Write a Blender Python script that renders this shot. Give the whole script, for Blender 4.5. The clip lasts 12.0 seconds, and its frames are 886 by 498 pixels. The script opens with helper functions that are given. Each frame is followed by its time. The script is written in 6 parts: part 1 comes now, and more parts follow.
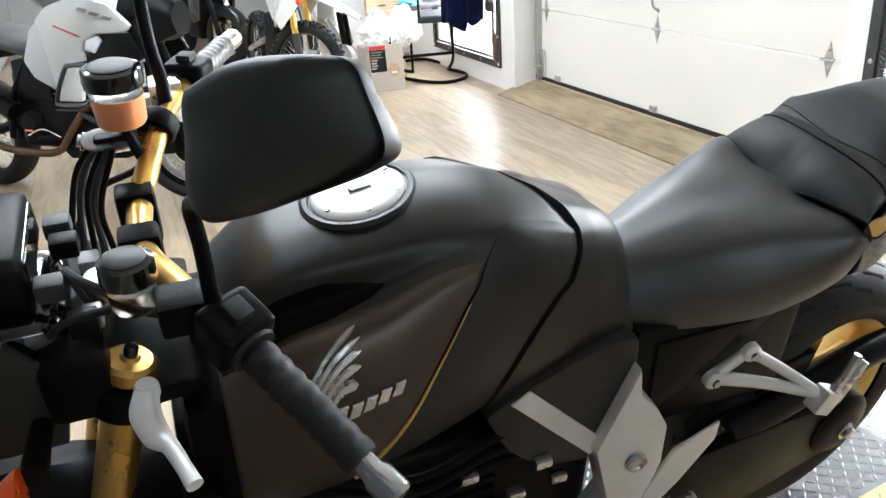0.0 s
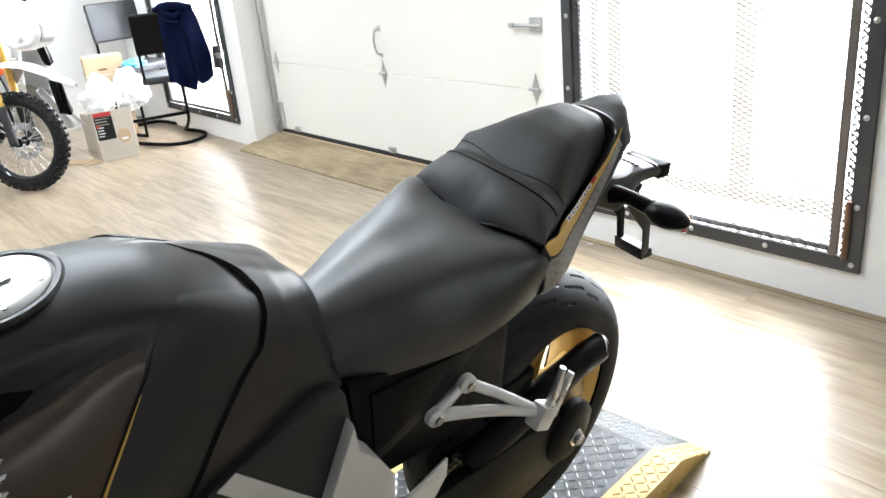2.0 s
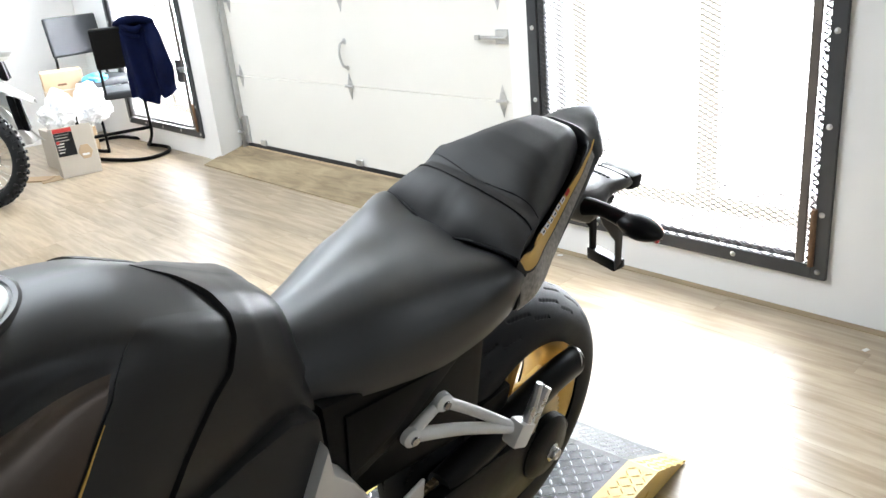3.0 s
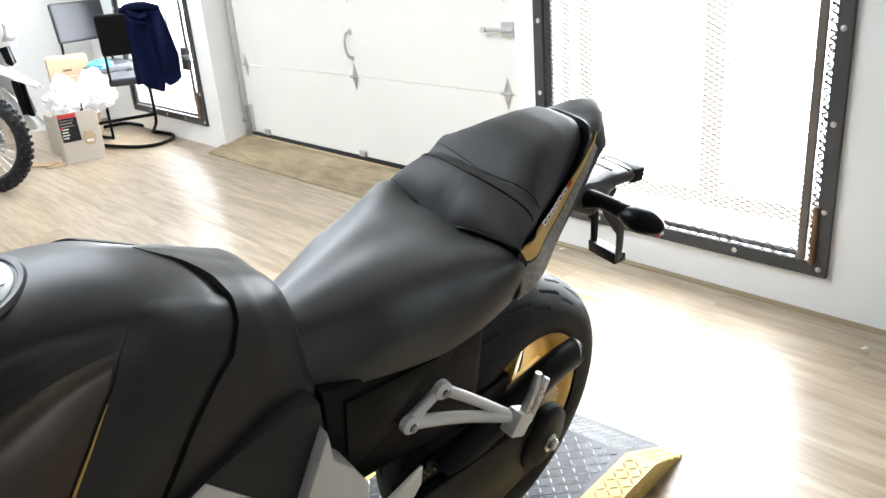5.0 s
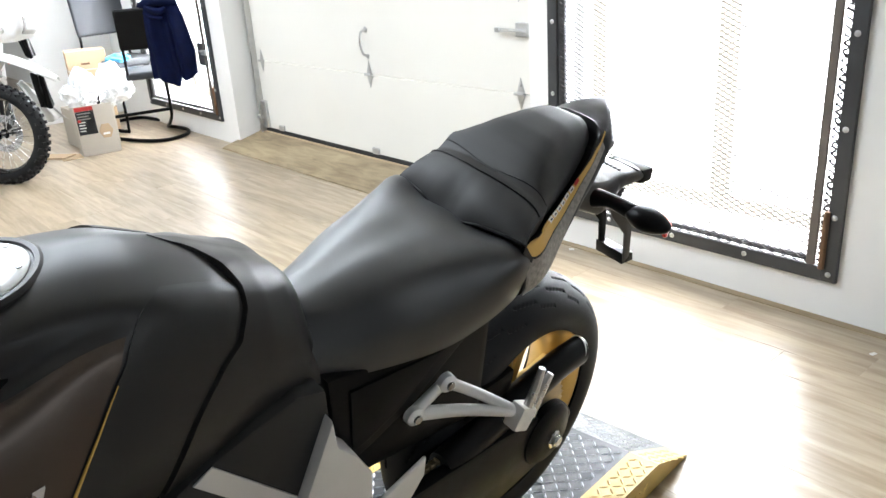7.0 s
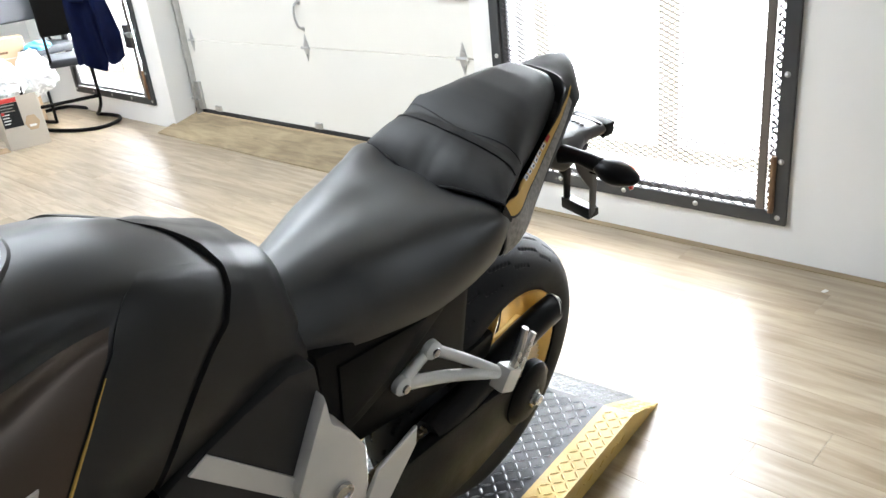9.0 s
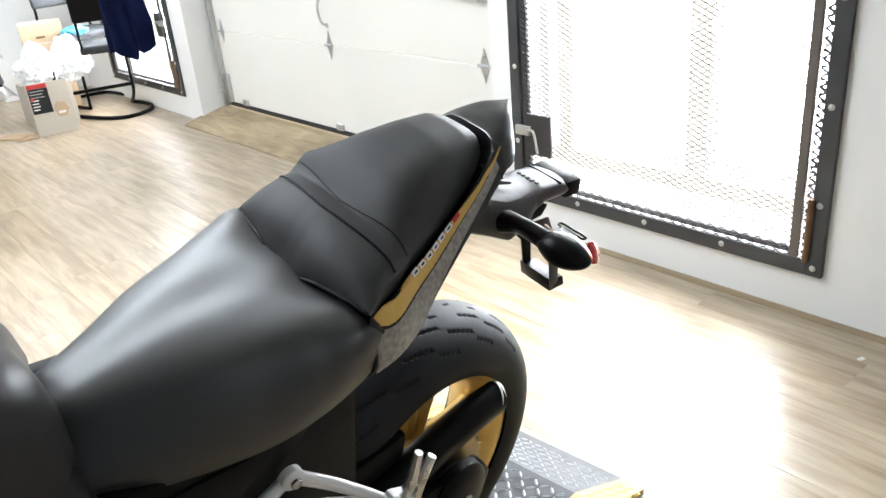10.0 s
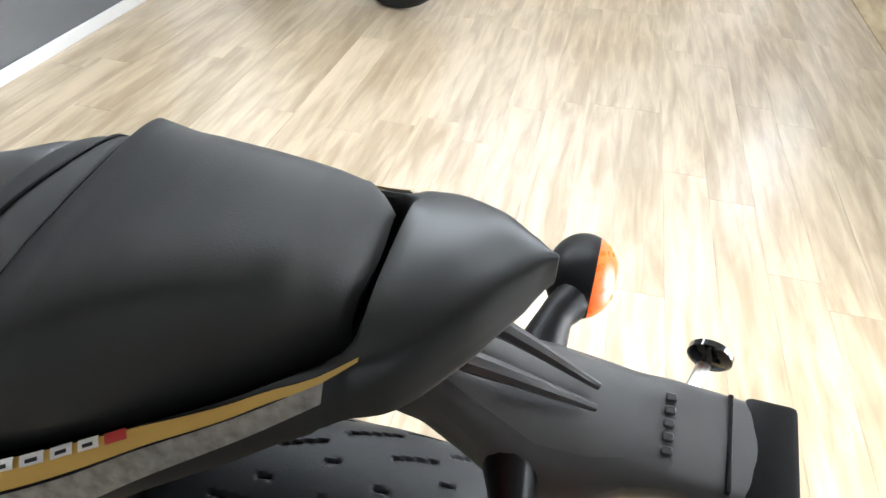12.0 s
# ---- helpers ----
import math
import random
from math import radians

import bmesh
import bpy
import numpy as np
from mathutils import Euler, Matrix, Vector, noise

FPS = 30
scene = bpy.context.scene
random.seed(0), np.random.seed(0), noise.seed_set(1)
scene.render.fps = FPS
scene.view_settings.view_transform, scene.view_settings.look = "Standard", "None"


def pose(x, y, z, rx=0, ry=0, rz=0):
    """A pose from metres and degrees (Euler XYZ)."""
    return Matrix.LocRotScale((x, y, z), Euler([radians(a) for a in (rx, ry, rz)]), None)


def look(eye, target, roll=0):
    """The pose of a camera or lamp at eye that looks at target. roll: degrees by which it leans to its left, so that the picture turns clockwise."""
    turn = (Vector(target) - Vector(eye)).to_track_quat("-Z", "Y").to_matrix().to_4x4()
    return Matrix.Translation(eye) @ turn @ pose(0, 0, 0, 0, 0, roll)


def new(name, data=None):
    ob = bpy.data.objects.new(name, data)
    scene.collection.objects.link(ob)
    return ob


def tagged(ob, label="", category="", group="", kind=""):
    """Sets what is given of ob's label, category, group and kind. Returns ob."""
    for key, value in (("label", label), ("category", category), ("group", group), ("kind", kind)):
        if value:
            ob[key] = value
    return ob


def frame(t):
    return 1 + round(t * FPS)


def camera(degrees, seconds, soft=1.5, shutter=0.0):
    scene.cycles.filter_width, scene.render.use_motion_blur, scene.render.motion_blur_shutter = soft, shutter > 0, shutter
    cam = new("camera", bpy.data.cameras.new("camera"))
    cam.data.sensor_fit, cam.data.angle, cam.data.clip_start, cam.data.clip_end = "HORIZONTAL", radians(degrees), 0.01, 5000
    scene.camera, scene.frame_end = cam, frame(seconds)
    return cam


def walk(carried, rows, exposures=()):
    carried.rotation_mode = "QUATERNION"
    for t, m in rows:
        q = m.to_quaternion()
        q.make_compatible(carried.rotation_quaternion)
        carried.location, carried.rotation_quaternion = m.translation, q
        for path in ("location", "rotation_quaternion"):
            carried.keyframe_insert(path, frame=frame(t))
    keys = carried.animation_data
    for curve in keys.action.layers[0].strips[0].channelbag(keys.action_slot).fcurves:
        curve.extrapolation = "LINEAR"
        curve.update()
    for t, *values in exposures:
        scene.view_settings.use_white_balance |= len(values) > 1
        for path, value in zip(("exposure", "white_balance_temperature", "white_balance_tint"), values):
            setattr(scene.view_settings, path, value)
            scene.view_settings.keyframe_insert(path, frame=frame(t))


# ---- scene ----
cam = camera(58.5, 12.0)
PATH = [
    (0, (-1.2, -1.08, 1.426), (-0.533, 0.629, 0.628), -3.8),
    (0.5, (-1.141, -1.087, 1.414), (-0.239, 0.516, 0.627), -4.5),
    (1, (-1.103, -1.101, 1.413), (-0.055, 0.422, 0.651), -4.7),
    (1.5, (-1.076, -1.106, 1.415), (0.065, 0.363, 0.681), -4.9),
    (2, (-1.068, -1.104, 1.416), (0.097, 0.347, 0.683), -5.5),
    (2.5, (-1.052, -1.092, 1.413), (0.166, 0.32, 0.69), -5.9),
    (3, (-1.058, -1.08, 1.414), (0.176, 0.324, 0.701), -5.5),
    (5, (-1.064, -1.087, 1.411), (0.16, 0.316, 0.682), -4.6),
    (5.5, (-1.068, -1.098, 1.411), (0.138, 0.322, 0.683), -3.9),
    (6, (-1.068, -1.103, 1.412), (0.141, 0.313, 0.681), -4.1),
    (6.5, (-1.069, -1.107, 1.41), (0.134, 0.313, 0.678), -4.0),
    (7, (-1.072, -1.107, 1.409), (0.13, 0.316, 0.682), -3.8),
    (9, (-1.1, -1.057, 1.396), (0.18, 0.252, 0.591), -6.3),
    (9.5, (-0.921, -1.023, 1.387), (0.257, 0.379, 0.585), -7.2),
    (10, (-0.699, -1.01, 1.403), (0.463, 0.398, 0.585), -5.2),
    (10.5, (-0.51, -0.874, 1.376), (0.45, 0.636, 0.483), -3.8),
    (11, (-0.227, -0.781, 1.385), (0.598, 0.803, 0.485), -6.9),
    (11.2, (-0.106, -0.777, 1.38), (0.468, 0.92, 0.492), -5.1),
    (11.4, (-0.011, -0.771, 1.397), (0.336, 0.989, 0.514), -2.4),
    (11.5, (0.018, -0.759, 1.39), (0.198, 1.002, 0.459), -3.3),
    (11.6, (0.044, -0.723, 1.388), (0.048, 1.026, 0.418), -2.5),
    (11.8, (0.104, -0.631, 1.361), (-0.06, 1.076, 0.332), 0.6),
    (12, (0.139, -0.527, 1.357), (-0.131, 1.074, 0.19), 5.1),
]
walk(cam, [(t, look(eye, target, roll)) for t, eye, target, roll in PATH])

# ---- world and light ----
world = bpy.data.worlds.new("world")
scene.world = world
world.use_nodes = True
wn = world.node_tree
sky = wn.nodes.new("ShaderNodeTexSky")
sky.sky_type = 'NISHITA'
sky.sun_disc = False
sky.sun_elevation = radians(35)
sky.sun_rotation = radians(80)
wn.links.new(sky.outputs[0], wn.nodes["Background"].inputs[0])
wn.nodes["Background"].inputs[1].default_value = 0.12

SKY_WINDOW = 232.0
STRIP_LIGHT = 98.0


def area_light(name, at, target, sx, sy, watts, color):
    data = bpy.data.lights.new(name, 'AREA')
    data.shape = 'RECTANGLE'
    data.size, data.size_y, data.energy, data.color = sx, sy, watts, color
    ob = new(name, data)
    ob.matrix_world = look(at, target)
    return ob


# daylight in the two window openings, and unseen strip lamps under the ceiling
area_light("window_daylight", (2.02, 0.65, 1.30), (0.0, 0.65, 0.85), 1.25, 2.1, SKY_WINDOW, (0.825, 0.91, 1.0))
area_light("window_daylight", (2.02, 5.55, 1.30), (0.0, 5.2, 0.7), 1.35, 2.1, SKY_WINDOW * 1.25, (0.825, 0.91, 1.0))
# the strip at y -4 is an added fill that brightens the near side
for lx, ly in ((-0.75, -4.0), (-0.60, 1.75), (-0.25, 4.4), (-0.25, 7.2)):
    area_light("shop_and_fill_light", (lx, ly, 2.78), (lx, ly, 0), 2.4, 0.30, STRIP_LIGHT * {-4.0: 0.37, 1.75: 1.22}.get(ly, 0.66), (0.83, 0.912, 1.0))



# ---- materials ----
def nodes_of(name):
    m = bpy.data.materials.new(name)
    m.use_nodes = True
    t = m.node_tree
    return m, t, t.nodes["Principled BSDF"]


def mat(name, color, rough=0.5, metal=0.0, vary=0.12, scale=8.0, fine=120.0, bump=0.15, depth=0.0006, rough_vary=0.12, coat=0.0, spec=0.5):
    """A surface with cloudy variation at one scale and fine grain at another."""
    m, t, b = nodes_of(name)
    co = t.nodes.new("ShaderNodeTexCoord")
    big = t.nodes.new("ShaderNodeTexNoise")
    big.inputs["Scale"].default_value, big.inputs["Detail"].default_value = scale, 5
    small = t.nodes.new("ShaderNodeTexNoise")
    small.inputs["Scale"].default_value, small.inputs["Detail"].default_value = fine, 3
    for n in (big, small):
        t.links.new(co.outputs["Object"], n.inputs["Vector"])
    ramp = t.nodes.new("ShaderNodeMix")
    ramp.data_type = 'RGBA'
    ramp.inputs[6].default_value = (*[c * (1 - vary) for c in color], 1)
    ramp.inputs[7].default_value = (*[min(1, c * (1 + vary)) for c in color], 1)
    t.links.new(big.outputs["Fac"], ramp.inputs[0])
    t.links.new(ramp.outputs[2], b.inputs["Base Color"])
    rr = t.nodes.new("ShaderNodeMapRange")
    rr.inputs[3].default_value = max(0.02, rough - rough_vary)
    rr.inputs[4].default_value = min(1, rough + rough_vary)
    t.links.new(big.outputs["Fac"], rr.inputs[0])
    t.links.new(rr.outputs[0], b.inputs["Roughness"])
    b.inputs["Metallic"].default_value = metal
    b.inputs["Coat Weight"].default_value = coat
    b.inputs["Specular IOR Level"].default_value = spec
    bp = t.nodes.new("ShaderNodeBump")
    bp.inputs["Strength"].default_value, bp.inputs["Distance"].default_value = bump, depth
    t.links.new(small.outputs["Fac"], bp.inputs["Height"])
    t.links.new(bp.outputs[0], b.inputs["Normal"])
    return m


def wood_mat(name, light, dark, stretch, rough, per_object=True, turn=0.0):
    """Printed wood grain that runs along y: broad patches, long streaks and fine pores, with a tone of its own for each piece."""
    m, t, b = nodes_of(name)
    L = t.links
    co = t.nodes.new("ShaderNodeTexCoord")
    info = t.nodes.new("ShaderNodeObjectInfo")
    shift = t.nodes.new("ShaderNodeMath")
    shift.operation = 'MULTIPLY'
    shift.inputs[1].default_value = 37.0 if per_object else 0.0
    L.new(info.outputs["Random"], shift.inputs[0])

    def grain(k, ky, scale, detail, distort=0.0):
        mp = t.nodes.new("ShaderNodeMapping")
        mp.inputs["Scale"].default_value = (stretch[0] * k, stretch[1] * ky, stretch[2])
        mp.inputs["Rotation"].default_value = (0, 0, turn)
        L.new(co.outputs["Object"], mp.inputs["Vector"])
        add = t.nodes.new("ShaderNodeVectorMath")
        add.operation = 'ADD'
        L.new(mp.outputs[0], add.inputs[0])
        L.new(shift.outputs[0], add.inputs[1])
        n = t.nodes.new("ShaderNodeTexNoise")
        n.inputs["Scale"].default_value, n.inputs["Detail"].default_value, n.inputs["Distortion"].default_value = scale, detail, distort
        n.inputs["Roughness"].default_value = 0.58
        L.new(add.outputs[0], n.inputs["Vector"])
        return n.outputs["Fac"]

    patch, streak, pore = grain(.30, .60, 1.0, 2, .3), grain(1.0, 1.0, 1.6, 4, .5), grain(5.0, 2.2, 2.0, 2)
    both = t.nodes.new("ShaderNodeMix")
    both.inputs[0].default_value = 0.60
    L.new(patch, both.inputs[2])
    L.new(streak, both.inputs[3])
    ease = t.nodes.new("ShaderNodeMapRange")
    ease.interpolation_type = 'SMOOTHSTEP'
    ease.inputs[1].default_value, ease.inputs[2].default_value = 0.30, 0.68
    L.new(both.outputs[0], ease.inputs[0])
    ramp = t.nodes.new("ShaderNodeMix")
    ramp.data_type = 'RGBA'
    ramp.inputs[6].default_value, ramp.inputs[7].default_value = (*dark, 1), (*light, 1)
    L.new(ease.outputs[0], ramp.inputs[0])
    tone = t.nodes.new("ShaderNodeMapRange")
    tone.inputs[3].default_value, tone.inputs[4].default_value = 0.97, 1.03
    L.new(info.outputs["Random"], tone.inputs[0])
    hsv = t.nodes.new("ShaderNodeHueSaturation")
    L.new(ramp.outputs[2], hsv.inputs["Color"])
    L.new(tone.outputs[0], hsv.inputs["Value"])
    fine = t.nodes.new("ShaderNodeMix")
    fine.data_type, fine.blend_type = 'RGBA', 'MULTIPLY'
    fine.inputs[0].default_value = 0.22
    L.new(hsv.outputs[0], fine.inputs[6])
    L.new(pore, fine.inputs[7])
    L.new(fine.outputs[2], b.inputs["Base Color"])
    rr = t.nodes.new("ShaderNodeMapRange")
    rr.inputs[3].default_value, rr.inputs[4].default_value = rough, rough + 0.10
    L.new(patch, rr.inputs[0])
    L.new(rr.outputs[0], b.inputs["Roughness"])
    bp = t.nodes.new("ShaderNodeBump")
    bp.inputs["Strength"].default_value, bp.inputs["Distance"].default_value = 0.10, 0.0004
    L.new(pore, bp.inputs["Height"])
    L.new(bp.outputs[0], b.inputs["Normal"])
    return m


def glow_mat(name, color, strength):
    m, t, b = nodes_of(name)
    t.nodes.remove(b)
    em = t.nodes.new("ShaderNodeEmission")
    em.inputs[0].default_value, em.inputs[1].default_value = (*color, 1), strength
    t.links.new(em.outputs[0], t.nodes["Material Output"].inputs[0])
    return m


def clear_mat(name, color, rough=0.02, ior=1.45):
    m, t, b = nodes_of(name)
    b.inputs["Base Color"].default_value = (*color, 1)
    b.inputs["Roughness"].default_value = rough
    b.inputs["Transmission Weight"].default_value = 1.0
    b.inputs["IOR"].default_value = ior
    return m


M_plank = wood_mat("vinyl_wood_plank", (0.49, 0.398, 0.284), (0.250, 0.181, 0.106), (15.0, 1.5, 1.0), 0.26)
M_plank.node_tree.nodes["Principled BSDF"].inputs["Specular IOR Level"].default_value = 0.8
M_ply = wood_mat("stained_plywood", (0.46, 0.36, 0.22), (0.22, 0.16, 0.09), (11.0, 2.2, 4.0), 0.55, False)
M_wall = mat("white_wall_paint", (0.82, 0.815, 0.80), 0.65, vary=0.05, scale=2.0, fine=60, bump=0.2)
M_door_paint = mat("garage_door_cream_paint", (0.80, 0.785, 0.735), 0.45, vary=0.05, scale=1.5, fine=40, bump=0.15)
M_ceiling = mat("grey_white_ceiling_paint", (0.68, 0.68, 0.675), 0.8, vary=0.08, scale=1.5)
# unseen closing wall, kept pale so it bounces fill onto the near sides
M_fill_wall = mat("pale_fill_wall", (0.80, 0.80, 0.79), 0.7, vary=0.15, scale=1.2)
M_frame_grey = mat("dark_grey_steel_paint", (0.055, 0.057, 0.06), 0.45, 0.3, vary=0.25, scale=14, fine=200, bump=0.3)
M_mesh_steel = mat("blackened_expanded_steel", (0.06, 0.055, 0.055), 0.5, 0.5, vary=0.3)
M_zinc = mat("galvanized_steel", (0.55, 0.55, 0.54), 0.38, 0.85, vary=0.2, scale=25)
M_rust = mat("rusty_steel", (0.17, 0.095, 0.05), 0.75, 0.2, vary=0.5, scale=30)
M_seal = mat("black_rubber_seal", (0.018, 0.018, 0.018), 0.7)
M_black = mat("satin_black_plastic", (0.0060, 0.0059, 0.0060), 0.36, vary=0.2, scale=5, fine=500, bump=0.12, depth=0.0002, rough_vary=0.05, spec=0.10)
M_tank = mat("matte_graphite_paint", (0.0175, 0.0162, 0.0152), 0.40, 0.0, vary=0.15, scale=3, fine=900, bump=0.08, depth=0.0001, rough_vary=0.04, spec=0.45)
M_tankgrey = mat("matte_dark_grey_pad", (0.0260, 0.0255, 0.0250), 0.46, 0.1, vary=0.12, scale=4, fine=700, bump=0.15, depth=0.0002, spec=0.3)
M_mirror_shell = mat("matte_black_mirror_plastic", (0.020, 0.020, 0.0195), 0.42, vary=0.12, scale=6, fine=700, bump=0.15, depth=0.0002, spec=0.5)
M_cowl = mat("matte_black_cowl_paint", (0.0075, 0.0073, 0.0072), 0.40, vary=0.15, scale=5, fine=700, bump=0.1, depth=0.0002, spec=0.45)
# dusty plastic; also serves as the lit grey of some clean black parts
M_dusty_lit = mat("dusty_and_lit_black_plastic", (0.040, 0.039, 0.039), 0.44, vary=0.4, scale=14, fine=500, bump=0.2, depth=0.0003, spec=0.45)
M_gloss = mat("gloss_black_paint", (0.004, 0.004, 0.004), 0.12, vary=0.2, coat=0.5, rough_vary=0.05)
M_seat = mat("black_seat_vinyl", (0.0235, 0.0230, 0.0232), 0.39, vary=0.10, scale=4, fine=520, bump=0.10, depth=0.0004, rough_vary=0.05, spec=0.85)
M_pillion = mat("black_grained_pillion_vinyl", (0.0275, 0.0266, 0.0262), 0.55, vary=0.12, scale=5, fine=620, bump=0.30, depth=0.0006, rough_vary=0.05, spec=0.30)
M_gold = mat("gold_anodised_metal", (0.72, 0.44, 0.12), 0.30, 0.9, vary=0.15, scale=20)
M_goldpaint = mat("gold_wheel_paint", (0.60, 0.40, 0.13), 0.36, 0.6, vary=0.2, scale=12)
M_goldstripe = mat("ochre_gold_decal", (0.62, 0.38, 0.09), 0.45, 0.1, vary=0.12, scale=40)
M_greystripe = mat("mottled_grey_decal", (0.27, 0.25, 0.225), 0.5, 0.05, vary=0.85, scale=130, fine=500)
M_white_bar = mat("white_decal", (0.75, 0.74, 0.71), 0.5)
M_red_bar = mat("red_decal", (0.50, 0.035, 0.03), 0.5)
M_silver = mat("silver_painted_aluminium", (0.70, 0.69, 0.67), 0.36, 0.2, vary=0.08, scale=15, fine=300)
M_alu = mat("brushed_aluminium", (0.66, 0.65, 0.64), 0.28, 0.95, vary=0.12, scale=30, fine=300)
M_cap = mat("satin_cap_metal", (0.72, 0.72, 0.71), 0.42, 0.25, vary=0.06, scale=30)
M_steel = mat("machined_steel", (0.50, 0.50, 0.51), 0.25, 1.0, vary=0.15, scale=40)
M_chain = mat("oily_chain_steel", (0.28, 0.22, 0.13), 0.4, 0.9, vary=0.4, scale=60)
M_tyre = mat("tyre_rubber", (0.011, 0.0112, 0.012), 0.6, vary=0.25, scale=9, fine=300, bump=0.35, spec=0.25)
M_engine = mat("black_engine_casting", (0.0035, 0.0035, 0.0037), 0.42, 0.0, vary=0.35, scale=18, fine=220, bump=0.5, spec=0.10)
M_grip = mat("black_grip_rubber", (0.012, 0.012, 0.012), 0.62, vary=0.2, fine=400, bump=0.6)
# lighter copy of the grip rubber: the far grip's window sheen as base colour
M_sheengrip = mat("sheen_grey_grip_rubber", (0.17, 0.17, 0.165), 0.32, vary=0.3, scale=60, fine=300, bump=0.5)
M_worn_bar = mat("worn_brown_grey_steel", (0.15, 0.128, 0.110), 0.55, 0.2, vary=0.35, scale=12, fine=200, bump=0.3)
M_deck = mat("worn_dark_tread_plate", (0.030, 0.031, 0.033), 0.45, 0.3, vary=0.3, scale=10, fine=150, bump=0.3)
M_deck_yellow = mat("worn_yellow_safety_paint", (0.52, 0.36, 0.095), 0.5, 0.05, vary=0.25, scale=14, fine=150, bump=0.3)
M_lozenge = mat("worn_bright_steel", (0.30, 0.31, 0.32), 0.35, 0.8, vary=0.35, scale=25)
M_bronze = mat("bronze_black_metallic_paint", (0.078, 0.060, 0.048), 0.33, 0.6, vary=0.12, scale=4, fine=900, bump=0.06, depth=0.0001, rough_vary=0.04)
M_white_plastic = mat("white_bodywork_plastic", (0.72, 0.72, 0.71), 0.35, vary=0.05, scale=5)
M_pipe = mat("heat_tinted_bronze_pipe", (0.11, 0.065, 0.035), 0.4, 0.7, vary=0.35, scale=20)
M_pale_panel = mat("pale_grey_painted_plastic", (0.50, 0.50, 0.49), 0.35, vary=0.08, scale=6)
M_dark_wall = mat("dark_grey_wall_panel", (0.085, 0.087, 0.09), 0.5, vary=0.2, scale=3)
M_grey_plastic = mat("silver_grey_bodywork", (0.40, 0.40, 0.40), 0.35, 0.3, vary=0.08)
M_orange = mat("orange_plastic", (0.80, 0.22, 0.03), 0.35, vary=0.1)
M_card = mat("brown_cardboard", (0.48, 0.35, 0.22), 0.8, vary=0.1, scale=10, fine=100, bump=0.3)
M_card_light = mat("pale_cardboard", (0.50, 0.45, 0.38), 0.7, vary=0.06, scale=8)
M_jacket = mat("navy_blue_cloth", (0.0024, 0.0052, 0.026), 0.9, vary=0.6, scale=12, fine=350, bump=0.8, depth=0.0015, spec=0.1)
M_chair = mat("dark_grey_chair_vinyl", (0.030, 0.032, 0.037), 0.5, vary=0.12)
M_bag = mat("thin_white_plastic_bag", (0.82, 0.83, 0.84), 0.25, vary=0.06, scale=12)
M_cyan = mat("light_blue_cloth", (0.10, 0.42, 0.62), 0.8, vary=0.2)
M_trim = wood_mat("worn_trim_strip", (0.40, 0.31, 0.19), (0.26, 0.19, 0.11), (9.0, 1.0, 1.0), 0.5, False)
M_paper = mat("white_paper", (0.75, 0.75, 0.74), 0.7, vary=0.08)
M_vinyl = mat("glare_white_vinyl", (0.80, 0.78, 0.73), 0.5, vary=0.04)
# translucency added so the bars glow as if washed out by window glare
thin = M_vinyl.node_tree.nodes.new("ShaderNodeBsdfTranslucent")
thin.inputs[0].default_value = (1.0, 0.93, 0.80, 1)
blend = M_vinyl.node_tree.nodes.new("ShaderNodeMixShader")
blend.inputs[0].default_value = 0.24
M_vinyl.node_tree.links.new(M_vinyl.node_tree.nodes["Principled BSDF"].outputs[0], blend.inputs[1])
M_vinyl.node_tree.links.new(thin.outputs[0], blend.inputs[2])
M_vinyl.node_tree.links.new(blend.outputs[0], M_vinyl.node_tree.nodes["Material Output"].inputs[0])
M_outside = glow_mat("overcast_outside", (1.0, 1.0, 1.0), 14.0)
M_glass = clear_mat("window_glass", (1, 1, 1), 0.0, 1.2)
M_fluid = mat("orange_brake_fluid", (0.98, 0.36, 0.15), 0.3, vary=0.06)
M_cup = clear_mat("clear_fluid_cup", (0.9, 0.86, 0.78), 0.25)
M_lens = mat("orange_indicator_lens", (0.80, 0.10, 0.008), 0.3, vary=0.1, scale=80, coat=0.15)
M_redlens = mat("red_reflector", (0.45, 0.03, 0.025), 0.12, vary=0.2, scale=90, coat=0.5)
M_lamp = mat("clear_headlamp_lens", (0.75, 0.77, 0.80), 0.08, 0.2, vary=0.1)


# ---- mesh helpers ----
def mesh_ob(name, bm, material, parent=None, label="", smooth=True):
    me = bpy.data.meshes.new(name)
    bmesh.ops.recalc_face_normals(bm, faces=bm.faces)
    bm.to_mesh(me)
    bm.free()
    if smooth:
        for p in me.polygons:
            p.use_smooth = True
        me.set_sharp_from_angle(angle=radians(38))
    mats = material if isinstance(material, (list, tuple)) else [material]
    for m in mats:
        me.materials.append(m)
    ob = new(name, me)
    if parent:
        ob.parent = parent
    if label:
        ob["label"] = label
    return ob


def part(name, bm, material, parent, label="", smooth=True):
    return mesh_ob(name, bm, material, parent, label, smooth)


def thing(name, label, category, m=None, group="", kind=""):
    ob = new(name)
    ob.empty_display_size = 0.1
    if m is not None:
        ob.matrix_world = m
    return tagged(ob, label, category, group, kind)


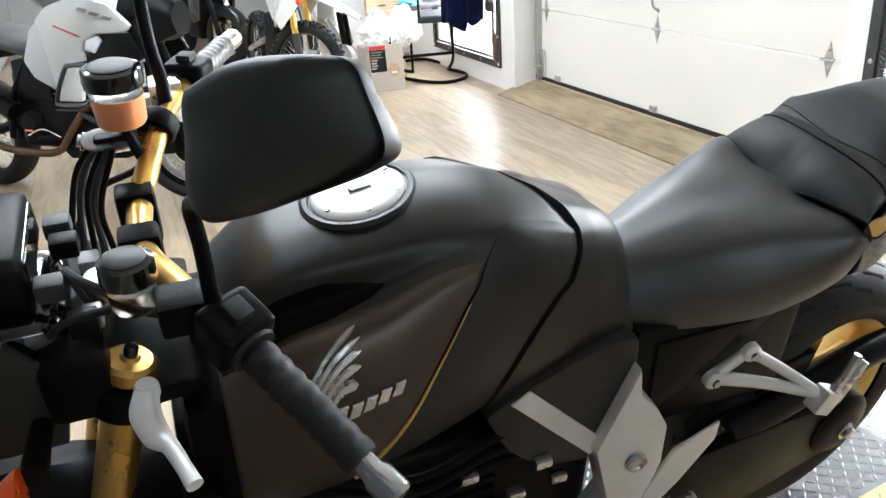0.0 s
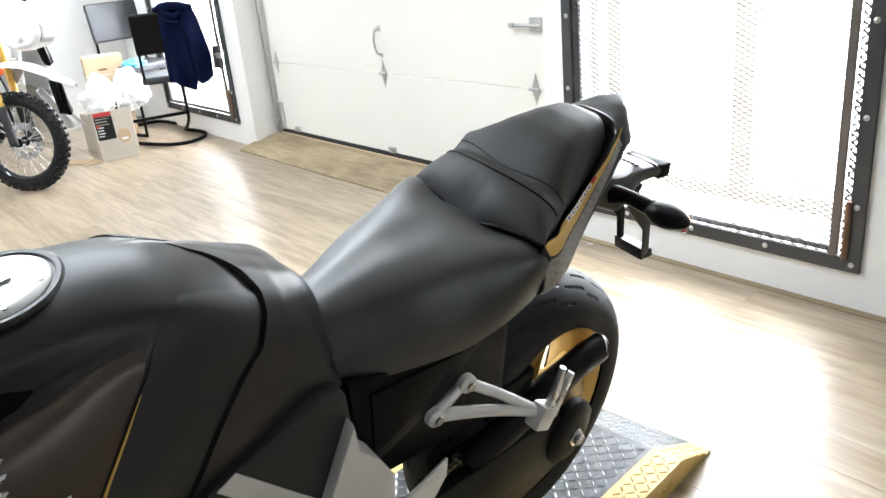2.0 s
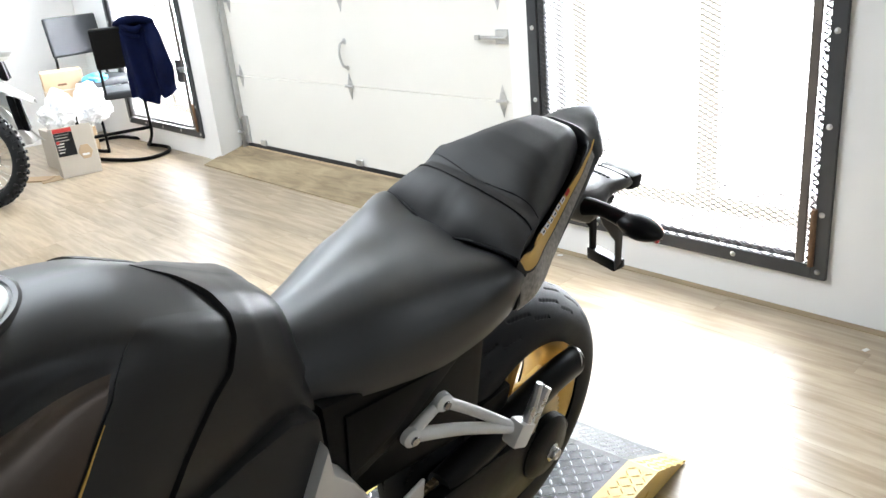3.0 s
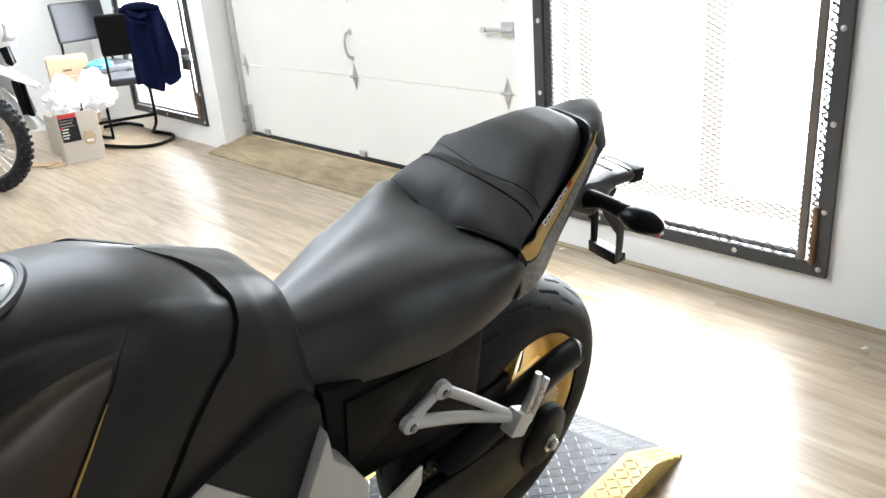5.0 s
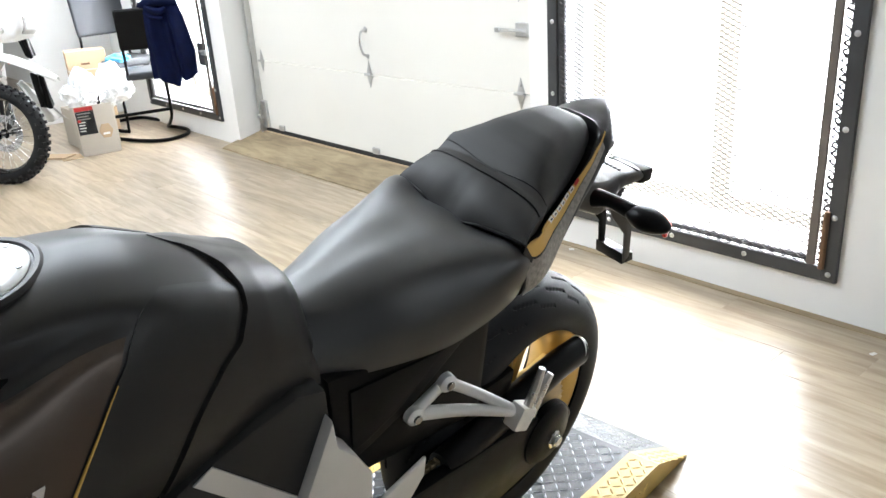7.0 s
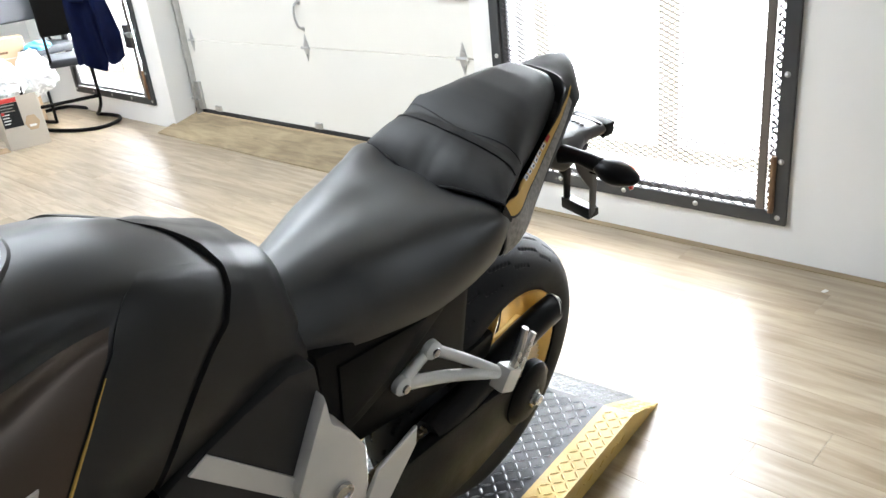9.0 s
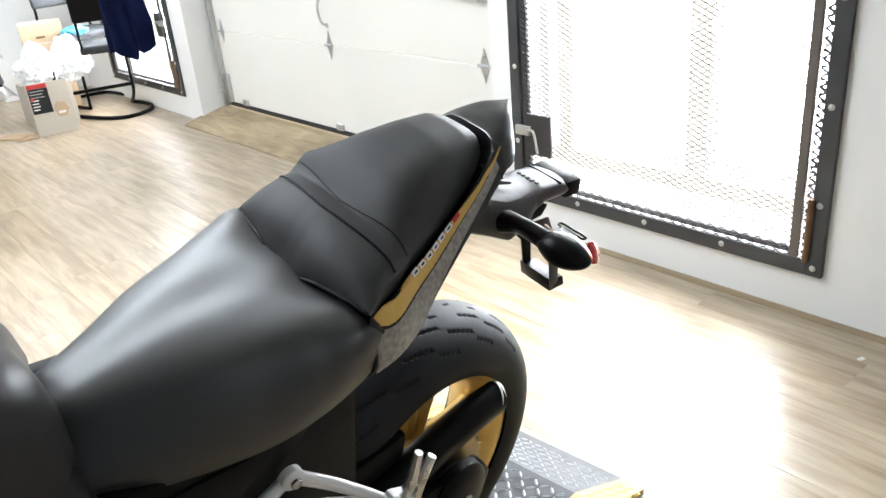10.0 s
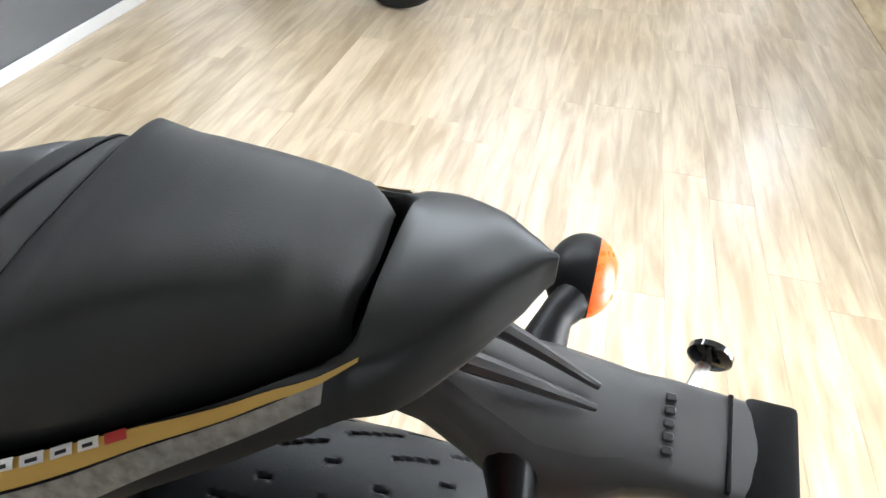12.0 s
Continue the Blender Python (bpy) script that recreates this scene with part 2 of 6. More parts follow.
def box_bm(lo, hi, bevel=0.0, seg=2, bm=None, turn=None):
    b2 = bmesh.new()
    bmesh.ops.create_cube(b2, size=1)
    for v in b2.verts:
        v.co = Vector([lo[i] + (v.co[i] + .5) * (hi[i] - lo[i]) for i in range(3)])
    if bevel:
        bmesh.ops.bevel(b2, geom=b2.edges[:], offset=bevel, segments=seg, profile=0.6, affect='EDGES')
    if turn is not None:
        bmesh.ops.transform(b2, matrix=turn, verts=b2.verts)
    return join(bm, b2)


def join(bm, b2):
    if bm is None:
        return b2
    me = bpy.data.meshes.new("tmp")
    b2.to_mesh(me)
    b2.free()
    bm.from_mesh(me)
    bpy.data.meshes.remove(me)
    return bm


def smooth_line(pts, n):
    """n points along a Catmull-Rom curve through pts."""
    P = [Vector(p) for p in pts]
    P = [P[0] * 2 - P[1]] + P + [P[-1] * 2 - P[-2]]
    out = []
    segs = len(P) - 3
    for k in range(n):
        u = k / (n - 1) * segs
        i = min(int(u), segs - 1)
        f = u - i
        a, b, c, d = P[i:i + 4]
        out.append(0.5 * ((2 * b) + (c - a) * f + (2 * a - 5 * b + 4 * c - d) * f * f + (3 * b - a - 3 * c + d) * f ** 3))
    return out


def tube_bm(pts, radius, n=0, sides=12, bm=None, flat=1.0):
    """A rod along a smooth line; radius is one number or one for each given point."""
    count = len(pts)
    n = n or (count if count == 2 else count * 6)
    line = smooth_line(pts, n) if count > 2 else [Vector(pts[0]).lerp(Vector(pts[1]), k / (n - 1)) for k in range(n)]
    rad = radius if isinstance(radius, (list, tuple)) else [radius] * count
    b2 = bmesh.new()
    rings, up = [], None
    for k, p in enumerate(line):
        ahead = (line[min(k + 1, n - 1)] - line[max(k - 1, 0)]).normalized()
        if up is None:
            up = Vector((0, 0, 1)) if abs(ahead.z) < 0.9 else Vector((1, 0, 0))
        side = ahead.cross(up).normalized()
        up = side.cross(ahead).normalized()
        u = k / (n - 1) * (count - 1)
        i = min(int(u), count - 2)
        r = rad[i] + (rad[i + 1] - rad[i]) * (u - i)
        rings.append([b2.verts.new(p + (side * math.cos(a) + up * math.sin(a) * flat) * r) for a in [2 * math.pi * s / sides for s in range(sides)]])
    for r0, r1 in zip(rings, rings[1:]):
        for s in range(sides):
            b2.faces.new((r0[s], r0[(s + 1) % sides], r1[(s + 1) % sides], r1[s]))
    b2.faces.new(rings[0][::-1])
    b2.faces.new(rings[-1])
    return join(bm, b2)


def lathe_bm(profile, m=None, sides=32, bm=None, close=False):
    """Turns (radius, height) pairs round z, then places them with m."""
    b2 = bmesh.new()
    rings = []
    for r, h in profile:
        if r < 1e-5:
            rings.append([b2.verts.new((0, 0, h))])
        else:
            rings.append([b2.verts.new((r * math.cos(a), r * math.sin(a), h)) for a in [2 * math.pi * s / sides for s in range(sides)]])
    pairs = list(zip(rings, rings[1:])) + ([(rings[-1], rings[0])] if close else [])
    for r0, r1 in pairs:
        for s in range(sides):
            q = (s + 1) % sides
            if len(r0) == 1 and len(r1) > 1:
                b2.faces.new((r0[0], r1[s], r1[q]))
            elif len(r1) == 1 and len(r0) > 1:
                b2.faces.new((r0[s], r0[q], r1[0]))
            elif len(r0) > 1:
                b2.faces.new((r0[s], r0[q], r1[q], r1[s]))
    if m is not None:
        bmesh.ops.transform(b2, matrix=m, verts=b2.verts)
    return join(bm, b2)


AXLE = Matrix.Rotation(radians(90), 4, 'X')


def prism_bm(poly, thick, m=None, bevel=0.0, bm=None, seg=2):
    """A plate of that outline in x and z, centred on y."""
    b2 = bmesh.new()
    a = [b2.verts.new((x, -thick / 2, z)) for x, z in poly]
    c = [b2.verts.new((x, thick / 2, z)) for x, z in poly]
    b2.faces.new(a)
    b2.faces.new(c[::-1])
    n = len(poly)
    for i in range(n):
        b2.faces.new((a[i], c[i], c[(i + 1) % n], a[(i + 1) % n]))
    bmesh.ops.recalc_face_normals(b2, faces=b2.faces)
    if bevel:
        bmesh.ops.bevel(b2, geom=b2.edges[:], offset=bevel, segments=seg, profile=0.6, affect='EDGES')
    if m is not None:
        bmesh.ops.transform(b2, matrix=m, verts=b2.verts)
    return join(bm, b2)


def grid_bm(rows, bm=None, ends=False, wrap=False):
    b2 = bmesh.new()
    V = [[b2.verts.new(p) for p in row] for row in rows]
    for r0, r1 in zip(V, V[1:]):
        k = len(r0)
        for s in range(k if wrap else k - 1):
            q = (s + 1) % k
            b2.faces.new((r0[s], r0[q], r1[q], r1[s]))
    if ends:
        b2.faces.new(V[0][::-1])
        b2.faces.new(V[-1])
    return join(bm, b2)


class Skin:
    """A body skin: stations along x, each with the same number of half-section points (y, z), from the top to the side's foot."""

    def __init__(self, stations):
        self.x = [s[0] for s in stations]
        self.p = [s[1] for s in stations]
        self.rows = len(stations[0][1])

    def _cr(self, a, b, c, d, f):
        return 0.5 * ((2 * b) + (c - a) * f + (2 * a - 5 * b + 4 * c - d) * f * f + (3 * b - a - 3 * c + d) * f ** 3)

    def _at(self, i, r):
        i = max(0, min(len(self.x) - 1, i))
        r = max(0, min(self.rows - 1, r))
        return np.array(self.p[i][r])

    def point(self, x, row):
        x = max(self.x[0], min(self.x[-1], x))
        i = max(0, min(len(self.x) - 2, int(np.searchsorted(self.x, x, side='right')) - 1))
        f = (x - self.x[i]) / (self.x[i + 1] - self.x[i])
        row = max(0.0, min(self.rows - 1.0, row))
        r = min(int(row), self.rows - 2)
        g = row - r
        cols = []
        for k in (r - 1, r, r + 1, r + 2):
            cols.append(self._cr(self._at(i - 1, k), self._at(i, k), self._at(i + 1, k), self._at(i + 2, k), f))
        if r == 0:
            cols[0] = np.array((-cols[2][0], cols[2][1]))
        y, z = self._cr(*cols, g)
        return Vector((x, -y, z))

    def normal(self, x, row):
        e = 0.006
        dx = self.point(x + e, row) - self.point(x - e, row)
        dr = self.point(x, row + 0.06) - self.point(x, row - 0.06)
        n = dr.cross(dx)
        if n.length < 1e-9:
            return Vector((0, 0, 1))
        n.normalize()
        if n.z * 0.5 - n.y < 0:
            n = -n
        return n

    def body(self, nx=60, per=5):
        """The closed body, both sides."""
        rows = []
        total = (self.rows - 1) * per
        for k in range(nx):
            x = self.x[0] + (self.x[-1] - self.x[0]) * k / (nx - 1)
            half = [self.point(x, j / per) for j in range(total + 1)]
            other = [Vector((p.x, -p.y, p.z)) for p in half[::-1][:-1]]
            rows.append(half[::-1] + other[::-1])
        return grid_bm(rows, ends=True, wrap=True)

    def patch(self, x0, x1, r0, r1, lift, nx=24, nr=16, side=1, bm=None, rim=True, crown=0.0):
        """A panel that lies lift above the skin; x0 and x1 are functions of the row. Its rim runs down to the skin."""
        rows = []
        for j in range(-1 if r0 > .05 else 0, nr + 2):
            row = []
            jj = min(max(j, 0), nr)
            r = r0 + (r1 - r0) * jj / nr
            a, b = x0(r), x1(r)
            for k in range(-1, nx + 2):
                kk = min(max(k, 0), nx)
                x = a + (b - a) * kk / nx
                h = lift(r) if callable(lift) else lift
                if rim and (j in (-1, nr + 1) or k in (-1, nx + 1)):
                    h = -0.0015
                elif crown:
                    h += crown * math.sin(math.pi * jj / nr) * math.sin(math.pi * kk / nx)
                p = self.point(x, r) + self.normal(x, r) * h
                row.append(Vector((p.x, p.y * side, p.z)))
            rows.append(row)
        return grid_bm(rows, bm)


# ---- the room ----
def room():
    bm = box_bm((-2.9, -5.0, -0.12), (2.3, 11.8, -0.006))
    tagged(mesh_ob("floor", bm, M_plank, smooth=False), "wood-look vinyl plank floor, worn and glossy near the windows", "floor", kind="structure")
    W0, W1 = 1.715, 1.90
    bm = box_bm((W0, -5.0, 0), (W1, -0.02, 2.9))
    box_bm((W0, -0.02, 0), (W1, 1.34, 0.155), bm=bm)
    box_bm((W0, -0.02, 2.2), (W1, 1.34, 2.9), bm=bm)
    box_bm((W0, 1.34, 0), (W1, 1.475, 2.9), bm=bm)
    box_bm((W0, 1.475, 2.35), (W1, 4.56, 2.9), bm=bm)
    box_bm((W0, 4.56, 0), (W1, 4.80, 2.9), bm=bm)
    box_bm((W0, 4.80, 0), (W1, 6.20, 0.175), bm=bm)
    box_bm((W0, 4.80, 2.2), (W1, 6.20, 2.9), bm=bm)
    box_bm((W0, 6.20, 0), (W1, 11.8, 2.9), bm=bm)
    tagged(mesh_ob("wall_north", bm, M_wall, smooth=False), "white painted wall with a garage door between two barred windows", "wall", kind="structure")
    bm = box_bm((W1, 1.30, 0), (2.08, 1.60, 2.9))
    box_bm((W1, 4.60, 0), (2.08, 4.85, 2.9), bm=bm)
    box_bm((W1, 1.60, 2.25), (2.08, 4.60, 2.9), bm=bm)
    tagged(mesh_ob("wall_north_jamb", bm, M_wall, smooth=False), "white painted jamb behind the garage door", "wall", kind="structure")
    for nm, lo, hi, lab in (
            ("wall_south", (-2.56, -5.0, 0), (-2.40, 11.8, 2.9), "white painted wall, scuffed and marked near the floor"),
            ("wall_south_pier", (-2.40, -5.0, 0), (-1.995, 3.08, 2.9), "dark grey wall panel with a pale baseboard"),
            ("wall_east", (-2.4, -5.16, 0), (1.9, -5.0, 2.9), "unseen pale wall that closes the room and bounces light back"),
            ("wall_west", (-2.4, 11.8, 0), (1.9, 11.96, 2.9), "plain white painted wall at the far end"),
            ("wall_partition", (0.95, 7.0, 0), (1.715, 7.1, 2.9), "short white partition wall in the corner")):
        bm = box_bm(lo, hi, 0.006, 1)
        tagged(mesh_ob(nm, bm, {"wall_east": M_fill_wall, "wall_south_pier": M_dark_wall}.get(nm, M_wall), smooth=False), lab, "wall", kind="structure")
    bm = box_bm((-1.994, -5.0, 0.0), (-1.98, 3.08, 0.055), 0.003, 1)
    tagged(mesh_ob("baseboard", bm, M_pale_panel, smooth=False), "pale grey baseboard at the foot of the grey wall", "baseboard", kind="structure")
    bm = box_bm((-2.6, -5.2, 2.9), (2.1, 12, 3.0))
    tagged(mesh_ob("ceiling", bm, M_ceiling, smooth=False), "plain white painted ceiling", "ceiling", kind="structure")
    # strip of older flooring along the foot of the wall
    bm = box_bm((1.676, -5.0, -0.002), (1.713, 1.50, 0.004))
    tagged(mesh_ob("trim", bm, M_trim, smooth=False), "brown wooden trim strip at the wall's foot", "trim", kind="structure")
    bm = grid_bm([[(7, -14, -3), (7, 20, -3)], [(7, -14, 12), (7, 20, 12)]])
    tagged(mesh_ob("backdrop", bm, M_outside, smooth=False), "bright white overcast outdoors", "backdrop", kind="structure")
    bm = box_bm((2.3, -14, -0.3), (9, 20, -0.1))
    tagged(mesh_ob("ground", bm, M_wall, smooth=False), "pale snowy ground outside the windows", "ground", kind="structure")


def expanded_metal(name, x, y0, y1, z0, z1, parent, py=0.0225, pz=0.0105, w=0.0019):
    """Diamond lattice of slit and stretched sheet: real strands."""
    V, F = [], []
    ny, nz = int((y1 - y0) / py), int((z1 - z0) / pz)
    for i in range(ny):
        for j in range(nz + 1):
            if (i + j) % 2:
                continue
            for dj in (-1, 1):
                if not 0 <= j + dj <= nz:
                    continue
                a = (x, y0 + i * py, z0 + j * pz)
                b = (x + 0.002, y0 + (i + 1) * py, z0 + (j + dj) * pz)
                k = len(V)
                for p in (a, b):
                    V += [(p[0] - 0.0016, p[1], p[2] - w), (p[0] + 0.0016, p[1], p[2] - w * .4), (p[0] + 0.0016, p[1], p[2] + w), (p[0] - 0.0016, p[1], p[2] + w * .4)]
                for s in range(4):
                    F.append((k + s, k + (s + 1) % 4, k + 4 + (s + 1) % 4, k + 4 + s))
    me = bpy.data.meshes.new(name)
    me.from_pydata(V, [], F)
    me.materials.append(M_mesh_steel)
    ob = new(name, me)
    ob.parent = parent
    ob["label"] = "dark expanded steel security mesh"
    return ob


def barred_window(name, y0, y1, z0, z1, mullions, label, lock_y, lock_z, lock_side):
    win = tagged(thing(name, label, "window"), kind="structure")
    fw = 0.054
    x0, x1 = 1.695, 1.714
    def stile(nm, lo, hi):
        part(nm, box_bm(lo, hi, 0.002, 1), M_frame_grey, win, "dark grey steel frame bar", smooth=False)
    stile("frame_bar", (x0, y0, z0), (x1, y0 + fw, z1))
    stile("frame_bar", (x0, y1 - fw, z0), (x1, y1, z1))
    stile("frame_bar", (x0, y0 + fw, z0), (x1, y1 - fw, z0 + fw))
    stile("frame_bar", (x0, y0 + fw, z1 - fw), (x1, y1 - fw, z1))
    # inner gate frame that carries the mesh
    g = 0.036
    a0, a1, b0, b1 = y0 + fw + 0.024, y1 - fw - 0.001, z0 + fw + 0.006, z1 - fw - 0.006
    for lo, hi in (((x0 - .014, a0, b0), (x0 + .001, a0 + g - .004, b1)), ((x0 + .012, a1 - g, b0), (x1 + .012, a1, b1)),
                   ((x0 + .012, a0 + g, b0), (x1 + .012, a1 - g, b0 + g * .6)), ((x0 + .012, a0 + g, b1 - g), (x1 + .012, a1 - g, b1))):
        part("gate_bar", box_bm(lo, hi, 0.003, 1), M_worn_bar if hi[0] < x0 + .01 else M_frame_grey, win, smooth=False)
    expanded_metal("security_mesh", x0 + .004, a0 - .031, a1 - .004, b0 - .010, b1 - .004, win)
    expanded_metal("mesh_edge", x0 + .008, a0 - .0245, a0 + .003, b0, b1, win, .0245, .0145, .0042)
    # bolts
    bolt = None
    ys = [y0 + .03 + (y1 - y0 - .06) * k / 4 for k in range(5)]
    zs = [z0 + .25 + .32 * k for k in range(5)]
    spots = [(y, z0 + .03) for y in ys] + [(y0 + .03, z) for z in zs] + [(y1 - .03, z) for z in zs]
    for y, z in spots:
        if bolt is None:
            bm = lathe_bm([(0, .007), (.006, .006), (.0105, .002), (.011, 0)], Matrix.Rotation(radians(-90), 4, 'Y'), 12)
            bolt = part("bolt", bm, M_zinc, win, "zinc carriage bolt head")
            bolt.location = (x0, y, z)
        else:
            b = bolt.copy()
            scene.collection.objects.link(b)
            b.location = (x0, y, z)
    # hinge at the foot and lock plate
    part("hinge", tube_bm([(x0 - .006, y0 + .055, z0 + .05), (x0 - .006, y0 + .055, z0 + .27)], 0.011), M_rust, win, "rusty barrel hinge")
    s = lock_side
    part("lock_plate", box_bm((x0 - .012, min(lock_y, lock_y + s * .135), lock_z), (x0 + .002, max(lock_y, lock_y + s * .135), lock_z + .175), .002, 1), M_mesh_steel, win, "dark steel lock guard plate", smooth=False)
    bm = box_bm((x0 - .030, lock_y - .03, lock_z + .085), (x0 - .012, lock_y + .05, lock_z + .125), .003, 1)
    tube_bm([(x0 - .03, lock_y + s * .02, lock_z + .11), (x0 - .045, lock_y + s * .07, lock_z + .11), (x0 - .04, lock_y + s * .085, lock_z + .02)], .0055, bm=bm)
    part("latch", bm, M_zinc, win, "worn zinc latch with a bent handle")
    # the window proper, in the depth of the wall
    for my, mw in mullions:
        part("mullion", box_bm((1.84, my - mw, z0 + .2005), (1.90, my + mw, z1), .004, 1), M_vinyl, win, "white window mullion", smooth=False)
    part("window_rail", box_bm((1.84, y0, z0 + .13), (1.90, y1, z0 + .20), .004, 1), M_vinyl, win, "white window rail", smooth=False)
    part("window_sill", box_bm((1.72, y0, z0 - .012), (1.93, y1, z0 + .012), .003, 1), M_wall, win, smooth=False)
    pane = part("pane", box_bm((1.868, y0, z0 + .2), (1.872, y1, z1)), M_glass, win, "clear window glass", smooth=False)
    pane.visible_shadow = False
    return win


def garage_door():
    d = tagged(thing("door_1", "closed cream sectional garage door with galvanised hinges", "garage door"), kind="structure")
    z = 0.098
    for k in range(4):
        bm = box_bm((1.930, 1.50, z + .0015), (1.972, 4.62, z + .538), .003, 1)
        part("door_section", bm, M_door_paint, d, "cream insulated door section", smooth=False)
        z += .541
    part("bottom_seal", box_bm((1.925, 1.50, 0.088), (1.975, 4.62, .119), .006, 2), M_seal, d, "black rubber bottom seal")
    def diamond(y, z, name="hinge"):
        bm = prism_bm([(0, .085), (.024, .018), (.026, 0), (.024, -.018), (0, -.085), (-.024, -.018), (-.026, 0), (-.024, .018)], .004,
                      Matrix.Translation((1.927, y, z)) @ Matrix.Rotation(radians(90), 4, 'Z'), .001, seg=1)
        tube_bm([(1.918, y - .038, z), (1.918, y + .038, z)], .0085, bm=bm)
        for dz in (.045, -.045):
            lathe_bm([(0, .006), (.006, .005), (.007, 0)], Matrix.Translation((1.925, y, z + dz)) @ Matrix.Rotation(radians(-90), 4, 'Y'), 8, bm=bm)
        part(name, bm, M_zinc, d, "galvanised diamond-shaped hinge", smooth=False)
    for zz in (.638, 1.179, 1.72):
        for y in (1.735, 3.052, 4.425):
            diamond(y, zz)
    # lift handle over the middle hinge
    bm = tube_bm([(1.925, 3.06, .915), (1.895, 3.062, .90), (1.885, 3.066, .84), (1.895, 3.058, .775), (1.925, 3.056, .755)], .0075)
    lathe_bm([(0, .006), (.018, .004), (.02, 0)], Matrix.Translation((1.93, 3.06, .915)) @ Matrix.Rotation(radians(-90), 4, 'Y'), 14, bm=bm)
    lathe_bm([(0, .006), (.014, .004), (.016, 0)], Matrix.Translation((1.93, 3.056, .752)) @ Matrix.Rotation(radians(-90), 4, 'Y'), 14, bm=bm)
    part("lift_handle", bm, M_zinc, d, "bent steel lift handle")
    # slide bolt near the edge
    bm = box_bm((1.905, 1.66, .93), (1.93, 1.745, 1.0), .004, 1)
    tube_bm([(1.90, 1.66, .962), (1.90, 1.87, .962)], .009, bm=bm)
    box_bm((1.885, 1.84, .95), (1.90, 1.875, .975), .003, 1, bm=bm)
    part("slide_bolt", bm, M_zinc, d, "zinc slide bolt lock")
    for y in (3.05, 4.25):
        part("foot_bracket", box_bm((1.912, y - .035, .118), (1.93, y + .035, .16), .004, 1), M_zinc, d, "small zinc foot bracket", smooth=False)
    bm = box_bm((1.905, 4.44, .12), (1.93, 4.50, .33), .003, 1)
    tube_bm([(1.90, 4.47, .20), (1.90, 4.56, .20)], .012, bm=bm)
    part("roller_bracket", bm, M_zinc, d, "galvanised bottom roller bracket")
    for y in (4.52, 1.55):
        bm = box_bm((1.905, y - .02, .06), (1.928, y + .02, 2.3), .003, 1)
        box_bm((1.880, y - .022, .06), (1.905, y - .012, 2.3), .002, 1, bm=bm)
        part("door_track", bm, M_zinc, d, "grey steel roller track", smooth=False)
    return d


def plywood_ramp():
    ramp = thing("plywood_ramp", "brown stained plywood ramp along the garage door", "ramp")
    b2 = bmesh.new()
    sec = [(1.575, 0.0), (1.575, 0.008), (1.905, 0.088), (1.925, 0.088), (1.925, 0.0)]
    rows = []
    for y in (1.555, 2.57, 3.585, 4.60):
        rows.append([(x, y, z + (0 if z == 0 else 0.002 * math.sin(y * 3))) for x, z in sec])
    part("ramp_board", grid_bm(rows, ends=True, wrap=True), M_ply, ramp, smooth=False)
    part("threshold", box_bm((1.90, 1.50, 0.080), (1.985, 4.60, 0.0895), .002, 1), M_card, ramp, "raw wooden threshold strip", smooth=False)
    return ramp


def planks():
    """Each plank a piece of its own, on a few shared meshes."""
    rng = random.Random(4)
    floor = bpy.data.objects["floor"]
    W, Lp = 0.152, 1.22
    me = None
    x = -2.42
    while x < 1.95:
        y = -2.6 - rng.random() * Lp
        while y < 9.6:
            if me is None:
                bm = box_bm((0.0002, 0.0002, -0.006), (W - .0002, Lp - .0002, 0.0), 0.0006, 1)
                me = bpy.data.meshes.new("plank")
                bm.to_mesh(me)
                bm.free()
                me.materials.append(M_plank)
            ob = new("plank", me)
            ob.location = (x, y, 0)
            ob.parent = floor
            y += Lp
        x += W


room()
barred_window("window_1", -0.03, 1.345, 0.150, 2.2, ((0.535, .048), (1.165, .040)), "window behind a dark steel frame with expanded metal mesh", 1.25, 0.355, -1)
barred_window("window_2", 4.785, 6.22, 0.165, 2.2, ((5.5, .030),), "window behind a dark steel security frame, bright outside", 4.86, 0.60, 1)
garage_door()
plywood_ramp()


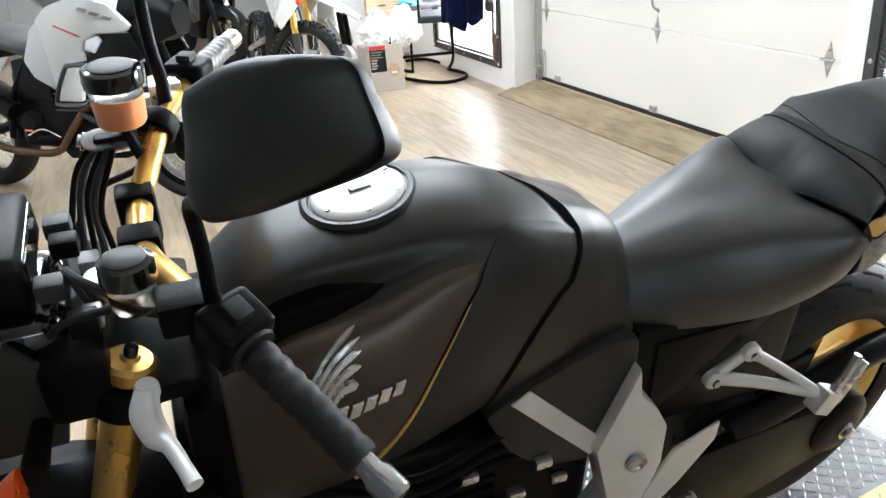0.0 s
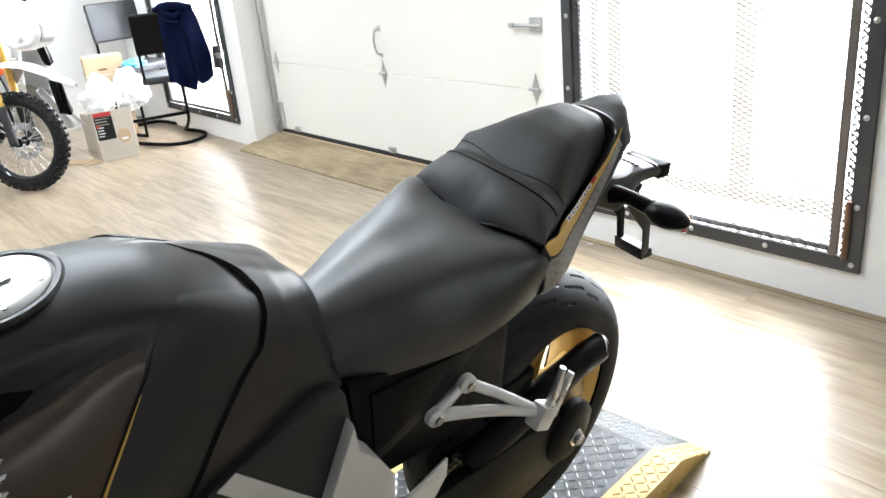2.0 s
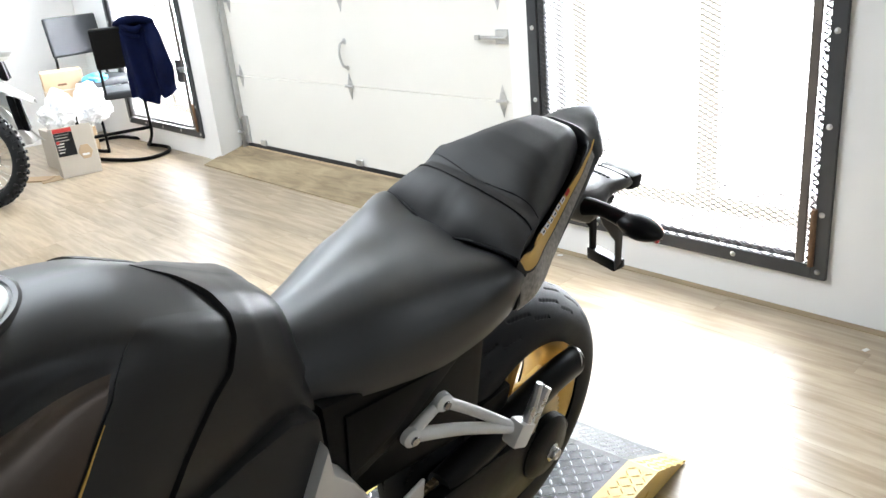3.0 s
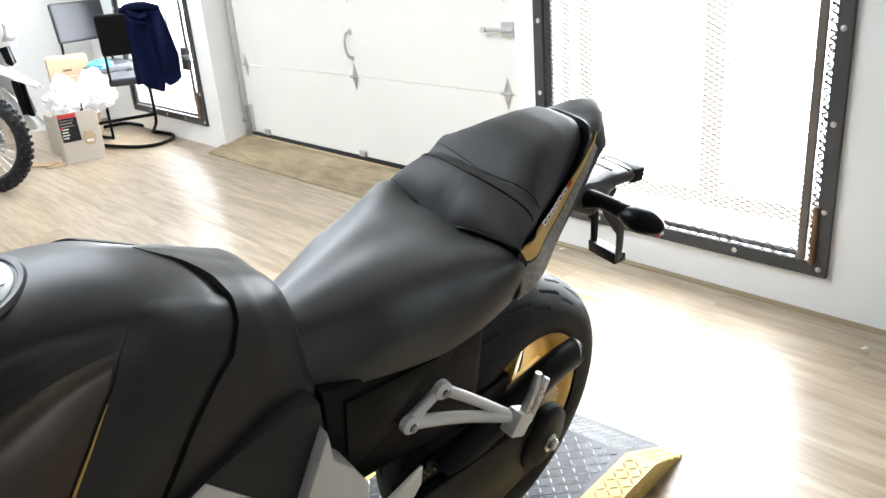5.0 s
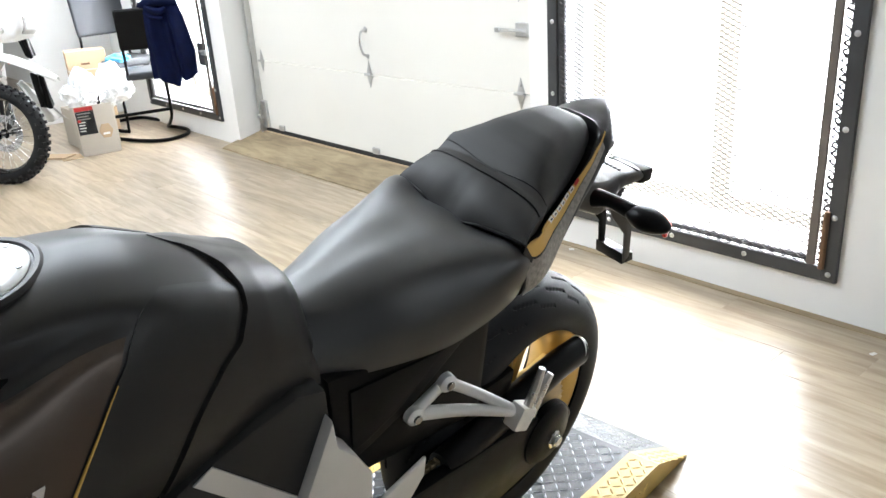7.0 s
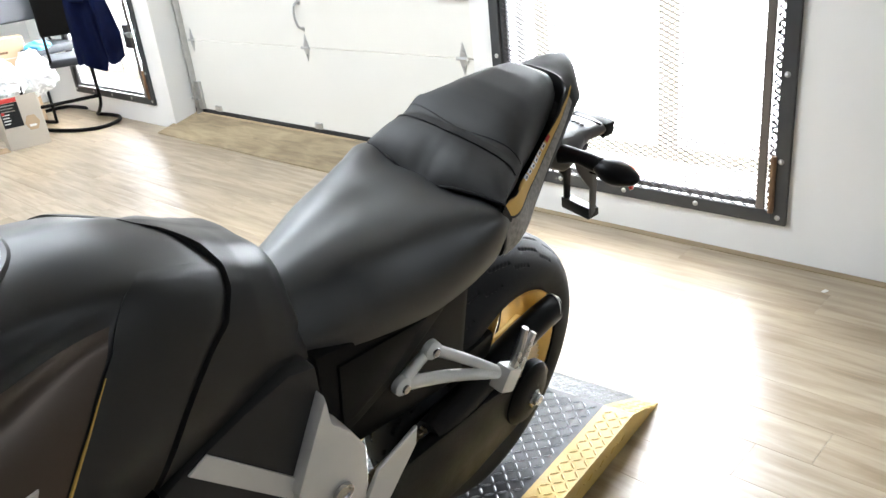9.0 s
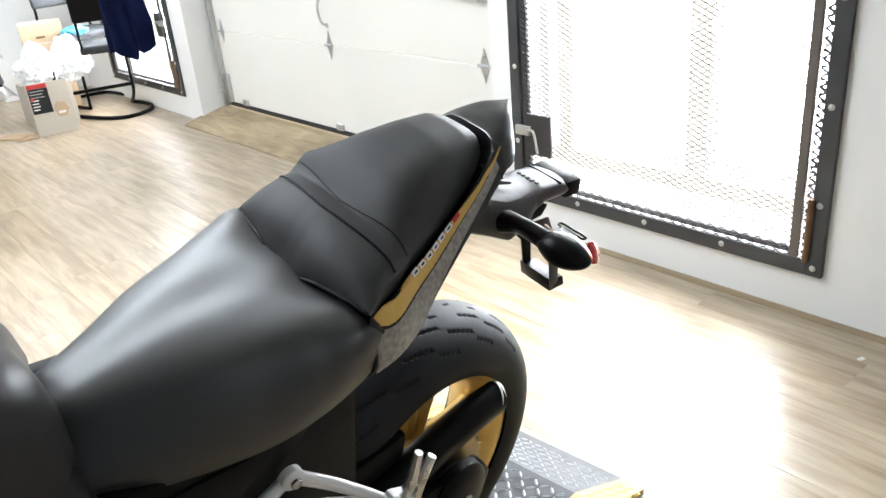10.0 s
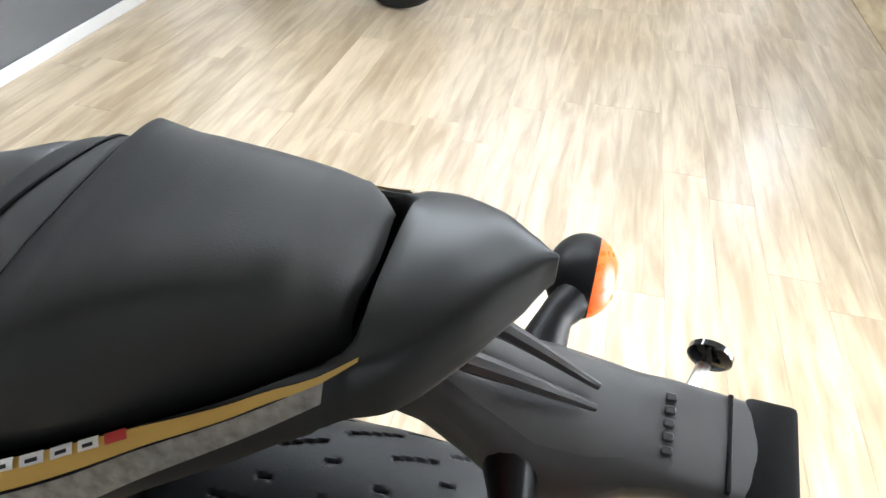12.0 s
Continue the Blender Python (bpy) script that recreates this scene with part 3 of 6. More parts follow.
# ---- tread plate the motorcycle stands on ----
def tread_platform():
    p = thing("wheel_platform", "low diamond tread steel platform with yellow safety edges", "platform", Matrix.Rotation(radians(5.6), 4, 'Z'))
    H, xe, xt = 0.110, 0.403, 0.617
    yn, yf, xs = -0.189, 0.46, -2.1
    sec = lambda y: [(xs, y, 0.003), (xs, y, H), (xe, y, H), (xt, y, 0.006), (xt, y, 0.003)]
    def slab(name, y0, y1, material, label):
        rows = [sec(y0), sec(y1)]
        for row in rows:
            for k, (x, y, z) in enumerate(row):
                if y in (yn, yf) and z < .05:
                    row[k] = (x, y + (.024 if y == yn else -.024), z)
        part(name, grid_bm(rows, ends=True, wrap=True), material, p, label, smooth=False)
    slab("deck", yn + .085, yf - .085, M_deck, "dark worn steel deck")
    slab("safety_edge", yn, yn + .085, M_deck_yellow, "worn yellow painted edge")
    slab("safety_edge", yf - .085, yf, M_deck_yellow, "worn yellow painted edge")
    # the rolled lozenges, at turns to each other
    def lozenge(bm_v, bm_f, c, along, up, ln=0.0125, wd=0.0034, hg=0.0024):
        side = up.cross(along).normalized()
        k = len(bm_v)
        pts = [along * -ln, along * -ln * .45 + side * wd, along * ln * .45 + side * wd, along * ln, along * ln * .45 - side * wd, along * -ln * .45 - side * wd]
        for q in pts:
            bm_v.append(c + q)
        bm_v.append(c + along * -ln * .5 + up * hg)
        bm_v.append(c + along * ln * .5 + up * hg)
        a, b = k + 6, k + 7
        for f in ((0, 1, a), (1, 2, b, a), (2, 3, b), (3, 4, b), (4, 5, a, b), (5, 0, a)):
            bm_f.append(tuple(v if v >= k + 6 else k + v for v in f))
    pitch = 0.0235
    down = Vector((xt - xe, 0, .006 - H)).normalized()
    upr = Vector((H - .006, 0, xt - xe)).normalized()
    runs = {"deck": ([], []), "edge": ([], []), "side": ([], [])}
    nx, ny = int((xt + 0.75) / pitch), int((yf - yn) / pitch)
    for i in range(nx):
        for j in range(ny):
            s = (i * pitch)
            y = yn + .014 + j * pitch
            flat = xe + .75
            turn = radians(45 if (i + j) % 2 else -45) + radians(0)
            if s < flat - .008:
                c = Vector((-0.75 + s, y, H))
                ax, up = Vector((math.cos(turn), math.sin(turn), 0)), Vector((0, 0, 1))
            elif s > flat + .008:
                c = Vector((xe, y, H)) + down * (s - flat)
                if c.z < .01:
                    continue
                ax, up = down * math.cos(turn) + Vector((0, 1, 0)) * math.sin(turn), upr
            else:
                continue
            key = "edge" if (y < yn + .085 or y > yf - .085) else "deck"
            if abs(y - yn - .085) < .006 or abs(y - yf + .085) < .006:
                continue
            lozenge(*runs[key], c, ax, up)
    for i in range(int((xe + .75) / .03)):
        c = Vector((-0.75 + i * .03, yn + .0105, H * .55))
        t = radians(40 if i % 2 else -40)
        lozenge(*runs["side"], c, Vector((math.cos(t), -.2 * math.sin(t), math.sin(t))), Vector((0, -.98, -.2)))
    for key, material in (("deck", M_lozenge), ("edge", M_deck_yellow), ("side", M_deck_yellow)):
        me = bpy.data.meshes.new("tread")
        me.from_pydata([tuple(v) for v in runs[key][0]], [], runs[key][1])
        me.materials.append(material)
        ob = new("tread_pattern", me)
        ob["kind"] = "stuff"
        ob.parent = p
    return p


tread_platform()


# ---- wheels ----
def tyre_bm(R, half, drop, treads, steps=360, across=44, knobs=None):
    """A tyre round y. treads(angle, across-angle) gives the depth of the grooves in metres."""
    rows = []
    lim = radians(118)
    for k in range(steps):
        th = 2 * math.pi * k / steps
        row = []
        for j in range(across + 1):
            ph = -lim + 2 * lim * j / across
            y = half * math.sin(ph)
            r = R - drop + drop * math.cos(ph) - treads(th, ph)
            row.append((r * math.cos(th), y, r * math.sin(th)))
        rows.append(row)
    rows.append(rows[0])
    bm = grid_bm(rows)
    bmesh.ops.remove_doubles(bm, verts=bm.verts, dist=1e-5)
    return bm


def road_grooves(th, ph):
    """Short slanted dashes in rings, running mostly round the tyre."""
    d = 0.0
    for side in (1, -1):
        a = math.degrees(ph) * side
        if a < 2:
            continue
        for p0, long, wide, shift, slope in ((7, 1.6, 1.9, 0, .3), (20, 4.4, 2.0, 6, .80), (38, 5.6, 2.3, 14, .90), (57, 4.8, 2.1, 3, .90)):
            u = (math.degrees(th) + (9 if side < 0 else 0) - shift) % 20.0 - 10.0
            v = a - p0 + slope * u
            d = max(d, .0046 * max(0.0, min(1.0, (long - abs(u)) / .5, (wide - abs(v)) / .8)))
    return d


def plain_grooves(th, ph):
    a = abs(math.degrees(ph))
    if 8 < a < 60:
        t = (math.degrees(th) - a * 0.35 * (1 if ph > 0 else -1)) % 15.0
        if t < 2.4:
            return 0.004
    return 0.0


def disc_bm(R, r, thick, holes=0):
    """A flat ring round y, with drilled holes suggested as true recesses round it."""
    prof = [(r, -thick / 2), (R, -thick / 2), (R, thick / 2), (r, thick / 2)]
    return lathe_bm(prof, AXLE, 48, close=True)


def cast_rim_bm(R, half):
    bm = lathe_bm([(R - .004, -half), (R + .006, -half + .004), (R + .004, -half + .012), (R - .014, -half + .022), (R - .022, -half * .3),
                   (R - .022, half * .3), (R - .014, half - .022), (R + .004, half - .012), (R + .006, half - .004), (R - .004, half),
                   (R - .016, half - .006), (R - .034, half * .4), (R - .036, 0), (R - .034, -half * .4), (R - .016, -half + .006)], AXLE, 64, close=True)
    return bm


def cast_spokes(rim, R, half, material, spokes=5):
    bm = lathe_bm([(.022, -half * .75), (.055, -half * .75), (.06, -half * .5), (.06, half * .5), (.055, half * .75), (.022, half * .75)], AXLE, 32, close=True)
    part("hub", bm, material, rim)
    for k in range(spokes):
        a = 2 * math.pi * k / spokes
        for s in (-.13, .13):
            p0 = Vector((math.cos(a + s * 2.2) * .05, 0, math.sin(a + s * 2.2) * .05))
            p1 = Vector((math.cos(a + s) * (R - .028), 0, math.sin(a + s) * (R - .028)))
            part("spoke", tube_bm([p0, p0.lerp(p1, .5), p1], [.019, .014, .017], 8, 8), material, rim)


def spoke_wheel(parent, name, R, half, rim_r, material_rim, n=32, knobby=False, treads=plain_grooves, disc=0.0, centre=(0, 0, 0), turn=0.0):
    bm = lathe_bm([(rim_r - .004, -half * .62), (rim_r + .008, -half * .62), (rim_r + .008, -half * .5), (rim_r - .012, -half * .3), (rim_r - .016, 0),
                   (rim_r - .012, half * .3), (rim_r + .008, half * .5), (rim_r + .008, half * .62), (rim_r - .004, half * .62),
                   (rim_r - .02, half * .3), (rim_r - .024, 0), (rim_r - .02, -half * .3)], AXLE, 48, close=True)
    rim = part(name, bm, material_rim, parent, "spoked wheel")
    rim.matrix_basis = Matrix.Translation(centre) @ Matrix.Rotation(turn, 4, 'Z')
    bm = tyre_bm(R, half, (R - rim_r) * .62, treads if not knobby else (lambda a, b: 0.008), 120, 22)
    if knobby:
        for k in range(44):
            a = 2 * math.pi * k / 44
            offs = (-.62, 0, .62) if k % 2 else (-.95, -.32, .32, .95)
            for o in offs:
                ph = o * radians(62)
                y, r = half * math.sin(ph), R - (R - rim_r) * .62 * (1 - math.cos(ph)) - .010
                m = Matrix.Rotation(-a, 4, 'Y') @ Matrix.Translation((r, y, 0)) @ Matrix.Rotation(ph * .8, 4, 'Z')
                box_bm((-.004, -.011, -.010), (.016, .011, .010), 0, bm=bm, turn=m)
    part("tyre", bm, M_tyre, rim, "black knobby tyre" if knobby else "black tyre")
    bm = lathe_bm([(.012, -half), (.032, -half), (.034, -half * .7), (.02, -half * .5), (.02, half * .5), (.034, half * .7), (.032, half), (.012, half)], AXLE, 20, close=True)
    part("hub", bm, M_engine, rim)
    bm = None
    for k in range(n):
        a = 2 * math.pi * k / n
        s = 1 if k % 2 else -1
        b = a + (0.32 if (k // 2) % 2 else -0.32)
        bm = tube_bm([(math.cos(a) * .033, s * half * .75, math.sin(a) * .033), (math.cos(b) * (rim_r - .01), s * .006, math.sin(b) * (rim_r - .01))], .0022, 2, 6, bm=bm)
    part("spokes", bm, M_alu, rim, "thin bright wire spokes")
    if disc:
        d = part("brake_disc", disc_bm(disc, disc * .62, .005), M_steel, rim, "steel brake disc")
        d.location = (0, -half * .85, 0)
    return rim


def cast_wheel(parent, name, R, half, rim_r, material_rim, treads=plain_grooves, disc=0.0, centre=(0, 0, 0), steps=150, across=24, turn=0.0, spokes=5):
    rim = part(name, cast_rim_bm(rim_r, half * .84), material_rim, parent, "cast alloy wheel")
    cast_spokes(rim, rim_r, half * .84, material_rim, spokes)
    rim.matrix_basis = Matrix.Translation(centre) @ Matrix.Rotation(turn, 4, 'Z')
    part("tyre", tyre_bm(R, half, (R - rim_r) * .74, treads, steps, across), M_tyre, rim, "black road tyre")
    if disc:
        for s in (-1, 1):
            d = part("brake_disc", disc_bm(disc, disc * .64, .005), M_steel, rim, "steel brake disc")
            d.location = (0, s * half * 1.02, 0)
    return rim


# ---- the motorcycle in front ----
BIKE = Matrix.Translation((0, 0.05, 0.05)) @ Matrix.Rotation(radians(-2.5), 4, 'Z') @ Matrix.Rotation(radians(12), 4, 'X')

TANK = Skin([
    (-1.15, [(0, .975), (.045, .972), (.082, .958), (.090, .915), (.150, .905), (.178, .880), (.182, .790), (.150, .690)]),
    (-1.06, [(0, 1.034), (.052, 1.031), (.101, 1.017), (.108, .970), (.166, .962), (.197, .925), (.207, .820), (.165, .715)]),
    (-.945, [(0, 1.058), (.062, 1.055), (.109, 1.036), (.124, 1.000), (.169, .990), (.198, .945), (.211, .850), (.170, .740)]),
    (-.86, [(0, 1.074), (.066, 1.070), (.113, 1.051), (.133, 1.028), (.160, 1.010), (.183, .958), (.196, .868), (.165, .768)]),
    (-.78, [(0, 1.070), (.062, 1.067), (.114, 1.053), (.138, 1.036), (.154, 1.006), (.165, .952), (.174, .876), (.158, .795)]),
    (-.70, [(0, 1.043), (.056, 1.042), (.104, 1.030), (.128, 1.010), (.141, .980), (.150, .932), (.158, .870), (.152, .812)]),
    (-.64, [(0, 1.012), (.053, 1.011), (.094, .999), (.114, .980), (.128, .950), (.138, .910), (.148, .868), (.146, .826)]),
    (-.60, [(0, .992), (.050, .990), (.086, .977), (.106, .951), (.119, .923), (.130, .894), (.142, .862), (.142, .832)]),
    (-.578, [(0, .969), (.048, .966), (.081, .951), (.100, .923), (.113, .902), (.125, .878), (.137, .854), (.139, .830)]),
    (-.562, [(0, .905), (.045, .902), (.075, .893), (.094, .882), (.107, .870), (.119, .856), (.130, .842), (.134, .828)]),
])

SEAT = Skin([
    (-.63, [(0, .87), (.025, .868), (.047, .86), (.068, .846), (.083, .826), (.085, .8)]),
    (-.565, [(0, .903), (.029, .901), (.054, .889), (.079, .862), (.094, .834), (.095, .806)]),
    (-.50, [(0, .93), (.037, .928), (.072, .912), (.103, .876), (.116, .845), (.115, .812)]),
    (-.43, [(0, .956), (.050, .955), (.097, .938), (.131, .894), (.139, .857), (.133, .82)]),
    (-.36, [(0, .968), (.058, .9691), (.114, .9573), (.151, .9116), (.156, .868), (.147, .8321)]),
    (-.30, [(0, .978), (.062, .9779), (.126, .9749), (.163, .9423), (.168, .9), (.158, .8604)]),
    (-.255, [(0, .976), (.065, .9719), (.131, .9799), (.168, .9655), (.170, .925), (.161, .8878)]),
    (-.205, [(0, .955), (.067, .952), (.127, .962), (.157, .953), (.1615, .931), (.151, .9056)]),
])

COWL = Skin([
    (-.240, [(0, .915), (.139, .92), (.152, .973), (.162, .958), (.1665, .93), (.162, .893), (.114, .89)]),
    (-.200, [(0, .925), (.135, .93), (.148, .977), (.159, .962), (.165, .934), (.161, .896), (.112, .892)]),
    (-.155, [(0, .935), (.119, .938), (.132, .983), (.141, .969), (.149, .942), (.149, .899), (.105, .896)]),
    (-.120, [(0, .94), (.107, .943), (.120, .988), (.129, .976), (.137, .954), (.138, .928), (.095, .928)]),
    (-.085, [(0, .948), (.095, .951), (.107, .997), (.117, .986), (.125, .967), (.126, .948), (.085, .95)]),
    (-.045, [(0, .965), (.085, .968), (.098, 1.016), (.106, 1.006), (.114, .99), (.115, .973), (.073, .975)]),
    (.0, [(0, .985), (.072, .988), (.085, 1.034), (.093, 1.025), (.100, 1.011), (.102, .995), (.062, .998)]),
    (.045, [(0, 1.01), (.052, 1.012), (.066, 1.05), (.077, 1.043), (.085, 1.031), (.088, 1.017), (.050, 1.022)]),
    (.055, [(0, 1.024), (.046, 1.026), (.060, 1.056), (.072, 1.05), (.081, 1.038), (.085, 1.024), (.047, 1.028)]),
    (.060, [(0, 1.071), (.037, 1.069), (.057, 1.061), (.071, 1.054), (.080, 1.042), (.084, 1.028), (.047, 1.03)]),
    (.066, [(0, 1.073), (.036, 1.071), (.055, 1.063), (.069, 1.057), (.079, 1.044), (.082, 1.03), (.046, 1.033)]),
    (.090, [(0, 1.078), (.032, 1.075), (.052, 1.069), (.063, 1.061), (.071, 1.048), (.074, 1.034), (.038, 1.037)]),
    (.118, [(0, 1.0825), (.024, 1.082), (.036, 1.077), (.042, 1.068), (.046, 1.057), (.048, 1.045), (.022, 1.049)]),
    (.140, [(0, 1.085), (.010, 1.084), (.015, 1.081), (.018, 1.074), (.020, 1.066), (.020, 1.056), (.008, 1.059)]),
    (.153, [(0, 1.085), (.001, 1.085), (.002, 1.083), (.003, 1.079), (.003, 1.074), (.003, 1.066), (.001, 1.068)]),
])


def tail_line(x):
    """How far the centre line of the seat and tail lies to the side: the rear half points a little away from the front half."""
    return float(np.interp(x, (-.63, -.55, -.40, -.25, .04, .15), (-.015, -.020, -.030, -.038, -.010, .004)))


def swung(bm):
    for v in bm.verts:
        v.co.y += tail_line(v.co.x)
    return bm


def slumped(bm):
    """The tank's far shoulder falls away more than the near one."""
    for v in bm.verts:
        if v.co.y > 0:
            most = float(np.interp(v.co.x, (-.95, -.86, -.80, -.74, -.68, -.65, -.62, -.57), (0, .016, .026, .033, .036, .036, .032, .020)))
            v.co.z -= most * (1 - math.exp(-(v.co.y / .055) ** 1.6))
    return bm


REAR = Matrix.Translation((-.018, 0, 0)) @ Matrix.Rotation(radians(7.9), 4, 'Z') @ Matrix.Translation((.018, 0, 0))


def lerp_rows(table):
    """x as a function of the row, through (row, x) pairs."""
    rs, xs = [a for a, _ in table], [b for _, b in table]
    return lambda r: float(np.interp(r, rs, xs))


def front_motorcycle():
    b = thing("motorcycle", "matte black naked motorcycle with gold wheels leaning on its side stand", "motorcycle", BIKE)
    # tank
    part("fuel_tank", slumped(TANK.body(70, 5)), M_tank, b, "matte graphite black fuel tank")
    for s in (1, -1):
        cover_front = lerp_rows([(0, -.735), (.15, -.724), (.6, -.697), (1.4, -.673), (2.2, -.664), (3.2, -.668), (4.4, -.686), (5.25, -.727), (5.9, -.765), (7, -.815)])
        ridge = lerp_rows([(1.9, -.765), (2.85, -.799), (4.3, -.833), (5.1, -.875), (5.65, -.918), (6.2, -.96), (7, -1.01)])
        bm = TANK.patch(cover_front, lerp_rows([(0, -.566), (4, -.568), (5, -.580), (6, -.598), (7, -.606)]),
                        0, 6.95, lambda r: .0085 * min(1, max(.12, r / 1.3)), 26, 40, s, crown=.004)
        part("tank_rear_cover", slumped(bm), M_tank, b, "black rear tank cover")
        bm = TANK.patch(lambda r: -1.145, lambda r: ridge(r) - .004, 3.55, 6.98, lambda r: .006 * min(1, (r - 3.5) / .5), 26, 20, s)
        part("tank_shroud", slumped(bm), M_bronze, b, "matte bronze-black tank shroud")
        # black patch paints the shade under the step above the shroud
        bm = TANK.patch(lambda r: -1.145, lerp_rows([(2.35, -1.02), (2.7, -.96), (3.0, -.935), (3.3, -.96), (3.55, -1.02)]), 2.42, 3.52, .0012, 24, 14, s)
        part("intake_shade", slumped(bm), M_engine, b, "black patch for the shade in the air intake step")
        bm = TANK.patch(lambda r: ridge(r) + .003, lambda r: cover_front(r) - .007, 2.0, 6.9, lambda r: .0045 * min(1, .3 + (r - 2.0) / .5), 16, 26, s, crown=.003)
        part("knee_panel", slumped(bm), M_tankgrey, b, "dark grey knee panel")
        pts = []
        for k in range(9):
            r = 4.6 + 2.35 * k / 8
            p = TANK.point(ridge(r) + .004, r) + TANK.normal(ridge(r), r) * .0055
            pts.append((p.x, p.y * s, p.z))
        part("pinstripe", slumped(tube_bm(pts, [.0007, .0011, .0015, .0019, .0023, .0027, .0030, .0033, .0036], 24, 6)), M_goldstripe, b, "thin gold pinstripe")
    # filler cap
    m = Matrix.Translation((-.934, 0, 1.0605)) @ Matrix.Rotation(radians(-9), 4, 'Y')
    ring = part("filler_ring", lathe_bm([(.0, -.012), (.078, -.012), (.079, .0), (.074, .0045), (.068, .004), (.066, .001), (0, .001)], m, 48), M_tank, b)
    cap = part("filler_cap", lathe_bm([(0, .0075), (.05, .0072), (.060, .006), (.0635, .003), (.0645, -.004), (0, -.004)], m, 48), M_cap, b, "satin aluminium filler cap")
    for k in range(6):
        a = radians(30 + 60 * k)
        part("cap_screw", lathe_bm([(0, .0022), (.003, .002), (.0036, 0)], m @ Matrix.Translation((.054 * math.cos(a), .054 * math.sin(a), .0066)), 10), M_steel, cap)
    part("lock_cover", box_bm((-.016, -.006, .0), (.016, .006, .004), .002, 1, turn=m @ Matrix.Translation((.004, 0, .007))), M_steel, cap, "steel key flap")
    # emblem on the shroud: plain raised feather shapes and a row of bars
    for s in (1, -1):
        for k in range(5):
            xb, rb = (-1.058, -1.053, -1.048, -1.042, -1.035)[k], 5.00 + .085 * k
            xt, rt = (-.988, -.986, -.988, -.992, -.998)[k], 3.98 + .28 * k
            rows = []
            for j in range(9):
                f = j / 8
                xx = xb + (xt - xb) * f
                r_mid = rb + (rt - rb) * f - .10 * math.sin(math.pi * f)
                wd = (.035 + .085 * f) * (1 if f < .8 else max(.1, 1 - ((f - .8) / .2) ** 2))
                row = []
                for q, h in ((-1, .0078), (-.5, .0108), (.5, .0108), (1, .0078)):
                    p = TANK.point(xx + .004 * q * (1 - f), r_mid + q * wd) + TANK.normal(xx, r_mid) * h
                    row.append((p.x, p.y * s, p.z))
                rows.append(row)
            part("emblem_feather", grid_bm(rows), M_alu, b, "chrome feather shape")
        for k in range(5):
            xx, r_mid = -1.029 + k * .0178, 5.45 - .02 * abs(k - 1)
            rows = []
            for j in range(3):
                row = []
                for q, h in ((-1, .0078), (-.8, .0108), (.8, .0108), (1, .0078)):
                    p = TANK.point(xx + j * .0066 - .004 * q, r_mid + q * .085) + TANK.normal(xx, r_mid) * h
                    row.append((p.x, p.y * s, p.z))
                rows.append(row)
            part("emblem_bar", grid_bm(rows), M_alu, b, "raised chrome bar")
    # rider's seat
    part("seat", swung(SEAT.body(54, 5)), M_seat, b, "black smooth vinyl rider seat")
    # pillion seat with a bolster at its front
    def pill(s, v):
        """The pillion's skin: s runs from the front seam over the bolster and the pad to the rear edge, v across it."""
        q = pill_flat(s, v)
        return q + Vector((0, tail_line(q.x), 0))

    def pill_flat(s, v):
        a = abs(v)
        def across(y, ys, vals):
            return float(np.interp(abs(y), ys, vals))
        yw = .140 * v
        welt = Vector((across(yw, (0, .04, .07, .10, .127, .140), (-.203, -.200, -.196, -.192, -.189, -.188)), yw,
                       across(yw, (0, .03, .06, .085, .105, .120, .132, .140), (1.035, 1.034, 1.031, 1.027, 1.023, 1.018, 1.012, 1.001))))
        if s <= .3:
            f = s / .3
            yf = (.166 if v < 0 else .150) * v
            seam = Vector((across(yf, (0, .025, .06, .10, .166), (-.270, -.267, -.261, -.255, -.246)), yf,
                           across(yf, (0, .015, .04, .07, .130, .166), (.966, .967, .974, .982, .988, .988)) - (.012 * v if v > 0 else 0)))
            q = seam.lerp(welt, f)
            swell = math.sin(math.pi * f) ** .8 * .014 * (1 - .60 * math.exp(-(yf / .030) ** 2) * (1 - f)) * (1 - .6 * a ** 6)
            return q + Vector((-.75, 0, .60)) * swell
        f = (s - .3) / .7
        x = welt.x + (.052 + .004 * (1 - a * a) - welt.x) * f
        w = float(np.interp(x, (-.245, -.20, -.164, -.129, -.081, -.038, -.005, .025, .045, .056), (.144, .140, .129, .117, .100, .084, .071, .058, .047, .036)))
        top = float(np.interp(x, (-.203, -.173, -.150, -.12, -.08, -.03, .015, .04, .056), (1.034, 1.029, 1.049, 1.066, 1.079, 1.088, 1.089, 1.080, 1.067)))
        edge = float(np.interp(x, (-.245, -.20, -.164, -.10, -.03, .03, .056), (1.020, 1.004, 1.008, 1.012, 1.022, 1.038, 1.050)))
        if v > 0:
            edge = min(edge + .034, top - .009)
        blend = min(1.0, f * 7)
        z = top - (top - edge) * a ** 4 * (.60 + .40 * a ** 4)
        return Vector((x, v * (w * blend + .140 * (1 - blend)), z * blend + welt.z * (1 - blend)))
    N, K = 72, 48
    ss = [k / N for k in range(N + 1)]
    rows = [[pill(s, -1 + 2 * j / K) for j in range(K + 1)] for s in ss]
    top = [[pill(ss[0], -1 + 2 * j / K) + Vector((.02, 0, -.03)) for j in range(K + 1)]] + rows
    full = []
    for r in top:
        full.append([r[0] + Vector((0, .010, -.035))] + [r[0] + Vector((0, .002, -.012))] + r + [r[-1] + Vector((0, -.002, -.012))] + [r[-1] + Vector((0, -.010, -.035))])
    full.append([p + Vector((-.006, 0, -.020)) for p in full[-1]])
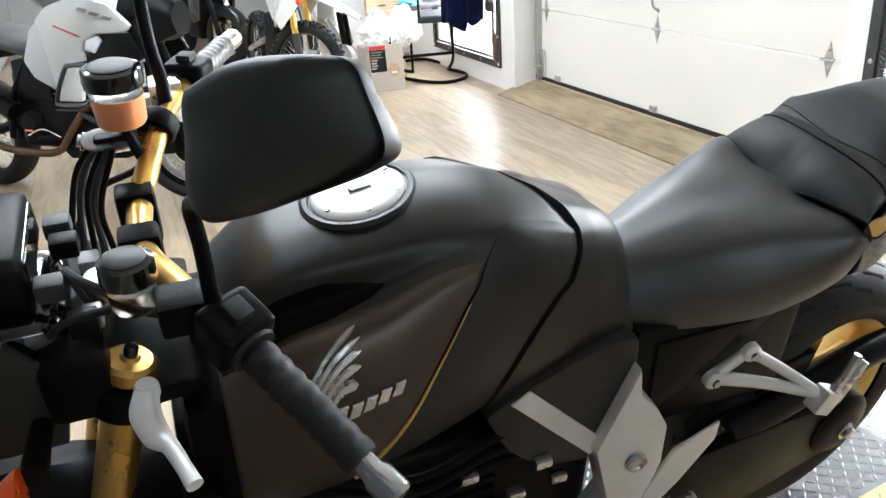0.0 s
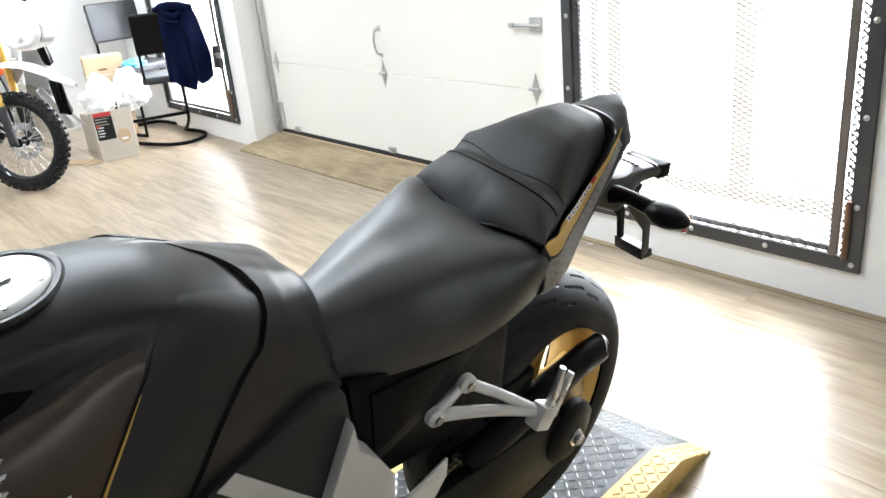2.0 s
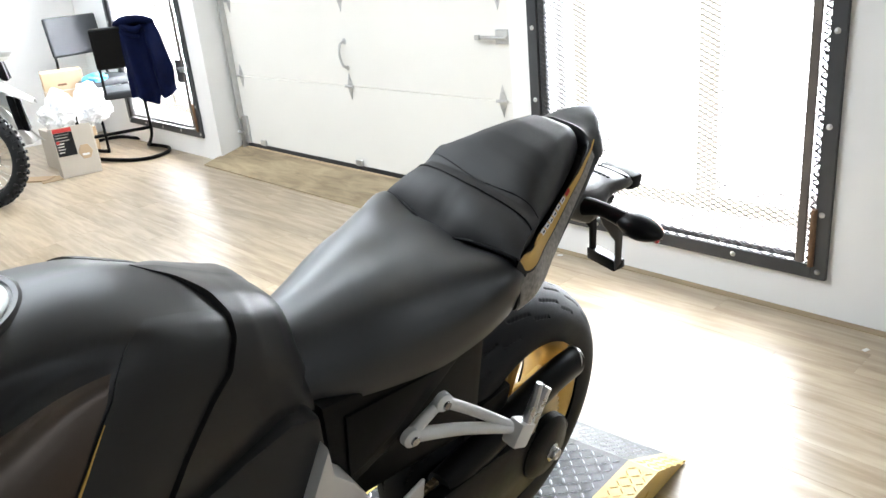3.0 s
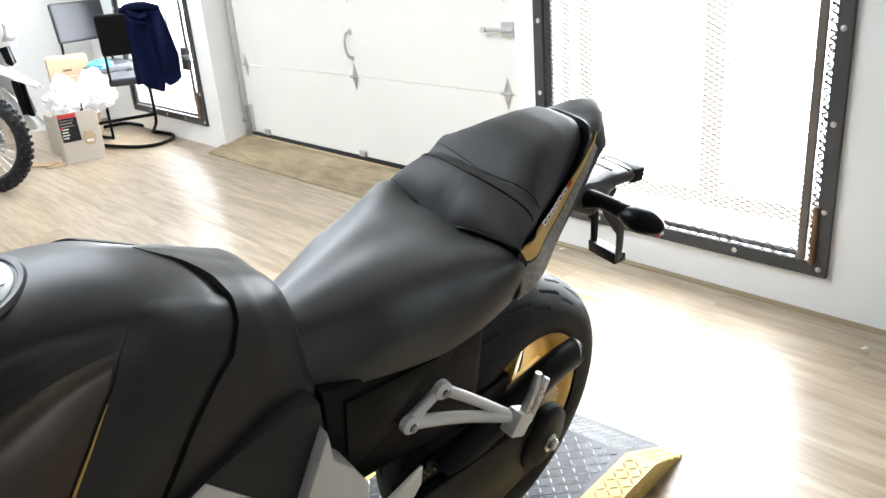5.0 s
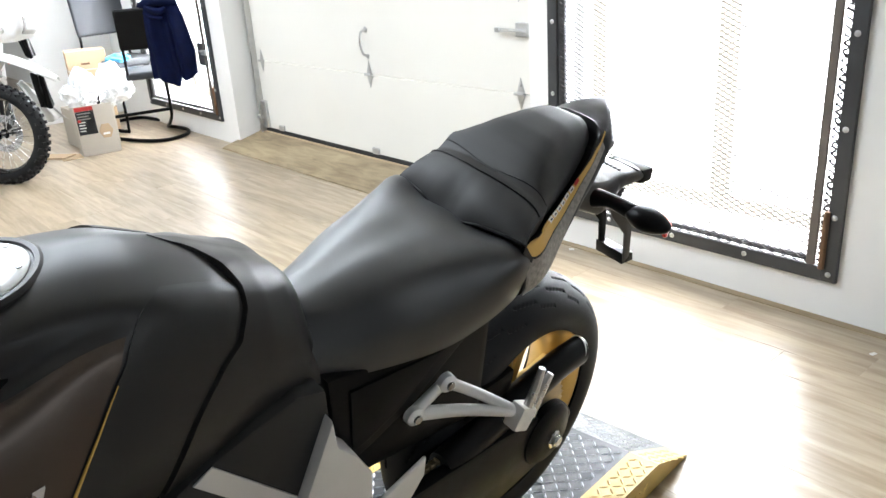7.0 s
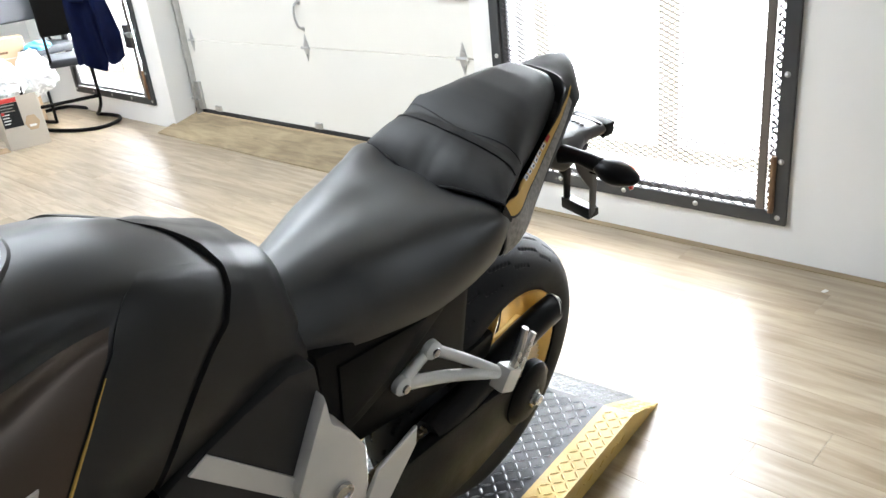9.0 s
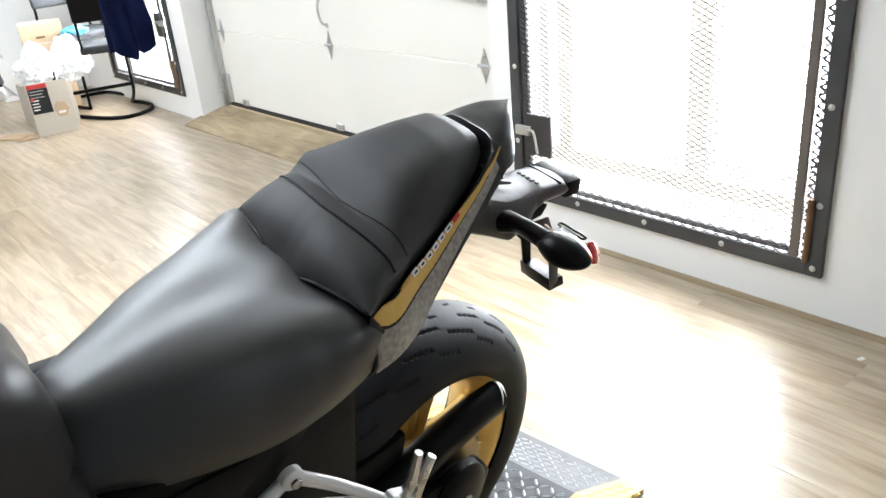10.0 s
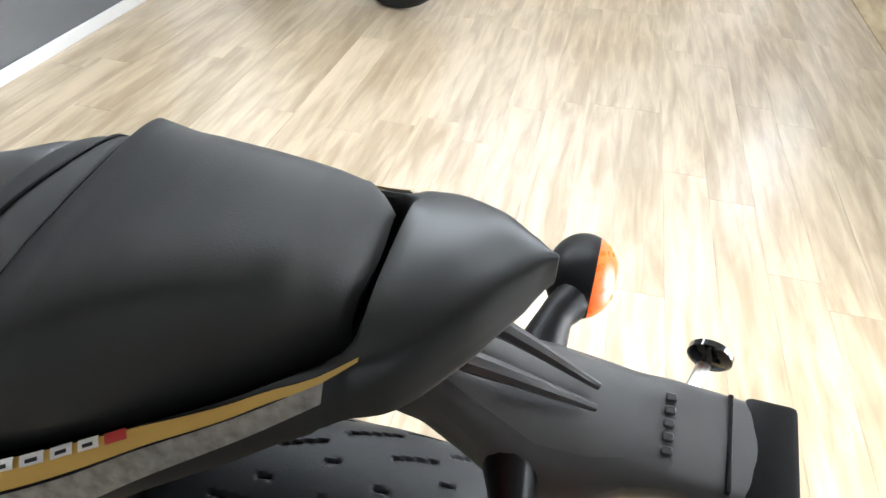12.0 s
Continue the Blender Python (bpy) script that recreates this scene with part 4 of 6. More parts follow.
    full.append([p + Vector((-.012, 0, -.035)) for p in full[-1]])
    pil = part("pillion_seat", grid_bm(full), M_pillion, b, "black grained vinyl pillion seat")
    for sv, rad, lab in ((.302, .0021, "sewn black welt"), (.384, .0009, "second sewn welt across the pad")):
        line = [pill(sv, -.985 + 1.97 * j / 30) + Vector((0, 0, .0003)) for j in range(31)]
        part("seat_welt", tube_bm(line, rad, 90, 8), M_engine, pil, lab)
    line = [pill(.0, -.97 + 1.94 * j / 30) + Vector((-.001, 0, .0)) for j in range(31)]
    part("seat_welt", tube_bm(line, .0024, 90, 8), M_engine, pil, "dark seam between the seats")
    line = [pill(.0, -.985) + Vector((.004, .004 + .0008 * k, -.004 - .010 * k)) for k in range(8)]
    part("seat_welt", tube_bm(line, .0030, 20, 8), M_engine, pil, "dark gap between the seat and the cowl")
    # tail cowl with its coloured side stripes
    part("tail_cowl", swung(COWL.body(96, 4)), M_cowl, b, "matte black pointed tail cowl")
    for s in (1, -1):
        def strip(name, fa, fb, xa, xb, lift, material, lab, n=30):
            rows = []
            m = 14 if n > 10 else n
            for k in range(m + 1):
                f = k / m
                x = xa + (xb - xa) * f
                row = []
                for j in range(6):
                    rr = fa(f) + (fb(f) - fa(f)) * j / 5
                    p = COWL.point(x, rr) + COWL.normal(x, rr) * lift
                    row.append((p.x, p.y * s + tail_line(p.x), p.z))
                rows.append(row)
            if n > 10:
                cols = [smooth_line([r[j] for r in rows], n + 1) for j in range(6)]
                rows = [[c[k] for c in cols] for k in range(len(cols[0]))]
            return part(name, grid_bm(rows), material, b, lab)
        strip("side_stripe", lambda f: 2.08 + .55 * f ** 2 + .30 * max(0, 1 - f / .12) ** 2, lambda f: 3.30 - .50 * f - .55 * max(0, 1 - f / .12) ** 2, -.237, .066, .0022, M_goldstripe, "ochre gold side stripe")
        strip("side_decal", lambda f: 3.42 - .50 * f - .50 * max(0, 1 - f / .12) ** 2, lambda f: 4.92 - 1.15 * f, -.237, .050, .0022, M_greystripe, "mottled light grey side decal")
        for k in range(7):
            xa = -.158 + k * .0160
            r0 = 2.16 + .10 * k / 6
            strip("decal_bar", lambda g: r0, lambda g: r0 + .24, xa, xa + .0125, .0042, M_red_bar if k == 6 else M_white_bar, "red decal bar" if k == 6 else "white decal bar", 3)
            if k < 6:
                strip("decal_bar_core", lambda g: r0 + .08, lambda g: r0 + .16, xa + .003, xa + .0095, .0047, M_seal, "dark core of a decal bar", 3)
    # rear wheel
    wc = (-.018, .020, .400)
    wheel = part("rear_wheel", cast_rim_bm(.218, .070), M_goldpaint, b, "gold painted cast rear wheel")
    cast_spokes(wheel, .218, .070, M_goldpaint)
    wheel.matrix_basis = Matrix.Translation(wc) @ Matrix.Rotation(radians(7.9), 4, 'Z')
    part("tyre", tyre_bm(.318, .086, .070, road_grooves, 900, 132), M_tyre, wheel, "wide black sport tyre with slanted grooves")
    d = part("brake_disc", disc_bm(.125, .085, .005), M_steel, wheel)
    d.location = (0, .10, 0)
    teeth = []
    for k in range(168):
        a, r = 2 * math.pi * k / 168, (.108, .113, .118, .113)[k % 4]
        teeth.append((r * math.cos(a), r * math.sin(a)))
    bm = prism_bm(teeth, .008, Matrix.Translation((0, -.090, 0)))
    part("sprocket", bm, M_chain, wheel, "worn chain sprocket")
    # chain along the swingarm
    bm = None
    for z0, z1 in ((.495, .50), (.275, .36)):
        for k in range(34):
            f = k / 33
            p = Vector((.0 - .52 * f, -.073, z0 + (z1 - z0) * f))
            bm = box_bm((-.007, -.007, -.006), (.007, .007, .006), .002, 1, bm=bm, turn=REAR @ Matrix.Translation(p))
    part("drive_chain", bm, M_chain, b, "oily drive chain")["kind"] = "stuff"
    # swingarm, guard, axle
    bm = prism_bm([(-.60, .50), (-.46, .53), (-.20, .50), (-.06, .475), (.04, .45), (.065, .41), (.05, .365), (-.05, .325), (-.22, .31), (-.46, .33), (-.60, .37)], .030, REAR @ Matrix.Translation((.02, -.100, -.012)), .010)
    part("swingarm", bm, M_engine, b, "black swingarm")
    bm = tube_bm([(-.30, -.122, .485), (-.09, -.092, .517), (.05, -.073, .535), (.128, -.062, .534)], [.030, .030, .029, .028], 30, 18, flat=1.25)
    g = part("chain_guard", bm, M_black, b, "black rounded guard inside the rear wheel")
    part("guard_end", tube_bm([(.124, -.062, .534), (.136, -.064, .533)], [.030, .024], 4, 18, flat=1.25), M_silver, g, "bright guard end")
    bm = lathe_bm([(0, .0), (.068, 0), (.076, .006), (.074, .024), (.064, .032), (.030, .036), (0, .036)], REAR @ Matrix.Translation((-.012, -.094, .398)) @ AXLE, 36)
    part("axle_carrier", bm, M_engine, b, "black axle carrier")
    bm = lathe_bm([(0, .055), (.012, .055), (.014, .05), (.014, .03), (0, .03)], REAR @ Matrix.Translation((-.004, -.090, .388)) @ AXLE, 20)
    lathe_bm([(0, .045), (.020, .045), (.0225, .042), (.0225, .032), (0, .032)], REAR @ Matrix.Translation((-.004, -.090, .388)) @ AXLE, 6, bm=bm)
    lathe_bm([(0, .034), (.030, .034), (.031, .030), (0, .030)], REAR @ Matrix.Translation((-.004, -.090, .388)) @ AXLE, 24, bm=bm)
    part("axle_nut", bm, M_steel, b, "bright steel axle nut", smooth=False)
    bm = prism_bm([(-.25, .60), (-.10, .60), (-.11, .545), (-.24, .535)], .15, REAR, .012)
    part("rear_hugger", bm, M_black, b)
    bm = tube_bm([(-.45, .165, .27), (-.30, .18, .31), (-.12, .19, .36), (-.04, .19, .385)], [.055, .070, .070, .060], 24, 22)
    part("silencer", bm, M_engine, b, "black exhaust silencer on the far side")
    # sub-frame side panels below the seat
    for s in (1, -1):
        bm = prism_bm([(-.556, .826), (-.47, .822), (-.38, .826), (-.30, .846), (-.215, .895), (-.20, .875), (-.30, .790), (-.397, .705), (-.475, .660), (-.522, .640), (-.546, .74)], .026, Matrix.Translation((0, -.130 * s, 0)), .004)
        part("side_panel", bm, M_black, b, "black side panel under the seat")
        bm = prism_bm([(-.520, .790), (-.44, .792), (-.345, .793), (-.42, .716), (-.485, .676), (-.514, .668)], .008, Matrix.Translation((0, -.145 * s, .004)), .003)
        part("side_panel_inset", bm, M_black, b)
        # footrest hanger for the passenger
        zoff = -.158 * s
        bm = None
        for p0, p1, r0, r1 in (((-.335, .729), (-.212, .645), .0105, .009), ((-.400, .690), (-.212, .645), .0125, .010), ((-.335, .729), (-.400, .690), .0095, .0105)):
            bm = tube_bm([(p0[0], zoff + .010 * s, p0[1]), ((p0[0] + p1[0]) / 2, zoff - .012 * s, (p0[1] + p1[1]) / 2), (p1[0], zoff - .052 * s, p1[1])] if p1[0] > -.3 else [(p0[0], zoff + .01 * s, p0[1]), (p1[0], zoff + .01 * s, p1[1])], [r0, (r0 + r1) / 2, r1] if p1[0] > -.3 else [r0, r1], 10, 10, bm=bm)
        for q in ((-.335, .729), (-.400, .690)):
            lathe_bm([(0, .012), (.011, .011), (.0165, .006), (.017, -.006), (0, -.006)], Matrix.Translation((q[0], zoff + .006 * s, q[1])) @ (AXLE if s > 0 else AXLE.inverted()), 18, bm=bm)
        box_bm((-.020, -.016, -.026), (.018, .016, .022), .006, 2, bm=bm, turn=Matrix.Translation((-.208, zoff - .055 * s, .638)) @ Matrix.Rotation(radians(25), 4, 'Y'))
        h = part("passenger_footrest", bm, M_silver, b, "silver cast passenger footrest hanger")
        for q in ((-.335, .729), (-.400, .690)):
            part("bolt", lathe_bm([(0, .0165), (.004, .0165), (.0075, .015), (.0085, .011), (0, .011)], Matrix.Translation((q[0], zoff + .006 * s, q[1])) @ (AXLE if s > 0 else AXLE.inverted()), 12), M_steel, h)
        bm = None
        for dx in (0, .022):
            bm = tube_bm([(-.207 + dx, zoff - .058 * s, .628), (-.190 + dx, zoff - .062 * s, .688), (-.179 + dx * 1.1, zoff - .062 * s, .733 - dx)], [.0095, .0085, .0065], 12, 8, bm=bm)
        part("folded_peg", bm, M_alu, h, "folded aluminium peg")
        # rider's cover, frame plate, heel guards
        bm = prism_bm([(-.815, .772), (-.779, .796), (-.691, .834), (-.623, .858), (-.580, .850), (-.572, .780), (-.624, .666), (-.634, .618), (-.716, .632), (-.775, .688)], .040, Matrix.Translation((0, -.158 * s, 0)), .007)
        part("engine_side_cover", bm, M_tankgrey, b, "dark grey engine side cover")
        bm = prism_bm([(-.779, .790), (-.751, .808), (-.622, .668), (-.634, .632)], .004, Matrix.Translation((0, -.180 * s, 0)), .001, seg=1)
        part("silver_stripe", bm, M_silver, b, "flat silver stripe")
        bm = prism_bm([(-.582, .812), (-.573, .755), (-.539, .718), (-.512, .670), (-.507, .582), (-.530, .49), (-.60, .42), (-.655, .43), (-.600, .53), (-.636, .655)], .050, Matrix.Translation((0, -.175 * s, 0)), .006)
        fr = part("frame_plate", bm, M_silver, b, "silver painted frame pivot plate")
        part("pivot_bolt", lathe_bm([(0, .004), (.010, .004), (.013, .007), (.017, .007), (.018, .0), (0, .0)], Matrix.Translation((-.562, -.203 * s, .612)) @ (AXLE if s > 0 else AXLE.inverted()), 20), M_steel, fr)
        bm = prism_bm([(-.408, .643), (-.409, .604), (-.462, .521), (-.50, .475), (-.53, .468), (-.53, .515), (-.49, .602)], .008, Matrix.Translation((0, -.198 * s, 0)), .002, seg=1)
        part("heel_guard", bm, M_silver, b, "silver heel guard")
        bm = tube_bm([(-.50, -.20 * s, .455), (-.46, -.27 * s, .45)], [.013, .011], 6, 10)
        box_bm((-.56, -.215, .445), (-.42, -.195, .475), .006, 2, bm=bm, turn=Matrix.Diagonal((1, s, 1, 1)))
        part("rider_footrest", bm, M_alu, b, "aluminium rider footrest")
    part("subframe_box", box_bm((-.60, -.110, .56), (-.20, .110, .835), .02, 2), M_black, b, "black under-seat tray")
    # engine and dark parts below the tank
    bm = box_bm((-1.10, -.15, .34), (-.60, .15, .70), .035, 3)
    eng = part("engine", bm, M_engine, b, "black four-cylinder engine")
    for k in range(6):
        part("cooling_fin", box_bm((-1.09, -.158, .50 + k * .026), (-.78, .158, .512 + k * .026), .003, 1), M_engine, eng)
    for s in (1, -1):
        part("crankcase_cover", lathe_bm([(0, .035), (.06, .035), (.085, .025), (.092, .0), (0, 0)], Matrix.Translation((-.80, -.15 * s, .45)) @ (AXLE if s > 0 else AXLE.inverted()), 32), M_engine, eng)
        for k, (x, z) in enumerate(((-.72, .655), (-.76, .60), (-.69, .61), (-.84, .67))):
            part("clamp_fitting", box_bm((x - .014, -.185 * s - .009, z - .008), (x + .014, -.185 * s + .009, z + .008), .005, 2), M_alu if k != 2 else M_steel, eng, "bright alloy fitting")
        for dz in (0, .03, .055):
            part("hose", tube_bm([(-1.05, -.16 * s, .72 - dz), (-.92, -.185 * s, .70 - dz), (-.80, -.175 * s, .725 - dz), (-.68, -.15 * s, .70 - dz)], .0065, 20, 8), M_engine, eng)
    part("airbox", box_bm((-1.20, -.150, .64), (-1.08, .150, .89), .02, 2), M_engine, b, "black airbox behind the fork")
    part("radiator", box_bm((-1.22, -.19, .42), (-1.17, .19, .78), .01, 2), M_engine, b, "black radiator")
    bm = tube_bm([(-.62, -.16, .36), (-.58, -.24, .22), (-.56, -.31, .142)], [.012, .011, .010], 14, 10)
    box_bm((-.60, -.345, .128), (-.52, -.285, .140), .003, 1, bm=bm)
    part("side_stand", bm, M_engine, b, "black side stand, folded out")
    # rear mudguard, number holder and lamps
    hb = Matrix.Translation((.006, .034, 0))
    def hsec(x, w, zt, zb, e):
        return [(x, -w, zb), (x, -w, zt - e), (x, -w * .72, zt - e * .2), (x, 0, zt), (x, w * .72, zt - e * .2), (x, w, zt - e), (x, w, zb), (x, 0, zb - .004)]
    secs = [hsec(-.02, .034, .965, .890, .01), hsec(.07, .037, .950, .870, .012), hsec(.12, .052, .930, .850, .03), hsec(.155, .066, .922, .835, .045), hsec(.19, .062, .915, .842, .035), hsec(.22, .050, .910, .862, .014), hsec(.245, .047, .908, .872, .006), hsec(.285, .046, .904, .872, .005), hsec(.312, .045, .901, .872, .005)]
    fine = []
    for k in range(43):
        u = k / 42 * (len(secs) - 1)
        i = min(int(u), len(secs) - 2)
        f = u - i
        f2 = f * f * (3 - 2 * f)
        fine.append([Vector(a).lerp(Vector(c), f2) for a, c in zip(secs[i], secs[i + 1])])
    bm = grid_bm(fine, ends=True, wrap=True)
    bmesh.ops.transform(bm, matrix=hb, verts=bm.verts)
    hold = part("rear_mudguard", bm, M_dusty_lit, b, "black plastic rear mudguard and number holder")
    sm = hold.modifiers.new("rounding", 'SUBSURF')
    sm.levels = sm.render_levels = 2
    bm = box_bm((.296, -.0445, .869), (.334, .0445, .9015), .006, 2, turn=hb)
    part("mudguard_end", bm, M_black, hold, "glossy black end cap")
    part("mudguard_rib", box_bm((.283, -.040, .900), (.287, .040, .9045), .001, 1, turn=hb), M_black, hold)
    for yy in (-.020, .020):
        bm = tube_bm([(.04, yy, .962), (.11, yy * .9, .950), (.19, yy * .45, .919)], [.0085, .008, .003], 16, 8)
        bmesh.ops.transform(bm, matrix=hb, verts=bm.verts)
        part("mudguard_ridge", bm, M_dusty_lit, hold, "raised moulded ridge")
    for k in range(5):
        part("moulded_bar", box_bm((.238, -.026 + k * .011, .9075), (.246, -.019 + k * .011, .9100), .001, 1, turn=hb), M_tankgrey, hold, "small moulded bar")
    part("tail_light", prism_bm([(.02, .985), (.06, 1.02), (.085, 1.03), (.06, .985)], .070, None, .004), M_redlens, b, "red tail light under the cowl")
    bm = prism_bm([(.17, .868), (.244, .872), (.275, .858), (.262, .838), (.205, .832)], .055, hb, .005)
    brk = part("plate_bracket", bm, M_engine, b, "black number plate bracket")
    for y in (-.012, .060):
        bm = prism_bm([(.200, .850), (.262, .848), (.300, .770), (.314, .690), (.298, .676), (.280, .755), (.246, .790), (.225, .812)], .005, Matrix.Translation((0, y, 0)), .0015)
        # near cheek takes the lighter grey to paint in the light on it
        part("bracket_cheek", bm, M_dusty_lit if y < 0 else M_engine, brk, "black bent steel bracket cheek")
    part("bracket_crossbar", prism_bm([(.292, .700), (.334, .690), (.340, .668), (.300, .668)], .078, Matrix.Translation((0, .030, 0)), .003), M_black, brk)
    loop = [Vector((.3205 + .0052 * math.copysign(abs(math.cos(a)) ** .5, math.cos(a)), -.023 + .031 * math.copysign(abs(math.sin(a)) ** .35, math.sin(a)), .803)) for a in (2 * math.pi * k / 40 for k in range(41))]
    part("slotted_plate", tube_bm(loop, .0024, 0, 8), M_black, brk, "black slotted plate holder")
    part("slot_arm", prism_bm([(.262, -.010), (.284, -.004), (.315, -.004), (.315, -.043), (.282, -.048), (.270, -.040)], .004, Matrix.Translation((0, 0, .803)) @ Matrix.Rotation(radians(-90), 4, 'X'), .001), M_black, brk, "flat black plate arm")
    part("bracket_strut", tube_bm([(.236, -.030, .850), (.258, -.060, .826), (.272, -.094, .810), (.292, -.092, .803)], .0020, 12, 8), M_zinc, brk, "thin zinc strut")
    for s, c in ((1, Vector((.162, -.138, .884))), (-1, Vector((.168, .176, .884)))):
        bm = tube_bm([(.148, .034 - .050 * s, c.z - .002), (.154, .034 - .085 * s, c.z + .004), (c.x - .004, c.y + .034 * s, c.z + .002)], [.021, .0145, .017], 12, 12)
        stalk = part("indicator", bm, M_black, b, "black indicator on a short rubber stalk")
        big = .95 if s > 0 else .90
        for nm, x0, x1, mtl, lab in (("indicator_body", -1.0, .34, M_black, "gloss black rounded housing"), ("indicator_lens", .34, .92, M_lens, "orange lens")):
            rows = []
            for k in range(11):
                u = x0 + (x1 - x0) * k / 10
                w = max(.02, 1 - u * u) ** .5
                ring = [(math.cos(2 * math.pi * q / 24), math.sin(2 * math.pi * q / 24)) for q in range(24)]
                rows.append([(c.x + .035 * u * big, c.y + .053 * big * w * ca, c.z + .0255 * big * w * sa * (1 - .26 * ca * ca)) for ca, sa in ring])
            part(nm, grid_bm(rows, ends=True, wrap=True), mtl, stalk, lab)
        nrm = Vector((.45, -.75, .45)) if s > 0 else Vector((-.20, -.95, -.12))
        m = Matrix.Translation((.301, -.092, .802) if s > 0 else (.292, .167, .824)) @ nrm.to_track_quat('Z', 'Y').to_matrix().to_4x4()
        bm = lathe_bm([(0, .006), (.016, .005), (.020, .002), (.020, -.004), (0, -.004)], m, 28)
        rf = part("reflector", bm, M_redlens if s > 0 else M_gloss, brk, "round red reflector" if s > 0 else "round dark amber reflector")
        if s < 0:
            part("bracket_strut", tube_bm([(.255, .07, .84), (.275, .12, .815), (.290, .165, .815)], .006, 10, 8), M_zinc, brk)
    handlebar(b)
    front_end(b)
    return b


def handlebar(b):
    line = [(-1.036, -.425, 1.026), (-1.114, -.295, 1.084), (-1.165, -.175, 1.082), (-1.196, -.06, 1.055), (-1.192, .05, 1.058), (-1.150, .16, 1.105), (-1.093, .29, 1.117), (-1.030, .41, 1.112)]
    bar = part("handlebar", tube_bm(line, [.011, .011, .013, .016, .016, .013, .011, .011], 60, 14), M_gold, b, "gold tapered handlebar")
    bar.location = (-.006, 0, .018)
    for s, a, c in ((1, Vector(line[0]), Vector(line[1])), (-1, Vector(line[7]), Vector(line[6]))):
        d = (c - a).normalized()
        rows_r, pts = [], []
        for k in range(25):
            f = k / 24
            pts.append(a + (c - a) * (.06 + .86 * f))
            rows_r.append(.0165 + (.0016 if k % 3 else -.0004))
        bm = tube_bm(pts, rows_r, 50, 18)
        lathe_bm([(.012, 0), (.024, 0), (.025, .004), (.022, .008), (.012, .008)], Matrix.Translation(a + (c - a) * .93) @ d.to_track_quat('Z', 'Y').to_matrix().to_4x4(), 20, bm=bm)
        part("grip", bm, M_grip if s > 0 else M_sheengrip, bar, "black ribbed rubber grip" if s > 0 else "ribbed rubber grip, greyed for the sheen on it")
        bm = lathe_bm([(0, -.036), (.012, -.036), (.0155, -.032), (.0155, -.010), (.012, -.004), (.012, .012), (0, .012)], Matrix.Translation(a) @ d.to_track_quat('Z', 'Y').to_matrix().to_4x4(), 20)
        part("bar_end_weight", bm, M_steel if s > 0 else M_alu, bar, "machined metal bar end weight")
        sw = a + (c - a) * 1.12
        bm = box_bm((-.030, -.026, -.024), (.030, .026, .026), .010, 3, turn=Matrix.Translation(sw) @ d.to_track_quat('Y', 'Z').to_matrix().to_4x4())
        part("switch_housing", bm, M_black, bar, "black switch housing")
        bm = box_bm((-.010, -.012, .022), (.012, .012, .036), .003, 2, turn=Matrix.Translation(sw) @ d.to_track_quat('Y', 'Z').to_matrix().to_4x4())
        part("switch_button", bm, M_grip, bar)
        # lever and its perch
        perch = a + (c - a) * 1.38 + Vector((-.018, 0, -.004))
        bm = box_bm((-.024, -.022, -.018), (.020, .022, .018), .006, 2, turn=Matrix.Translation(perch))
        part("lever_perch", bm, M_engine if s > 0 else M_alu, bar, "cast lever perch")
        p1 = perch + Vector((-.030, -.010 * s, -.012))
        lv = [Vector(q) for q in ((-1.206, -0.300, 1.064), (-1.210, -0.325, 1.058), (-1.203, -0.350, 1.051), (-1.193, -0.370, 1.056), (-1.184, -0.400, 1.060), (-1.177, -0.430, 1.070))] if s > 0 else [p1, p1 + Vector((.010, -.050 * s, -.020)), p1 + Vector((.045, -.115 * s, -.035)), p1 + Vector((.085, -.170 * s, -.055))]
        bm = tube_bm(lv, [.013, .010, .0078, .0085] if s < 0 else [.011, .014, .012, .0075, .0068, .0072], 30, 12, flat=.55)
        lathe_bm([(0, .006), (.009, .005), (.011, .002), (.011, -.008), (0, -.008)], Matrix.Translation(lv[0]), 18, bm=bm)
        part("lever", bm, M_silver, bar, "polished silver lever")
    # fluid cups
    for c, r, h, mtl, lab in (((-1.196, .132, 1.126), .033, .056, M_fluid, "cup of orange brake fluid with a black lid"), ((-1.207, -.19, 1.075), .0245, .038, M_cup, "small clear fluid cup with a dark lid")):
        part("cup_rim", lathe_bm([(0, h * .7), (r * .985, h * .7), (r, h), (0, h)], Matrix.Translation(c), 28), M_cup, bar, "clear upper wall of a fluid cup")
        cup = part("fluid_cup", lathe_bm([(0, 0), (r * .85, 0), (r * .92, .004), (r * .98, h * .698), (0, h * .698)], Matrix.Translation(c), 28), mtl, bar, lab)
        part("cup_lid", lathe_bm([(0, h + .020), (r * .8, h + .020), (r * 1.08, h + .017), (r * 1.12, h + .004), (r * 1.1, h - .004), (0, h - .004)], Matrix.Translation(c), 28), M_gloss, cup, "gloss black screw lid")
        # grey disc paints the reflection on top of the black lid
        part("lid_top", lathe_bm([(0, h + .0225), (r * .70, h + .0225), (r * .84, h + .0205), (0, h + .0195)], Matrix.Translation(c), 28), M_dusty_lit, cup, "lid top, greyed for the light it reflects")
        part("cup_arm", tube_bm([(c[0], c[1], c[2] - .002), (c[0] + .01, c[1] * .85, c[2] - .03), (c[0] + .02, c[1] * .75, c[2] - .05)], .008, 10, 8), M_engine, cup)
    # brake master cylinder and its clamp under the orange cup
    bm = tube_bm([(-1.248, .185, 1.082), (-1.232, .172, 1.086), (-1.200, .150, 1.096), (-1.182, .138, 1.102)], [.012, .0175, .0175, .015], 12, 16)
